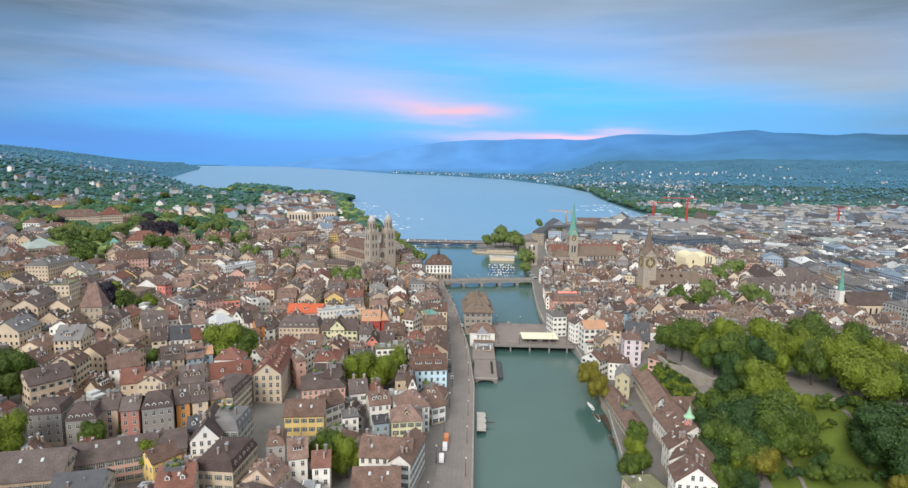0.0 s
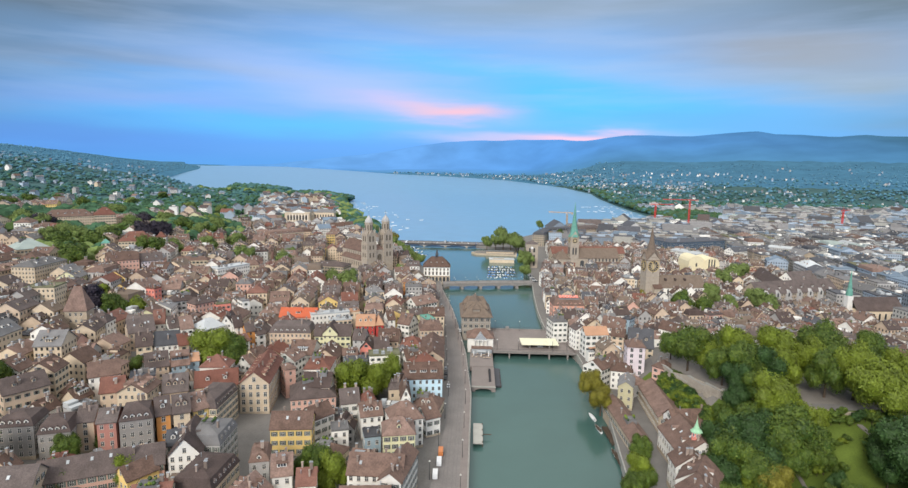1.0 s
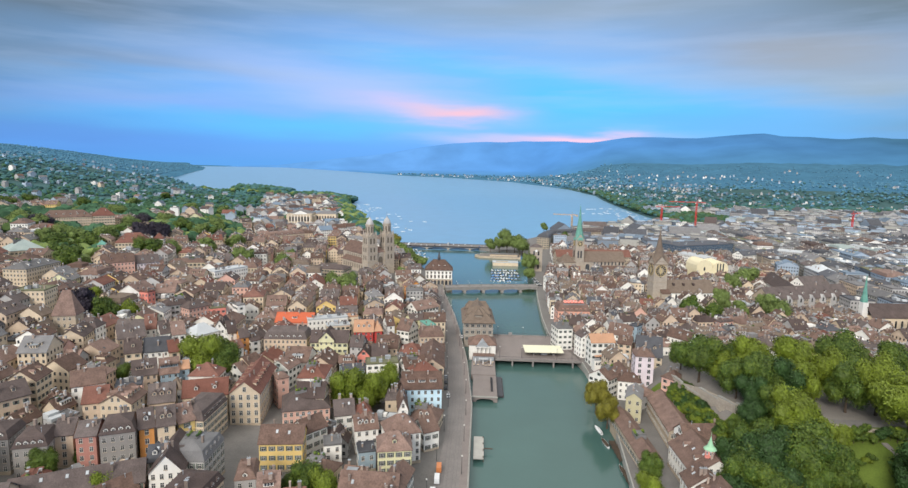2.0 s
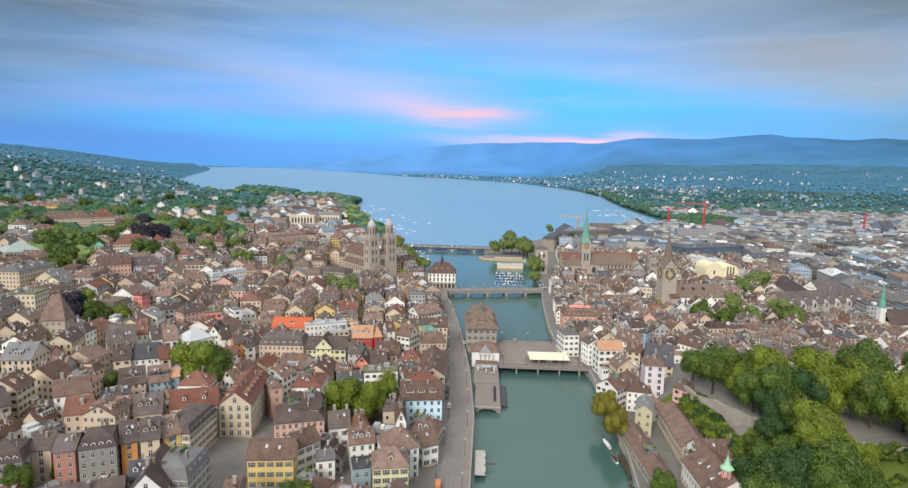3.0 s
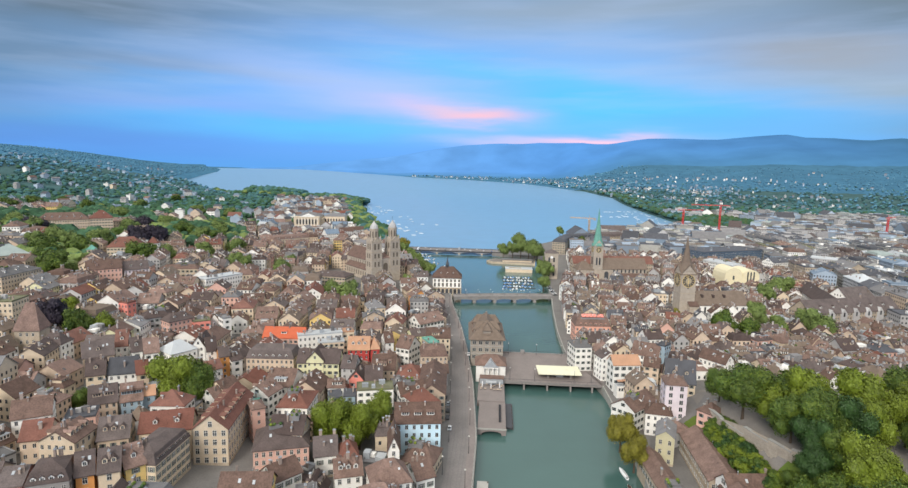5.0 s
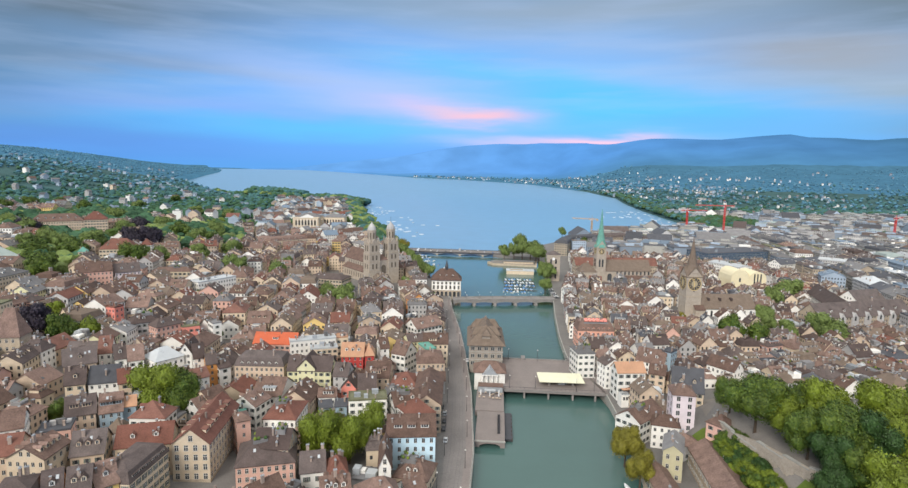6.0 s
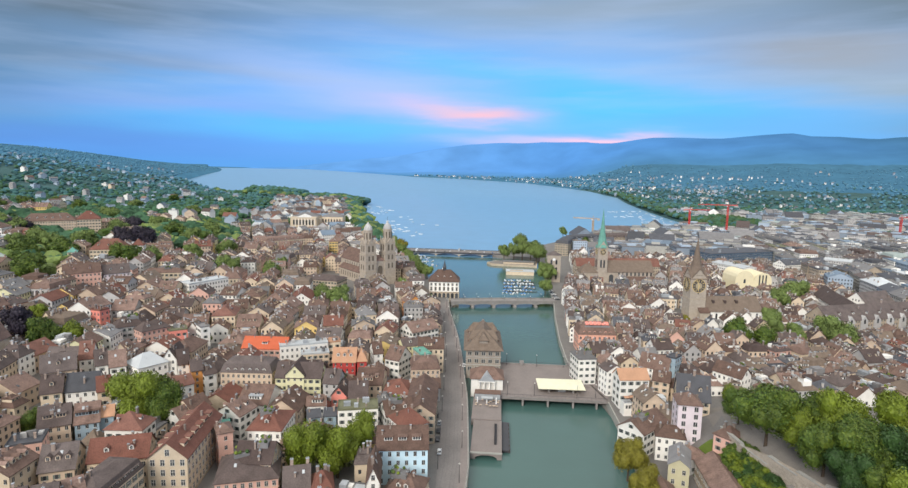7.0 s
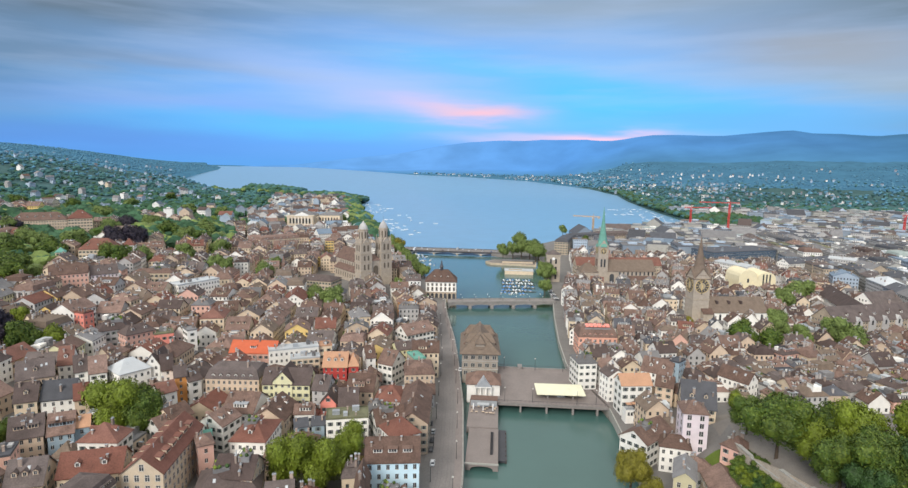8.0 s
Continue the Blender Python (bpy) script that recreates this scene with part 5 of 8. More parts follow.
def arched_bridge():
    a, b = Vector((-39.5, 577.5)), Vector((53.5, 594))
    L, ang = (b - a).length, math.degrees(math.atan2(b.y - a.y, b.x - a.x))
    top = thing("arched_stone_bridge", pose(a.x, a.y, 0, 0, 0, ang), "grey brown stone road bridge with five shallow arches", "bridge")
    n, w = 5, 11
    span = L / n
    xs = np.linspace(0, L, 97)
    v = []
    for x in xs:
        u = (x % span) / span * 2 - 1
        pier = abs(u) > 0.93
        low = -4 if pier else 1.5 + 1.7 * math.sqrt(1 - (u / 0.93) ** 2)
        zt = 4.9 + 0.5 * math.sin(math.pi * x / L)
        for y in (-w / 2, w / 2):
            v += [(x, y, zt), (x, y, min(low, zt - 0.7))]
    f = []
    for i in range(96):
        p, q = 4 * i, 4 * i + 4
        f += [(p, p + 1, q + 1, q), (p + 2, q + 2, q + 3, p + 3), (p, q, q + 2, p + 2), (p + 1, p + 3, q + 3, q + 1)]
    d = Mesh()
    d.add(v, f, BRIDGE_STONE)
    part("deck", d, top)
    for y in (-w / 2 - 0.25, w / 2 - 0.15):
        p = Mesh()
        pv, pf = [], []
        for x in np.linspace(0, L, 25):
            zt = 4.9 + 0.5 * math.sin(math.pi * x / L)
            pv += [(x, y, zt - 0.3), (x, y, zt + 1.0), (x, y + 0.4, zt + 1.0), (x, y + 0.4, zt - 0.3)]
        for i in range(24):
            for q in range(4):
                pf.append((4 * i + q, 4 * i + (q + 1) % 4, 4 * i + 4 + (q + 1) % 4, 4 * i + 4 + q))
        p.add(pv, pf, BRIDGE_STONE)
        part("parapet", p, top)
    for k in range(1, n):
        p = Mesh()
        p.ring([(1.9, -4), (1.7, 1.2), (0.5, 2.4)], 8, BRIDGE_STONE, sy=2.2)
        part("pier", p, top, m=pose(k * span, -w / 2 + 0.6, 0))
    lamp = None
    for k in range(1, 8):
        for s in (-1, 1):
            u = a + (b - a) * k / 8 + Vector((-math.sin(radians(ang)), math.cos(radians(ang)))) * s * 5.0
            lamp = street_lamp(lamp, u.x, u.y, 4.9 + 0.5 * math.sin(math.pi * k / 8), 4.5)


def lake_bridge():
    a, b = Vector((-150, 884)), Vector((12, 880))
    L, ang = (b - a).length, math.degrees(math.atan2(b.y - a.y, b.x - a.x))
    top = thing("lake_bridge", pose(a.x, a.y, 0, 0, 0, ang), "long low road bridge with traffic at the lake outlet", "bridge")
    d = Mesh()
    d.box(0, L, -14, 14, 3.4, 4.6, ASPHALT)
    d.box(0, L, -14.3, -14, 3.0, 5.2, IRON)
    d.box(0, L, 14, 14.3, 3.0, 5.2, IRON)
    part("deck", d, top)
    for k in range(1, 5):
        p = Mesh()
        p.box(-1.4, 1.4, -14.5, 14.5, -4, 2.2, WALLS["stone"])
        p.add([(-14, -13.9, 3.4), (14, -13.9, 3.4), (1.4, -13.9, 1.4), (-1.4, -13.9, 1.4), (-14, 13.9, 3.4), (14, 13.9, 3.4), (1.4, 13.9, 1.4), (-1.4, 13.9, 1.4)], [(0, 3, 2, 1), (4, 5, 6, 7), (1, 2, 6, 5), (3, 0, 4, 7)], METAL)
        part("pier", p, top, m=pose(k * L / 5, 0, 0))
    g = random.Random(9)
    for k in range(16):
        car(a.x + 8 + k * 9.6 + g.uniform(-2, 2), 882 + g.choice((-9, -5, 5, 9)), 4.62, 90 + ang, g.choice(("white", "grey", "dark", "white", "blue")), bus=k in (3, 9))


CARS = {}
CAR_PAINT = {"white": WHITE, "grey": METAL, "dark": IRON, "blue": material("blue_car_paint", (0.05, 0.12, 0.3), rough=0.3), "red": material("red_car_paint", (0.35, 0.03, 0.03), rough=0.3), "orange": material("orange_car_paint", (0.6, 0.22, 0.08), rough=0.3)}


def car(x, y, z, rot, paint, bus=False, van=False):
    key = (paint, bus, van)
    m = pose(x, y, z, 0, 0, rot)
    if key in CARS:
        return copy_thing(CARS[key], m)
    kind = "bus" if bus else "van" if van else "car"
    hl, hw = (6.0, 1.25) if bus else (2.5, 0.98) if van else (2.15, 0.88)
    top = thing(kind, m, f"{paint} {kind} standing on the asphalt road", kind)
    b = Mesh()
    if bus or van:
        b.add([(sx * (hl - q), sy * hw, zz) for zz, q in ((0.35, 0), (1.2, 0), (3.0 if bus else 2.2, 0.25)) for sx, sy in ((-1, -1), (1, -1), (1, 1), (-1, 1))],
              [(3, 2, 1, 0), (8, 9, 10, 11)] + [(4 * j + i, 4 * j + (i + 1) % 4, 4 * j + 4 + (i + 1) % 4, 4 * j + 4 + i) for j in range(2) for i in range(4)], CAR_PAINT[paint])
    else:
        b.add([(sx * (hl - q), sy * (hw - q * 0.1), zz) for zz, q in ((0.3, 0.05), (0.75, 0), (0.92, 0.15)) for sx, sy in ((-1, -1), (1, -1), (1, 1), (-1, 1))],
              [(3, 2, 1, 0), (8, 9, 10, 11)] + [(4 * j + i, 4 * j + (i + 1) % 4, 4 * j + 4 + (i + 1) % 4, 4 * j + 4 + i) for j in range(2) for i in range(4)], CAR_PAINT[paint])
        b.box(-1.0, 0.7, -0.62, 0.62, 1.36, 1.46, CAR_PAINT[paint])
    body = part("body", b, top)
    g = Mesh()
    if bus or van:
        for s in (-1, 1):
            g.box(-hl * 0.9, hl * 0.9, s * hw - 0.03, s * hw + 0.03, 1.4, 2.4 if bus else 1.95, GLASS)
        g.box(hl - 0.28, hl - 0.1, -hw * 0.85, hw * 0.85, 1.3, 2.6 if bus else 1.95, GLASS)
    else:
        g.add([(-1.6, -0.78, 0.92), (1.25, -0.78, 0.92), (1.25, 0.78, 0.92), (-1.6, 0.78, 0.92), (-1.05, -0.64, 1.4), (0.75, -0.64, 1.4), (0.75, 0.64, 1.4), (-1.05, 0.64, 1.4)],
              [(4, 5, 6, 7), (0, 1, 5, 4), (1, 2, 6, 5), (2, 3, 7, 6), (3, 0, 4, 7)], GLASS)
    part("glazing", g, top)
    for sx in (-0.62, 0.62):
        for sy in (-1, 1):
            w = Mesh()
            w.ring([(0.32, -0.1), (0.32, 0.1)], 10, IRON)
            part("wheel", w, top, m=pose(sx * hl, sy * (hw - 0.08), 0.32, 90))
    CARS[key] = top
    return top


def bauschaenzli():
    top = thing("garden_island", pose(16, 808, 0), "walled garden island with terrace and shade trees", "island")
    b = Mesh()
    pts = [(-29, 2), (-22, -10), (34, -16), (36, 18), (-18, 16)]
    n = len(pts)
    v = [(x, y, z) for z in (-4, 2.6) for x, y in pts]
    b.add(v, [tuple(range(n, 2 * n))] + [(i, (i + 1) % n, n + (i + 1) % n, n + i) for i in range(n)], WALLS["stone"])
    b.add([(x * 0.95, y * 0.95, 2.62) for x, y in pts], [tuple(range(n))], GRAVEL)
    part("wall", b, top)
    p = Mesh()
    p.box(-8, 30, -8, 2, 2.62, 5.2, WALLS["cream"])
    p.box(-9, 31, -9, 3, 5.2, 5.6, ROOFS["grey"])
    part("pavilion", p, top)
    bath = thing("river_bath", pose(27, 746, 0.5), "low white floating river bath house", "bath house")
    p = Mesh()
    for x0, x1, y0, y1 in ((-16, 16, -8, -4.5), (-16, 16, 4.5, 8), (-16, -12, -4.5, 4.5), (4, 16, -4.5, 4.5)):
        p.box(x0, x1, y0, y1, -1.2, 3.6, WALLS["cream"])
        p.box(x0 - 0.4, x1 + 0.4, y0 - 0.4, y1 + 0.4, 3.6, 3.9, ROOFS["light"])
    part("cabin", p, bath)


BOAT = {}
BOAT_BLUE = material("blue_boat_cover", (0.05, 0.2, 0.5), rough=0.6, spread=0.4)


def boat(x, y, z, rot, cover, long=6.5):
    m = pose(x, y, z, 0, 0, rot)
    key = (cover, long)
    if key in BOAT:
        return copy_thing(BOAT[key], m)
    top = thing("boat", m, f"small moored boat with {cover} cover", "boat", "boats moored on the water")
    h = Mesh()
    k = long / 2
    st = [(-k, 0.55), (-k * 0.4, 1.0), (k * 0.3, 0.95), (k * 0.75, 0.55), (k, 0.05)]
    v = [(sx, s * w * q, zz) for sx, w in st for q, zz in ((0.6, -0.3), (1, 0.65)) for s in (-1, 1)]
    f = [(0, 2, 3, 1), (16, 17, 19, 18)]
    for i in range(4):
        a = 4 * i
        f += [(a + 0, a + 4, a + 6, a + 2), (a + 1, a + 3, a + 7, a + 5), (a, a + 1, a + 5, a + 4)]
    h.add(v, f, WHITE)
    part("hull", h, top)
    c = Mesh()
    v = [(sx * 0.94, s * w * 0.96, 0.62) for sx, w in st for s in (-1, 1)] + [(sx * 0.8, 0, 0.95) for sx, w in st]
    f = []
    for i in range(4):
        f += [(2 * i, 2 * i + 2, 11 + i, 10 + i), (2 * i + 1, 10 + i, 11 + i, 2 * i + 3)]
    c.add(v, f, {"blue": BOAT_BLUE, "white": WHITE, "brown": BARK}[cover])
    part("cover", c, top)
    BOAT[key] = top
    return top


def crane(x, y, h, jib, rot, mat, word):
    z = ground_z(x, y)
    top = thing("tower_crane", pose(x, y, z, 0, 0, rot), f"{word} lattice tower crane over a building site", "crane")
    m = Mesh()
    s = 1.2
    for sx in (-s, s):
        for sy in (-s, s):
            m.box(sx - 0.28, sx + 0.28, sy - 0.28, sy + 0.28, 0, h, mat)
    q = 0
    while q < h - 2:
        for side in range(4):
            ms = Matrix.Rotation(side * math.pi / 2, 4, "Z")
            m.add([(-s, -s, q), (-s + 0.6, -s, q), (s, -s, q + 2), (s - 0.6, -s, q + 2)], [(0, 1, 2, 3)], mat, ms)
        m.box(-s, s, -s, s, q, q + 0.15, mat)
        q += 2
    part("mast", m, top)
    j = Mesh()
    for yy, zz in ((-0.6, 0), (0.6, 0), (0, 1.3)):
        j.box(-jib * 0.32, jib, yy - 0.28, yy + 0.28, h + zz, h + zz + 0.5, mat)
    for k in np.arange(-jib * 0.3, jib - 1, 1.6):
        j.add([(k, -0.6, h), (k + 0.5, -0.6, h), (k + 1.1, 0, h + 1.3), (k + 0.6, 0, h + 1.3)], [(0, 1, 2, 3)], mat)
        j.add([(k, 0.6, h), (k + 0.5, 0.6, h), (k + 1.1, 0, h + 1.3), (k + 0.6, 0, h + 1.3)], [(3, 2, 1, 0)], mat)
    part("jib", j, top)
    c = Mesh()
    c.box(-jib * 0.32, -jib * 0.2, -1, 1, h - 2.5, h, WALLS["concrete"])
    part("counterweight", c, top)
    c = Mesh()
    c.box(-0.2, 0.2, -0.2, 0.2, h + 1.3, h + 6, mat)
    c.box(0.9, 2.4, -1, 1, h - 2, h, WHITE)
    part("cab", c, top)


def opera_house():
    x, y = -338, 1060
    top = thing("opera_house", pose(x, y, ground_z(x, y), 0, 0, 8), "cream opera house with columned front and grey roof", "opera house")
    b = Mesh()
    b.box(-22, 22, -18, 40, -3, 22, WALLS["cream"])
    b.box(-26, 26, 0, 30, -3, 18, WALLS["cream"])
    b.add([(-12, -18.3, 22), (12, -18.3, 22), (0, -18.3, 27), (-12, 0, 22), (12, 0, 22), (0, 0, 27)], [(0, 1, 2), (0, 2, 5, 3), (2, 1, 4, 5)], WALLS["white"])
    part("wall", b, top)
    for q in range(7):
        o = Mesh()
        arch_face(o, (q - 3) * 5.4, 9, 2.8, 9, -18.05, GLASS)
        part("window", o, top)
        o = Mesh()
        o.box((q - 3) * 5.4 + 2.3, (q - 3) * 5.4 + 3.1, -18.7, -18, 6, 20, WALLS["white"])
        part("column", o, top)
    r = Mesh()
    roof_parts(r, 44, 40, 22, 6, "hip", "grey", 0.4, pose(0, 18, 0))
    part("roof", r, top)
    wg = Mesh()
    wg.box(24, 62, 22, 60, -3, 20, WALLS["cream"])
    for q in range(7):
        arch_face(wg, 27 + q * 5, 6, 2.4, 10, 21.95, GLASS)
    roof_parts(wg, 38, 38, 20, 5, "hip", "grey", 0.4, pose(43, 41, 0))
    part("side_wing", wg, top)
    take(x + 40, y + 45, 46, 46, 8)
    take(x, y + 10, 60, 70, 8)
    take(x + 5, y - 55, 60, 70, 8)


def vaulted_hall():
    x, y = 252, 652
    top = thing("vaulted_hall", pose(x, y, ground_z(x, y), 0, 0, 6), "cream hall with a curved gable and skylights", "hall")
    b = Mesh()
    for x0, w, h, d in ((-11, 18, 24, 26), (7, 18, 22, 26)):
        pts = [(x0 - w / 2, -3), (x0 + w / 2, -3)] + [(x0 + w / 2 * math.cos(a), 13 + (h - 13) * math.sin(a) ** 0.7) for a in np.linspace(0, math.pi, 11)]
        n = len(pts)
        v = [(px, 0, pz) for px, pz in pts] + [(px, d, pz) for px, pz in pts]
        b.add(v, [tuple(range(n)), tuple(reversed(range(n, 2 * n)))] + [(i, n + i, n + (i + 1) % n, (i + 1) % n) for i in range(n)], material_once("warm_cream_render", (0.7, 0.62, 0.42)))
    part("wall", b, top)
    for k in range(3):
        o = Mesh()
        o.box(3 + k * 3.2, 4.4 + k * 3.2, -0.06, 0.1, 6, 20, GLASS)
        part("window", o, top)
    o = Mesh()
    arch_face(o, -11, 12, 2, 4, -0.02, GLASS)
    part("window", o, top)
    take(x, y + 12, 56, 34, 6)


def steep_tower_house():
    x, y = -247, 336
    top = thing("tower_house", pose(x, y, ground_z(x, y), 0, 0, 12), "stone tower house with a tall steep brown roof", "tower")
    b = Mesh()
    b.box(-6, 6, -5, 5, -4, 16, WALLS["stone"])
    part("wall", b, top)
    for u in (-3, 0, 3):
        for z in (4, 9, 13):
            settle(new("window", window_data("plain")), top, pose(u, -5, z))
    r = Mesh()
    roof_parts(r, 12, 10, 16, 14, "hip", "brown", 0.7)
    part("roof", r, top)
    take(x, y, 14, 12, 12)


grossmuenster()
st_peter()
fraumuenster()
augustine_church()
helmhaus()
rathaus()
guard_house()
market_bridge()
arched_bridge()
lake_bridge()
bauschaenzli()
opera_house()
vaulted_hall()
steep_tower_house()
crane(420, 1170, 58, 52, 172, CRANE_RED, "red")
crane(363, 1203, 46, 40, 8, CRANE_RED, "red")
crane(160, 1063, 36, 34, 165, CRANE_YELLOW, "ochre")
crane(690, 1120, 46, 36, 40, CRANE_RED, "red")


# ---- trees ----
def ico(level):
    bm = bmesh.new()
    bmesh.ops.create_icosphere(bm, subdivisions=level, radius=1.0)
    v = [tuple(p.co) for p in bm.verts]
    f = [tuple(q.index for q in p.verts) for p in bm.faces]
    bm.free()
    return v, f


ICO = ico(2)
CROWNS = {}


def crown_data(kind, variant, low=False):
    """A crown about 1 wide and 1 high round the origin: lobes of many small leafy clumps."""
    key = (kind, variant, low)
    if key in CROWNS:
        return CROWNS[key]
    r = random.Random(70 + variant)
    v, f = [], []
    lobes = [(Vector((0, 0, 0.05)), 0.62)]
    for k in range(9 if not low else 5):
        a, c = k * 2.4 + r.uniform(-0.4, 0.4), r.uniform(-0.55, 0.62)
        ring = math.sqrt(1 - c * c) * r.uniform(0.5, 0.66)
        lobes.append((Vector((ring * math.cos(a), ring * math.sin(a), c * 0.72)), r.uniform(0.3, 0.44)))
    for c, size in lobes:
        for p in ICO[0]:
            v.append(c + Vector(p) * size * r.uniform(0.72, 0.9))
        base = len(v) - len(ICO[0])
        f += [[base + i for i in q] for q in ICO[1]]
        for _ in range(int((640 if not low else 260) * size * size * 4)):
            d = Vector((r.gauss(0, 1), r.gauss(0, 1), r.gauss(0.3, 1))).normalized()
            p = c + d * size * (r.uniform(0.8, 1.06) if r.random() < 0.9 else r.uniform(1.05, 1.2))
            if any((p - c2).length < s2 * 0.74 for c2, s2 in lobes):
                continue
            t = d.orthogonal().normalized()
            t.rotate(Matrix.Rotation(r.uniform(0, 6.3), 3, d))
            w = d.cross(t) + d * r.uniform(-0.9, 0.9)
            for _ in range(3):
                q = p + t * r.uniform(-0.05, 0.05) + w * r.uniform(-0.04, 0.04) + d * r.uniform(-0.02, 0.03)
                k = r.uniform(0.016, 0.036) * (1 if not low else 1.7)
                tq = (t + d * r.uniform(-0.5, 0.5)) * k
                wq = w * k * 0.75
                n = len(v)
                v += [q - tq, q + wq, q + tq, q - wq]
                f.append([n, n + 1, n + 2, n + 3])
    me = Mesh()
    me.add(v, f, LEAVES[kind])
    CROWNS[key] = me.data("crown")
    return CROWNS[key]


TRUNKS = {}


def trunk_data(variant):
    if variant not in TRUNKS:
        r = random.Random(variant)
        me = Mesh()
        me.ring([(0.034, -0.1), (0.023, 0.05), (0.019, 0.3), (0.014, 0.55), (0.006, 0.8)], 7, BARK)
        for k in range(6):
            a = k * 1.05 + r.uniform(-0.3, 0.3)
            me.ring([(0.011, 0), (0.008, 0.18), (0.004, 0.34)], 5, BARK, pose(0, 0, 0.26 + 0.05 * k) @ Matrix.Rotation(a, 4, "Z") @ Matrix.Rotation(radians(52), 4, "Y"))
        TRUNKS[variant] = me.data("trunk")
    return TRUNKS[variant]


TREE_WORD = {"far": "dense green tree", "mid": "full green broadleaf tree", "green": "broad green summer tree", "lime": "yellow green broadleaf tree", "deep": "dense dark green tree", "ochre": "ochre yellow broadleaf tree", "copper": "dark copper beech"}
tree_rng = random.Random(4)


def tree(x, y, h, r, kind):
    v = tree_rng.randrange(3)
    # past y 430 paler leaf colours imitate the haze
    kind = "mid" if y > 430 and kind in ("green", "lime") else "green" if y > 430 and kind == "deep" else kind
    z = ground_z(x, y)
    low = h < 6
    top = tagged(empty("shrub" if low else "tree", pose(x, y, z, 0, 0, tree_rng.uniform(0, 360))), TREE_WORD[kind] + (" on the slope" if low else " with a full rounded crown"), "shrub" if low else "tree", "trees")
    settle(new("trunk", trunk_data(v)), top, Matrix.Diagonal((h, h, h, 1)))
    q = tree_rng.uniform(0.92, 1.1)
    settle(new("crown", crown_data(kind, v, low or y > 330)), top, Matrix.Translation((0, 0, h * 0.54)) @ Matrix.Diagonal((r * 1.06 * q, r * 1.06 / q, h * 0.53, 1)))
    take(x, y, r * 1.0, r * 1.0, 0)


tree(-149, 304, 26.0, 12.9, "lime")
tree(-140, 304, 24.1, 9.6, "green")
tree(-68, 279, 23.7, 9.5, "lime")
tree(-57, 281, 22.0, 8.8, "lime")
tree(-52, 294, 20.7, 8.3, "lime")
tree(-128, 191, 14.9, 6.0, "lime")
tree(-64, 203, 18.3, 7.3, "green")
tree(-57, 198, 17.7, 7.1, "lime")
tree(-69, 202, 14.0, 5.6, "green")
tree(-159, 202, 12.8, 5.1, "green")
tree(-152, 214, 9.1, 3.7, "green")
tree(-181, 187, 20.6, 8.2, "lime")
tree(-227, 246, 21.6, 8.6, "green")
tree(-216, 230, 15.6, 6.2, "green")
tree(-147, 182, 11.6, 4.6, "green")
tree(-261, 370, 24.9, 9.9, "copper")
tree(-248, 368, 20.2, 8.1, "green")
tree(-244, 372, 16.2, 6.5, "green")
tree(-276, 349, 14.3, 5.7, "green")
tree(-122, 510, 24.0, 11.3, "green")
tree(-141, 529, 20.6, 8.2, "green")
tree(-103, 518, 14.2, 5.7, "green")
tree(-89, 440, 12.5, 5.0, "lime")
tree(-77, 386, 11.3, 4.5, "green")
tree(-145, 333, 7.0, 2.8, "lime")
tree(-182, 284, 11.9, 4.8, "green")
tree(-236, 376, 18.0, 6.5, "lime")
tree(-275, 401, 16.6, 6.6, "lime")
tree(-174, 403, 10.7, 4.3, "green")
tree(-242, 586, 22.0, 8.8, "green")
tree(-207, 586, 24.0, 9.6, "green")
tree(-57, 559, 4.0, 1.6, "green")
tree(-85, 595, 15.2, 6.1, "green")
tree(-252, 584, 24.0, 9.9, "green")
tree(-202, 470, 12.8, 5.1, "lime")
tree(-230, 480, 10.1, 4.1, "green")
tree(56, 280, 14.6, 5.9, "ochre")
tree(59, 301, 9.4, 3.8, "ochre")
tree(62, 232, 12.4, 4.9, "green")
tree(57, 214, 13.8, 5.5, "lime")
tree(52, 205, 12.0, 4.8, "green")
tree(58, 210, 11.3, 4.5, "green")
tree(54, 297, 16.8, 6.7, "ochre")
tree(113, 354, 12.4, 4.0, "lime")
tree(154, 453, 21.4, 8.6, "deep")
tree(158, 450, 17.5, 7.0, "deep")
tree(171, 449, 19.6, 7.8, "deep")
tree(187, 473, 16.9, 6.7, "green")
tree(199, 468, 16.9, 6.8, "green")
tree(222, 468, 26.0, 11.3, "lime")
tree(228, 462, 23.7, 9.5, "lime")
tree(192, 488, 19.7, 7.9, "lime")
tree(266, 607, 26.0, 14.0, "lime")
tree(238, 573, 24.0, 9.6, "green")
tree(132, 486, 12.4, 4.9, "ochre")
tree(141, 467, 9.9, 4.0, "green")
tree(34, 926, 26.0, 13.3, "green")
tree(44, 837, 26.0, 14.0, "lime")
tree(54, 813, 26.0, 11.5, "green")
tree(9, 821, 21.8, 8.7, "lime")
tree(51, 678, 23.4, 9.4, "lime")
tree(22, 833, 22.2, 8.9, "green")
tree(66, 779, 17.2, 6.9, "lime")
tree(-129, 844, 22.8, 9.1, "ochre")
tree(-102, 730, 16.1, 6.4, "lime")
tree(129, 935, 21.3, 8.5, "deep")
tree(-462, 618, 24.0, 14.0, "green")
tree(-518, 662, 24.0, 14.0, "copper")
tree(-520, 658, 24.0, 14.0, "lime")
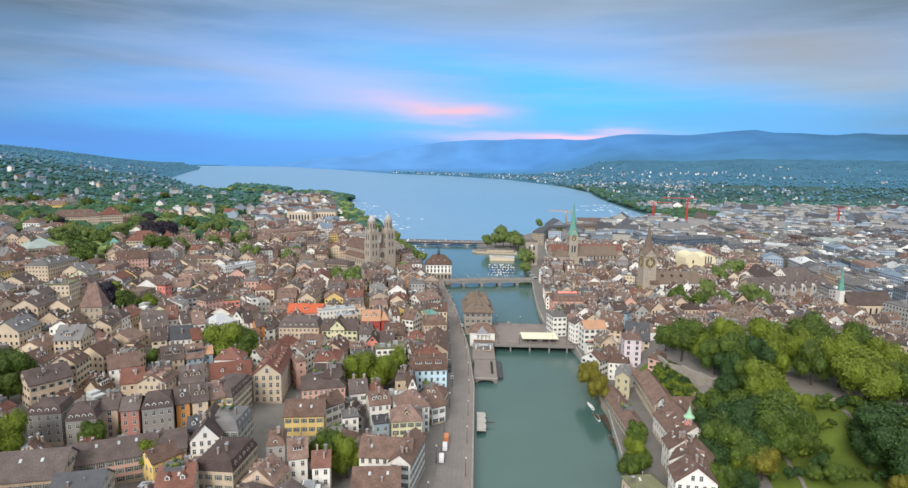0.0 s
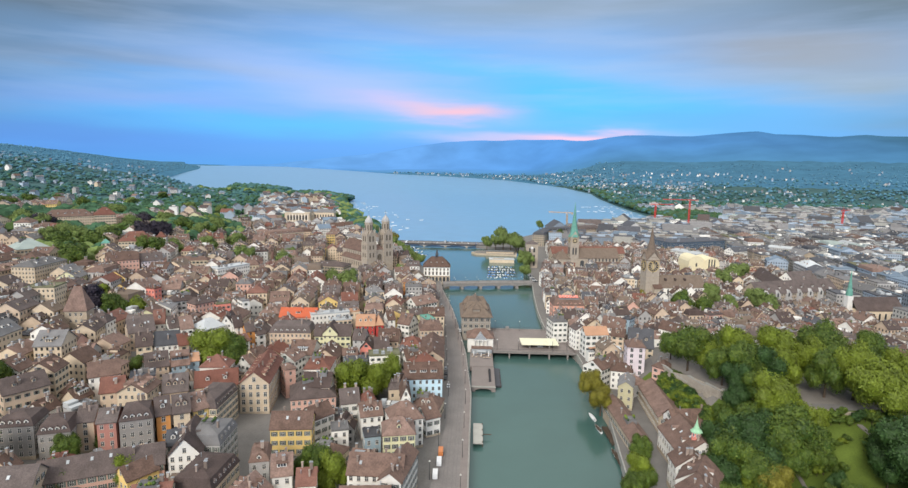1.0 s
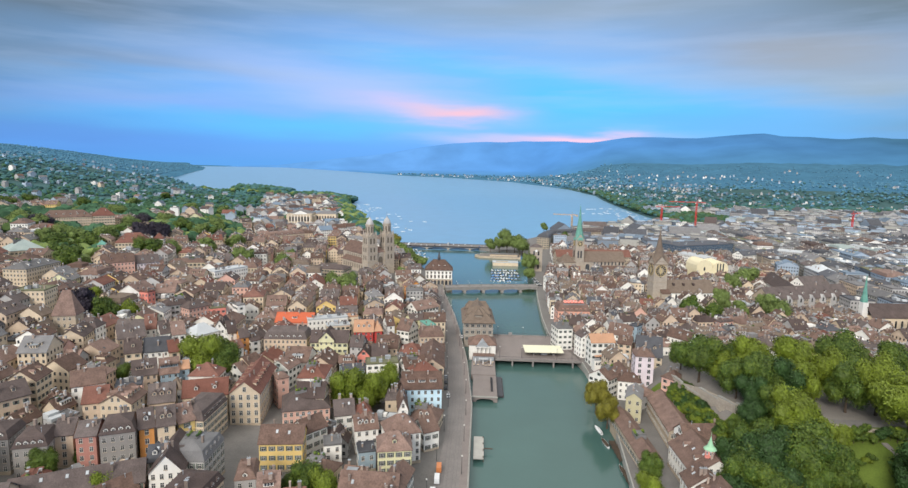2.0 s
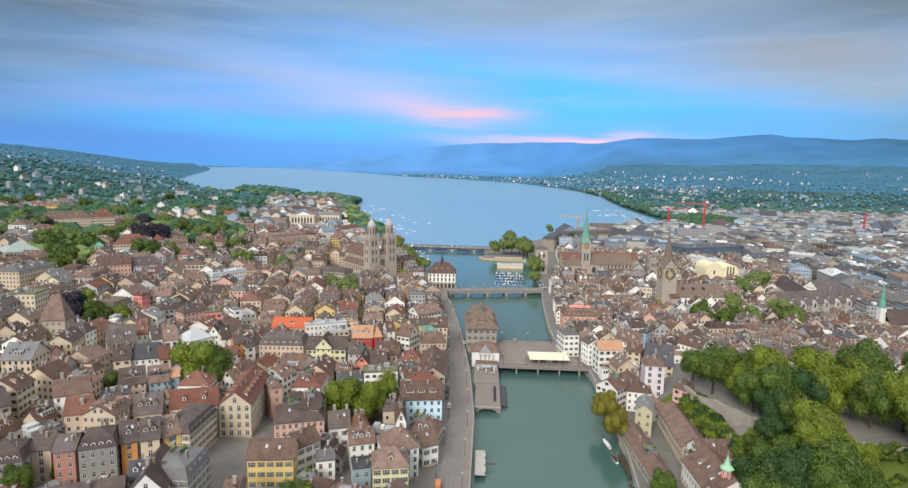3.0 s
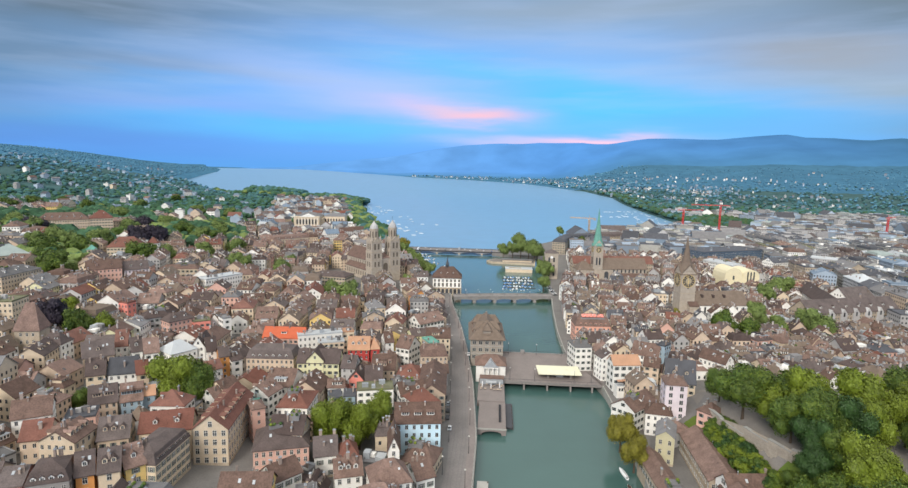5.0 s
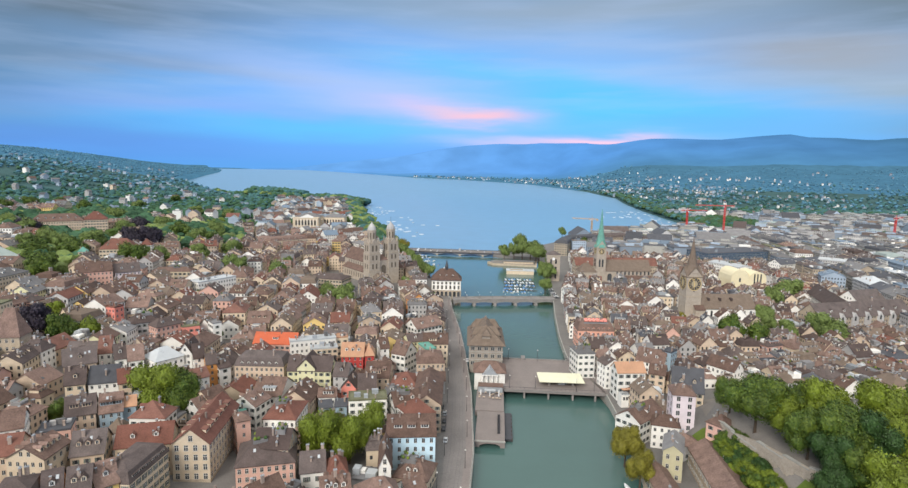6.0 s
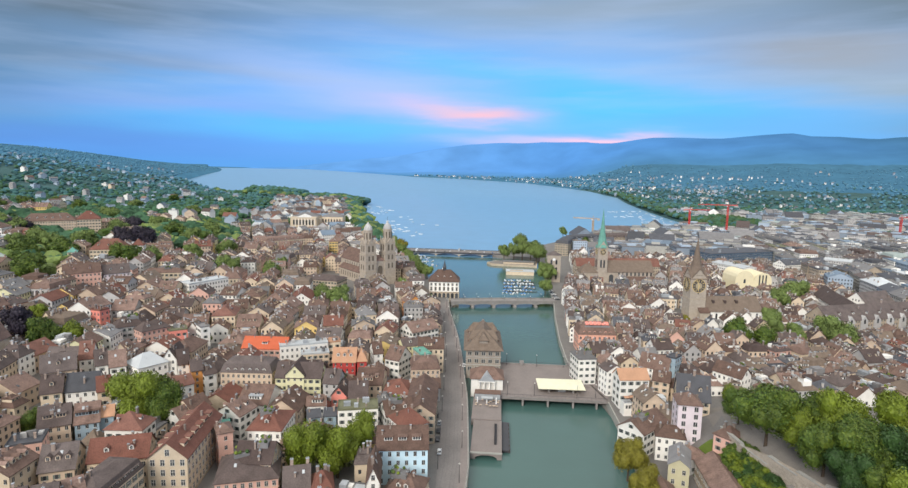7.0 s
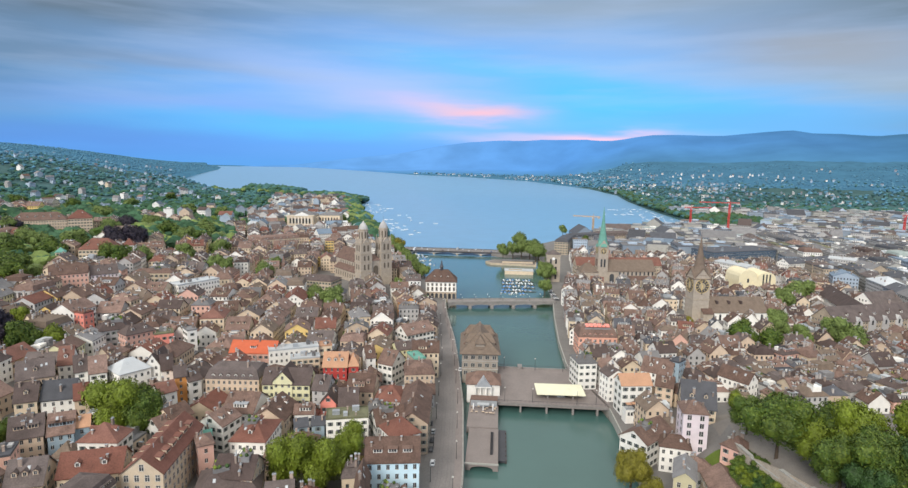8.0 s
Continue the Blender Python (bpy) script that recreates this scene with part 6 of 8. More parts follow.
tree(-565, 686, 24.0, 14.0, "green")
tree(-377, 506, 24.0, 13.0, "deep")
tree(-418, 552, 24.0, 13.1, "deep")
tree(-397, 572, 24.0, 14.0, "deep")
tree(-422, 633, 24.0, 14.0, "green")
tree(-559, 862, 24.0, 14.0, "green")
tree(-465, 744, 24.0, 14.0, "green")
tree(-474, 790, 24.0, 14.0, "copper")
tree(-374, 656, 32.0, 14.0, "copper")
tree(-392, 650, 30.0, 13.0, "copper")
tree(-381, 634, 27.0, 11.0, "copper")
tree(-430, 600, 24.0, 12.0, "green")
tree(-452, 585, 22.0, 12.0, "green")
tree(-408, 610, 20.0, 10.0, "deep")
tree(-330, 600, 22.0, 10.0, "green")
tree(-310, 640, 22.0, 11.0, "green")
tree(-285, 660, 20.0, 10.0, "deep")
tree(-300, 690, 22.0, 11.0, "lime")
tree(-337, 581, 24.0, 12.6, "deep")
tree(-356, 587, 24.0, 11.6, "deep")
tree(-459, 819, 24.0, 14.0, "green")
tree(-410, 777, 24.0, 14.0, "deep")
tree(-368, 740, 24.0, 14.0, "green")
tree(-384, 820, 24.0, 14.0, "green")
tree(-343, 729, 24.0, 13.7, "deep")
tree(-574, 1117, 24.0, 14.0, "lime")
tree(-503, 1100, 24.0, 14.0, "green")
tree(-887, 1584, 24.0, 14.0, "deep")
tree(-249, 592, 21.0, 8.4, "green")
tree(-212, 620, 21.4, 8.6, "green")
tree(-741, 1197, 24.0, 14.0, "green")
tree(-688, 970, 24.0, 14.0, "deep")
tree(-774, 1027, 24.0, 14.0, "deep")
tree(-769, 956, 24.0, 14.0, "deep")
tree(-716, 845, 24.0, 14.0, "deep")
tree(-358, 487, 26.0, 12.8, "deep")
tree(-357, 506, 13.6, 5.5, "green")
tree(-292, 1147, 24.0, 13.1, "deep")
tree(-260, 1106, 24.0, 11.5, "green")
tree(-343, 1263, 24.0, 12.2, "deep")
tree(-150, 900, 20.5, 8.2, "green")
tree(-126, 812, 20.1, 8.0, "lime")
tree(-108, 753, 16.7, 6.7, "green")
tree(-90, 703, 16.9, 6.8, "lime")
tree(-79, 690, 13.5, 5.4, "green")
tree(33, 835, 26.0, 11.1, "green")
tree(50, 812, 26.0, 10.8, "lime")
tree(54, 678, 20.5, 8.2, "lime")
tree(47, 621, 15.8, 6.3, "green")
tree(114, 1094, 20.1, 8.0, "green")
tree(89.8, 246.7, 5.4, 2.6, "lime")
tree(94.2, 282.4, 4.5, 2.5, "lime")
tree(89.9, 240.6, 4.6, 3.3, "green")
tree(91.2, 278.7, 5.4, 3.0, "green")
tree(91.9, 290.4, 3.7, 3.0, "lime")
tree(89.2, 278.1, 5.3, 2.9, "lime")
tree(91.5, 292.5, 4.4, 3.1, "lime")
tree(87.1, 293.3, 4.6, 3.5, "green")
tree(87.8, 249.6, 5.6, 2.4, "green")
tree(87.1, 290.0, 4.8, 3.6, "deep")
tree(91.2, 286.3, 4.3, 3.0, "lime")
tree(92.9, 287.2, 5.0, 2.2, "lime")
tree(95.1, 281.4, 5.1, 2.7, "green")
tree(91.9, 243.9, 3.8, 2.4, "lime")
tree(95.0, 260.1, 4.7, 2.6, "deep")
tree(96.7, 272.8, 4.0, 2.9, "green")
tree(93.3, 282.9, 5.6, 2.5, "deep")
tree(93.9, 258.6, 4.4, 3.5, "deep")
tree(92.7, 273.7, 4.5, 3.4, "deep")
tree(93.2, 285.1, 4.9, 2.8, "green")
tree(92.1, 266.4, 4.9, 3.5, "lime")
tree(92.2, 266.6, 4.4, 3.0, "deep")
tree(95.5, 283.8, 5.0, 3.3, "lime")
tree(93.6, 270.4, 3.8, 3.0, "green")
tree(88.6, 240.9, 3.8, 3.4, "lime")
tree(90.8, 239.8, 4.2, 2.4, "deep")
tree(95.9, 249.5, 4.0, 2.6, "lime")
tree(93.2, 276.4, 4.3, 3.2, "lime")
tree(96.1, 266.0, 4.5, 2.8, "lime")
tree(95.6, 253.7, 5.3, 3.6, "deep")
tree(91.6, 263.6, 4.1, 2.8, "green")
tree(92.2, 280.0, 5.2, 3.1, "deep")
tree(87.7, 286.4, 5.1, 3.2, "lime")
tree(97.4, 251.7, 4.5, 3.0, "green")
tree(95.7, 276.6, 5.3, 2.4, "lime")
tree(94.9, 288.9, 5.6, 2.6, "green")
tree(95.0, 281.4, 4.2, 2.2, "green")
tree(92.8, 272.7, 5.7, 2.8, "deep")
tree(91.7, 268.0, 4.4, 2.5, "lime")
tree(95.6, 272.7, 5.8, 2.7, "deep")
tree(92.4, 267.5, 5.6, 3.5, "green")
tree(89.6, 247.9, 5.5, 3.0, "lime")
tree(95.3, 258.3, 5.2, 3.4, "deep")
tree(93.5, 258.6, 5.2, 2.9, "deep")
tree(96.4, 252.4, 3.8, 2.4, "deep")
tree(96.2, 251.1, 5.0, 3.4, "green")
tree(96.4, 258.3, 4.1, 3.5, "lime")
tree(93.2, 246.7, 3.8, 2.3, "green")
tree(91.9, 260.7, 3.9, 2.4, "green")
tree(92.0, 274.1, 4.5, 3.0, "lime")
tree(90.6, 271.3, 4.4, 2.6, "deep")
tree(92.7, 291.7, 4.2, 3.3, "green")
tree(91.8, 239.7, 3.8, 2.4, "green")
tree(90.2, 249.7, 4.9, 2.4, "lime")
tree(96.6, 248.5, 5.3, 2.3, "lime")
tree(92.9, 285.0, 5.5, 3.0, "lime")
tree(95.6, 256.9, 4.3, 2.2, "green")
tree(96.2, 280.4, 4.5, 2.8, "green")
tree(86.9, 291.1, 5.8, 2.4, "lime")
tree(90.4, 283.8, 5.6, 3.4, "lime")
tree(91.6, 276.7, 4.8, 2.6, "lime")
tree(94.1, 259.5, 3.8, 3.3, "green")
tree(93.3, 276.2, 5.8, 2.7, "green")
tree(97.4, 241.3, 5.4, 3.0, "green")
tree(97.5, 253.0, 5.0, 3.3, "green")
tree(98.4, 253.0, 4.2, 2.3, "deep")
tree(90.2, 288.5, 3.6, 2.2, "green")
tree(92.3, 267.1, 4.0, 2.9, "green")
tree(88.6, 243.4, 4.0, 3.3, "lime")
tree(95.3, 285.8, 3.8, 2.9, "deep")
tree(93.9, 255.7, 3.9, 3.5, "green")
tree(90.0, 283.4, 5.0, 3.1, "deep")
tree(90.2, 286.9, 5.2, 2.4, "lime")
tree(95.2, 269.6, 5.6, 2.5, "green")
tree(95.2, 277.9, 4.6, 2.6, "lime")
tree(93.5, 287.5, 4.5, 2.7, "green")
tree(93.2, 266.7, 5.7, 3.6, "green")
tree(95.4, 242.6, 3.9, 2.4, "green")
tree(94.2, 295.0, 4.9, 2.4, "green")
tree(98.7, 252.3, 4.8, 2.9, "lime")
tree(90.6, 292.0, 4.1, 2.6, "lime")
tree(89.5, 293.5, 4.4, 3.1, "green")
tree(95.0, 294.4, 5.7, 3.3, "green")
tree(90.7, 248.1, 5.6, 2.6, "green")
tree(94.5, 287.4, 5.2, 3.2, "deep")
tree(98.1, 243.8, 5.0, 2.9, "lime")
tree(96.4, 249.0, 4.1, 3.0, "green")
tree(91.7, 267.2, 5.1, 2.7, "lime")
tree(90.3, 270.0, 4.8, 2.3, "green")
tree(91.8, 274.8, 5.7, 3.5, "lime")
tree(90.5, 294.2, 5.8, 3.2, "green")
tree(92.1, 264.4, 5.8, 2.7, "lime")
tree(92.7, 261.6, 4.6, 3.1, "lime")
tree(90.3, 293.7, 5.0, 2.8, "green")
tree(91.4, 276.6, 4.5, 3.0, "lime")
tree(95.2, 269.1, 3.7, 3.6, "lime")
tree(96.5, 286.6, 4.3, 3.0, "green")
tree(95.3, 256.7, 5.5, 2.8, "lime")
tree(96.1, 270.1, 5.6, 3.3, "deep")
tree(96.1, 289.1, 5.5, 3.5, "green")
tree(90.9, 245.7, 4.9, 3.6, "lime")
tree(95.2, 243.3, 5.5, 2.8, "green")
tree(95.9, 282.2, 3.9, 3.2, "green")
tree(93.5, 256.4, 5.4, 3.2, "lime")
tree(88.9, 245.4, 4.5, 3.0, "green")
tree(92.5, 275.2, 5.3, 3.2, "lime")
tree(92.1, 295.3, 5.5, 2.8, "green")
tree(95.0, 279.1, 5.1, 2.5, "deep")
tree(95.0, 239.2, 4.6, 2.8, "deep")
tree(92.9, 272.3, 5.7, 3.2, "lime")
tree(94.5, 295.3, 5.8, 2.6, "green")
tree(95.8, 262.2, 5.1, 3.5, "green")
tree(89.9, 287.2, 5.5, 3.0, "green")
tree(88.9, 291.0, 4.5, 3.2, "green")
tree(89.9, 247.7, 4.7, 2.9, "green")
tree(97.3, 254.4, 5.0, 2.3, "green")
tree(94.4, 276.4, 4.8, 3.5, "green")
tree(95.2, 261.9, 5.0, 2.5, "lime")
tree(94.9, 252.5, 3.8, 3.2, "deep")
tree(95.2, 276.6, 4.9, 2.3, "green")
tree(107, 264, 20, 8, "green")
tree(113, 257, 22, 9, "green")
tree(116, 272, 26, 9, "lime")
tree(123, 258, 22, 9, "deep")
tree(108, 252, 16, 7, "deep")
tree(106, 245, 14, 6.5, "deep")
tree(113, 243, 16, 7, "green")
tree(101, 246, 10, 5, "green")
tree(131, 258, 21, 8.5, "lime")
tree(146, 252, 22.0, 8.5, "green")
tree(147, 264, 24.0, 9.0, "lime")
tree(168, 262, 22.0, 8.5, "green")
tree(112, 283, 20, 8, "green")
tree(100, 288, 25.0, 11.9, "green")
tree(98, 307, 15.4, 6.6, "green")
tree(107, 279, 17.7, 7.4, "lime")
tree(133, 268, 28.0, 11.5, "lime")
tree(120, 264, 21.5, 9.0, "green")
tree(100, 229, 22.3, 9.3, "green")
tree(116, 235, 24.7, 10.3, "lime")
tree(160, 280, 28.0, 11.0, "green")
tree(157, 250, 27.0, 9.5, "lime")
tree(156, 231, 25.0, 11.5, "lime")
tree(178, 250, 24.0, 9.5, "lime")
tree(170, 228, 21.2, 8.8, "green")
tree(91, 227, 20.7, 8.6, "deep")
tree(106, 230, 16.4, 6.8, "lime")
tree(184, 280, 24.0, 9.5, "green")
tree(112, 221, 25.0, 12.8, "green")
tree(101, 220, 25.0, 10.5, "deep")
tree(95, 222, 21.6, 9.0, "green")
tree(121, 218, 18.6, 7.7, "green")
tree(99, 208, 18.4, 7.7, "deep")
tree(84, 206, 17.7, 7.4, "deep")
tree(151, 210, 25.0, 13.0, "deep")
tree(147, 195, 25.0, 10.7, "deep")
tree(143, 206, 17.5, 7.3, "deep")
tree(89, 210, 13.6, 5.7, "deep")
tree(100, 200, 14.5, 6.0, "ochre")
tree(83, 194, 14.8, 6.2, "green")
tree(90, 192, 11.7, 4.9, "deep")
tree(111, 209, 15.3, 6.4, "green")
tree(91, 214, 20.8, 8.7, "green")
tree(87, 220, 15.3, 6.4, "green")
tree(96, 205, 19.2, 8.0, "green")
tree(110, 213, 17.9, 7.5, "green")
tree(125, 215, 11.1, 4.6, "green")
tree(121, 200, 9.4, 3.9, "deep")
tree(94, 215, 15.2, 6.3, "deep")
tree(94, 235, 8.8, 3.7, "green")
tree(92, 205, 11.2, 4.7, "lime")
tree(85, 206, 8.9, 3.7, "deep")
tree(116, 196, 6.8, 2.8, "green")
tree(122, 194, 9.2, 3.8, "green")
tree(108, 197, 5.1, 2.1, "deep")
tree(125, 214, 5.6, 2.3, "green")
tree(129, 214, 5.6, 2.3, "green")
tree(132, 214, 5.6, 2.3, "green")
tree(122, 213, 5.5, 2.3, "lime")
tree(102, 198, 5.6, 2.3, "green")
tree(141, 187, 9.4, 3.9, "ochre")
tree(149, 190, 18.2, 7.6, "deep")
tree(153, 196, 24.8, 10.3, "green")
tree(185, 232, 25.0, 12.3, "lime")
belt_rng = random.Random(23)
for k in range(30):
    tree(121 + k * 1.35 + belt_rng.uniform(-1, 1), 231.5 - 0.02 * k + belt_rng.uniform(-2.2, 1.2), belt_rng.uniform(3.6, 5.8), belt_rng.uniform(1.8, 2.9), belt_rng.choice(("green", "deep", "lime", "green")))
for k in range(14):
    tree(113 + k * 2.0, 222.5 + 0.12 * k + belt_rng.uniform(-0.7, 0.7), belt_rng.uniform(2.2, 3.4), belt_rng.uniform(1.6, 2.2), belt_rng.choice(("green", "lime")))
for k in range(12):
    tree(112 + k * 3.4, 197.5 + belt_rng.uniform(-1.5, 1.5), belt_rng.uniform(3.0, 5.5), belt_rng.uniform(1.6, 2.8), belt_rng.choice(("green", "deep")))
tree(117, 229, 21, 9.5, "lime")
tree(108, 233, 20, 8.5, "green")
tree(126, 228, 15, 6.5, "lime")
for k in range(22):
    y = 668 + k * 10.5
    tree(left_edge(y) - 7 + belt_rng.uniform(-3, 3), y, belt_rng.uniform(13, 18), belt_rng.uniform(5.5, 7.5), belt_rng.choice(("lime", "lime", "green")))
# the hill terrace, its lawn and the slope below stay free of houses
take(175, 272, 165, 100, 0)
take(205, 165, 190, 130, 0)


# ---- streets and quays ----
def strip(name, label, ys, x0, x1, z, mat, thick=0.0, category="road"):
    me = Mesh()
    v, f = [], []
    for y in ys:
        a, b = x0(y), x1(y)
        v += [(a, y, z), (b, y, z), (b, y, z - thick), (a, y, z - thick)]
    n = len(ys)
    for i in range(n - 1):
        for q in range(4 if thick else 1):
            f.append((4 * i + q, 4 * i + (q + 1) % 4, 4 * i + 4 + (q + 1) % 4, 4 * i + 4 + q))
    me.add(v, f, mat)
    return tagged(me.made(name), label, category, kind="structure")


ys = list(np.arange(110, 585, 9.0))
strip("road", "broad asphalt quay road with tram tracks", ys, lambda y: left_front_line(y) + 0.5, lambda y: left_edge(y) - 3.2, 4.12, ASPHALT, 0.1)
strip("pavement", "paved riverside walk along the quay wall", ys, lambda y: left_edge(y) - 3.2, lambda y: left_edge(y) + 0.35, 4.27, SET_STONE, 0.3, "pavement")
strip("pavement", "paved footway before the house fronts", ys, lambda y: left_front_line(y) - 0.5, lambda y: left_front_line(y) + 2.6, 4.25, PAVING, 0.3, "pavement")
for off in (4.6, 6.05, 8.2, 9.65):
    strip("trim", "steel tram rail set in the asphalt", ys, lambda y: left_edge(y) - off - 0.05, lambda y: left_edge(y) - off + 0.05, 4.15, STEEL_RAIL, 0.02, "rail")
for name, edge, ya, yb in (("quay_wall_east", left_edge, 100, 880), ("quay_wall_west", right_edge, 100, 845)):
    yy = list(np.arange(ya, yb, 9.0))
    s = -1 if edge is left_edge else 1
    strip(name, "grey stone quay wall above the water", yy, lambda y: edge(y) - 0.1 * s - 0.3, lambda y: edge(y) - 0.1 * s + 0.3, 4.3, WALLS["concrete"], 7.5, "wall")
rail = Mesh()
for y in np.arange(112, 575, 2.0):
    x = left_edge(y) + 0.1
    rail.box(x - 0.05, x + 0.05, y - 0.05, y + 0.05, 4.2, 5.25, IRON)
    x2 = left_edge(y + 2.0) + 0.1
    rail.add([(x - 0.04, y, 5.2), (x + 0.04, y, 5.2), (x2 + 0.04, y + 2, 5.2), (x2 - 0.04, y + 2, 5.2)], [(0, 1, 2, 3)], IRON)
tagged(rail.made("quay_railing"), "thin dark iron railing along the quay", "railing", kind="stuff")
lamp = None
for y in np.arange(150, 570, 27.0):
    lamp = street_lamp(lamp, left_edge(y) - 2.6, y, 4.27, 7.5)
    lamp = street_lamp(lamp, left_front_line(y) + 2.2, y + 9, 4.25, 7.5)
for x, y, c, van in ((-20.8, 225.3, "white", True), (-21.7, 215.6, "white", True), (-20.6, 233.5, "orange", True), (-21.1, 307.1, "white", False), (-17.5, 413.5, "white", False), (-23, 318, "dark", False), (-23.5, 326, "dark", False), (-24, 334, "grey", False), (-26, 342, "dark", False)):
    car(x, y, 4.13, 92, c, van=van)
for k in range(9):
    car(56.5 - 0.4 * k, 600 + 5 * k, ground_z(60, 600 + 5 * k) + 0.05, 8, ("dark", "white", "grey")[k % 3])
# timber landing on the east quay
t = thing("landing_stage", pose(-4.6, 258, 0), "small grey timber landing beside the quay", "landing")
p = Mesh()
p.box(-2.4, 2.0, -10, 10, 1.6, 2.0, WALLS["concrete"])
p.box(2.0, 6.0, -1, -0.4, 1.7, 1.9, BARK)
part("deck", p, t)
for y in (-9, -3, 3, 9):
    p = Mesh()
    p.ring([(0.2, -3), (0.2, 2.6)], 6, BARK)
    part("post", p, t, m=pose(1.8, y, 0))
# boats
g = random.Random(8)
for row, (y, n) in enumerate(((640, 7), (656, 9), (671, 10), (688, 10), (702, 9))):
    for k in range(n):
        boat(8 + row * 0.5 + k * 3.3 + g.uniform(-0.9, 0.9), y + g.uniform(-3, 3), 0.1, 90 + g.uniform(-14, 14), g.choice(("blue", "blue", "white", "blue", "white")), g.choice((6.5, 8.0)))
for k in range(4):
    j = thing("jetty", pose(24, 648 + 16 * k, 0.3), "narrow timber boat jetty", "jetty")
    p = Mesh()
    p.box(-17, 17, -0.7, 0.7, 0, 0.3, BARK)
    part("deck", p, j)
for k in range(44):
    y = g.uniform(752, 872)
    boat(left_edge(y) + g.uniform(5, 34), y, 0.1, g.uniform(60, 120), g.choice(("white", "white", "blue")), 8.0)
for x, y, a in ((57.2, 283, 100), (57.6, 270, 98), (55.8, 246, 95), (58.4, 262, 97)):
    boat(x - 4.5 if a > 97 else x - 0.5, y, 0.1, a, "white" if a > 99 else "brown", 9.0)
for k in range(70):
    y = g.uniform(1250, 1850)
    boat(right_edge(y) - 15 - abs(g.gauss(0, 60)), y, 0.1, g.uniform(0, 360), "white", 8.0)
for k in range(60):
    y = g.uniform(1050, 1800)
    boat(left_edge(y) + 12 + abs(g.gauss(0, 45)), y, 0.1, g.uniform(0, 360), "white", 8.0)
# retaining wall of the hill terrace
rw = thing("retaining_wall", pose(0, 0, 0), "pale stone retaining wall of the hill terrace", "wall")
p = Mesh()
line = [(91.5, 306), (93.5, 292), (97, 278), (100.5, 266), (104, 256.5), (113, 249.5), (123, 243.2), (133, 237.5), (144, 235.2), (155, 233.5), (200, 231.5)]
v, f = [], []
for x, y in line:
    dx, dy = (1, 0) if y > 258 else (0.45, 0.9)
    zt = ground_z(x + 3 * dx, y + 3 * dy) + 0.9
    v += [(x - 0.9 * dx, y - 0.9 * dy, 8), (x - 0.5 * dx, y - 0.5 * dy, zt), (x + 0.6 * dx, y + 0.6 * dy, zt), (x + 0.6 * dx, y + 0.6 * dy, 8)]
for i in range(len(line) - 1):
    for q in range(4):
        f.append((4 * i + q, 4 * i + 4 + q, 4 * i + 4 + (q + 1) % 4, 4 * i + (q + 1) % 4))
p.add(v, f, WALLS["pale_stone"])
part("wall", p, rw)
wall_rng = random.Random(17)
block = Mesh()
block.box(-0.5, 0.5, -0.06, 0.1, -0.5, 0.5, WALLS["pale_stone"])
block = block.data("stone")
for (xa, ya), (xb, yb) in zip(line[:6], line[1:7]):
    run = math.hypot(xb - xa, yb - ya)
    turn = math.atan2(yb - ya, xb - xa) + (math.pi if yb < ya else 0.0)
    top_z = ground_z(xa + 3, ya) + 0.9
    c = Mesh()
    c.box(-run / 2 - 0.2, run / 2 + 0.2, -0.75, 0.75, 0, 0.35, WALLS["concrete"])
    part("coping", c, rw, "pale stone coping", Matrix.Translation(((xa + xb) / 2, (ya + yb) / 2, top_z)) @ Matrix.Rotation(turn, 4, "Z"))
    for row in range(4):
        u = wall_rng.uniform(0, 1.2)
        while u < run:
            wide = wall_rng.uniform(1.1, 2.6)
            k = (u + wide / 2) / run
            m = Matrix.Translation((xa + (xb - xa) * k, ya + (yb - ya) * k, top_z - 0.75 - row * 1.25)) @ Matrix.Rotation(math.atan2(yb - ya, xb - xa), 4, "Z") @ Matrix.Translation((0, -0.78, 0)) @ Matrix.Diagonal((wide - 0.12, 1.0, wall_rng.uniform(0.95, 1.12), 1))
            settle(new("stone", block), rw, m)
            u += wide


# ---- houses along the west bank below the hill ----
house(63.6, 262, 43, 8.5, -87, 5.5, 3, "stone", "brown", "gable", 0, base=4, dormers=0, chimneys=2, sky=0, label="long low riverside house with a brown tiled roof")
house(85, 279, 38, 12.5, 88, 8.2, 4, "stone", "brown", "gable", 0, base=4, dormers=0, chimneys=0, sky=0, label="long covered hall with a plain brown tiled roof")
house(89.5, 254, 19, 11, 6, 9.5, 4.5, "white", "brown", "gable", 0, base=5, dormers=0, chimneys=2)
house(84, 249.5, 11, 8, 96, 8.5, 3.5, "white", "brown", "gable", 0, base=5, dormers=0, chimneys=0, sky=0)
house(82.5, 233.5, 25, 17.5, 92, 9.5, 6, "white", "brown", "gable", 0, base=4.5, dormers=2, chimneys=2, label="broad white gabled house with a small roof turret")
house(180, 247, 22, 10, -8, 5, 3.5, "cream", "red", "gable", 1, base=26, dormers=0, chimneys=1)
house(-489, 729, 24, 26, 36, 21, 9, "beige", "red", "hip", 1, dormers=2)
house(-520, 706, 52, 24, 36, 17, 8, "beige", "brown", "hip", 1, dormers=6, label="large pale stone institute under a red hipped roof")


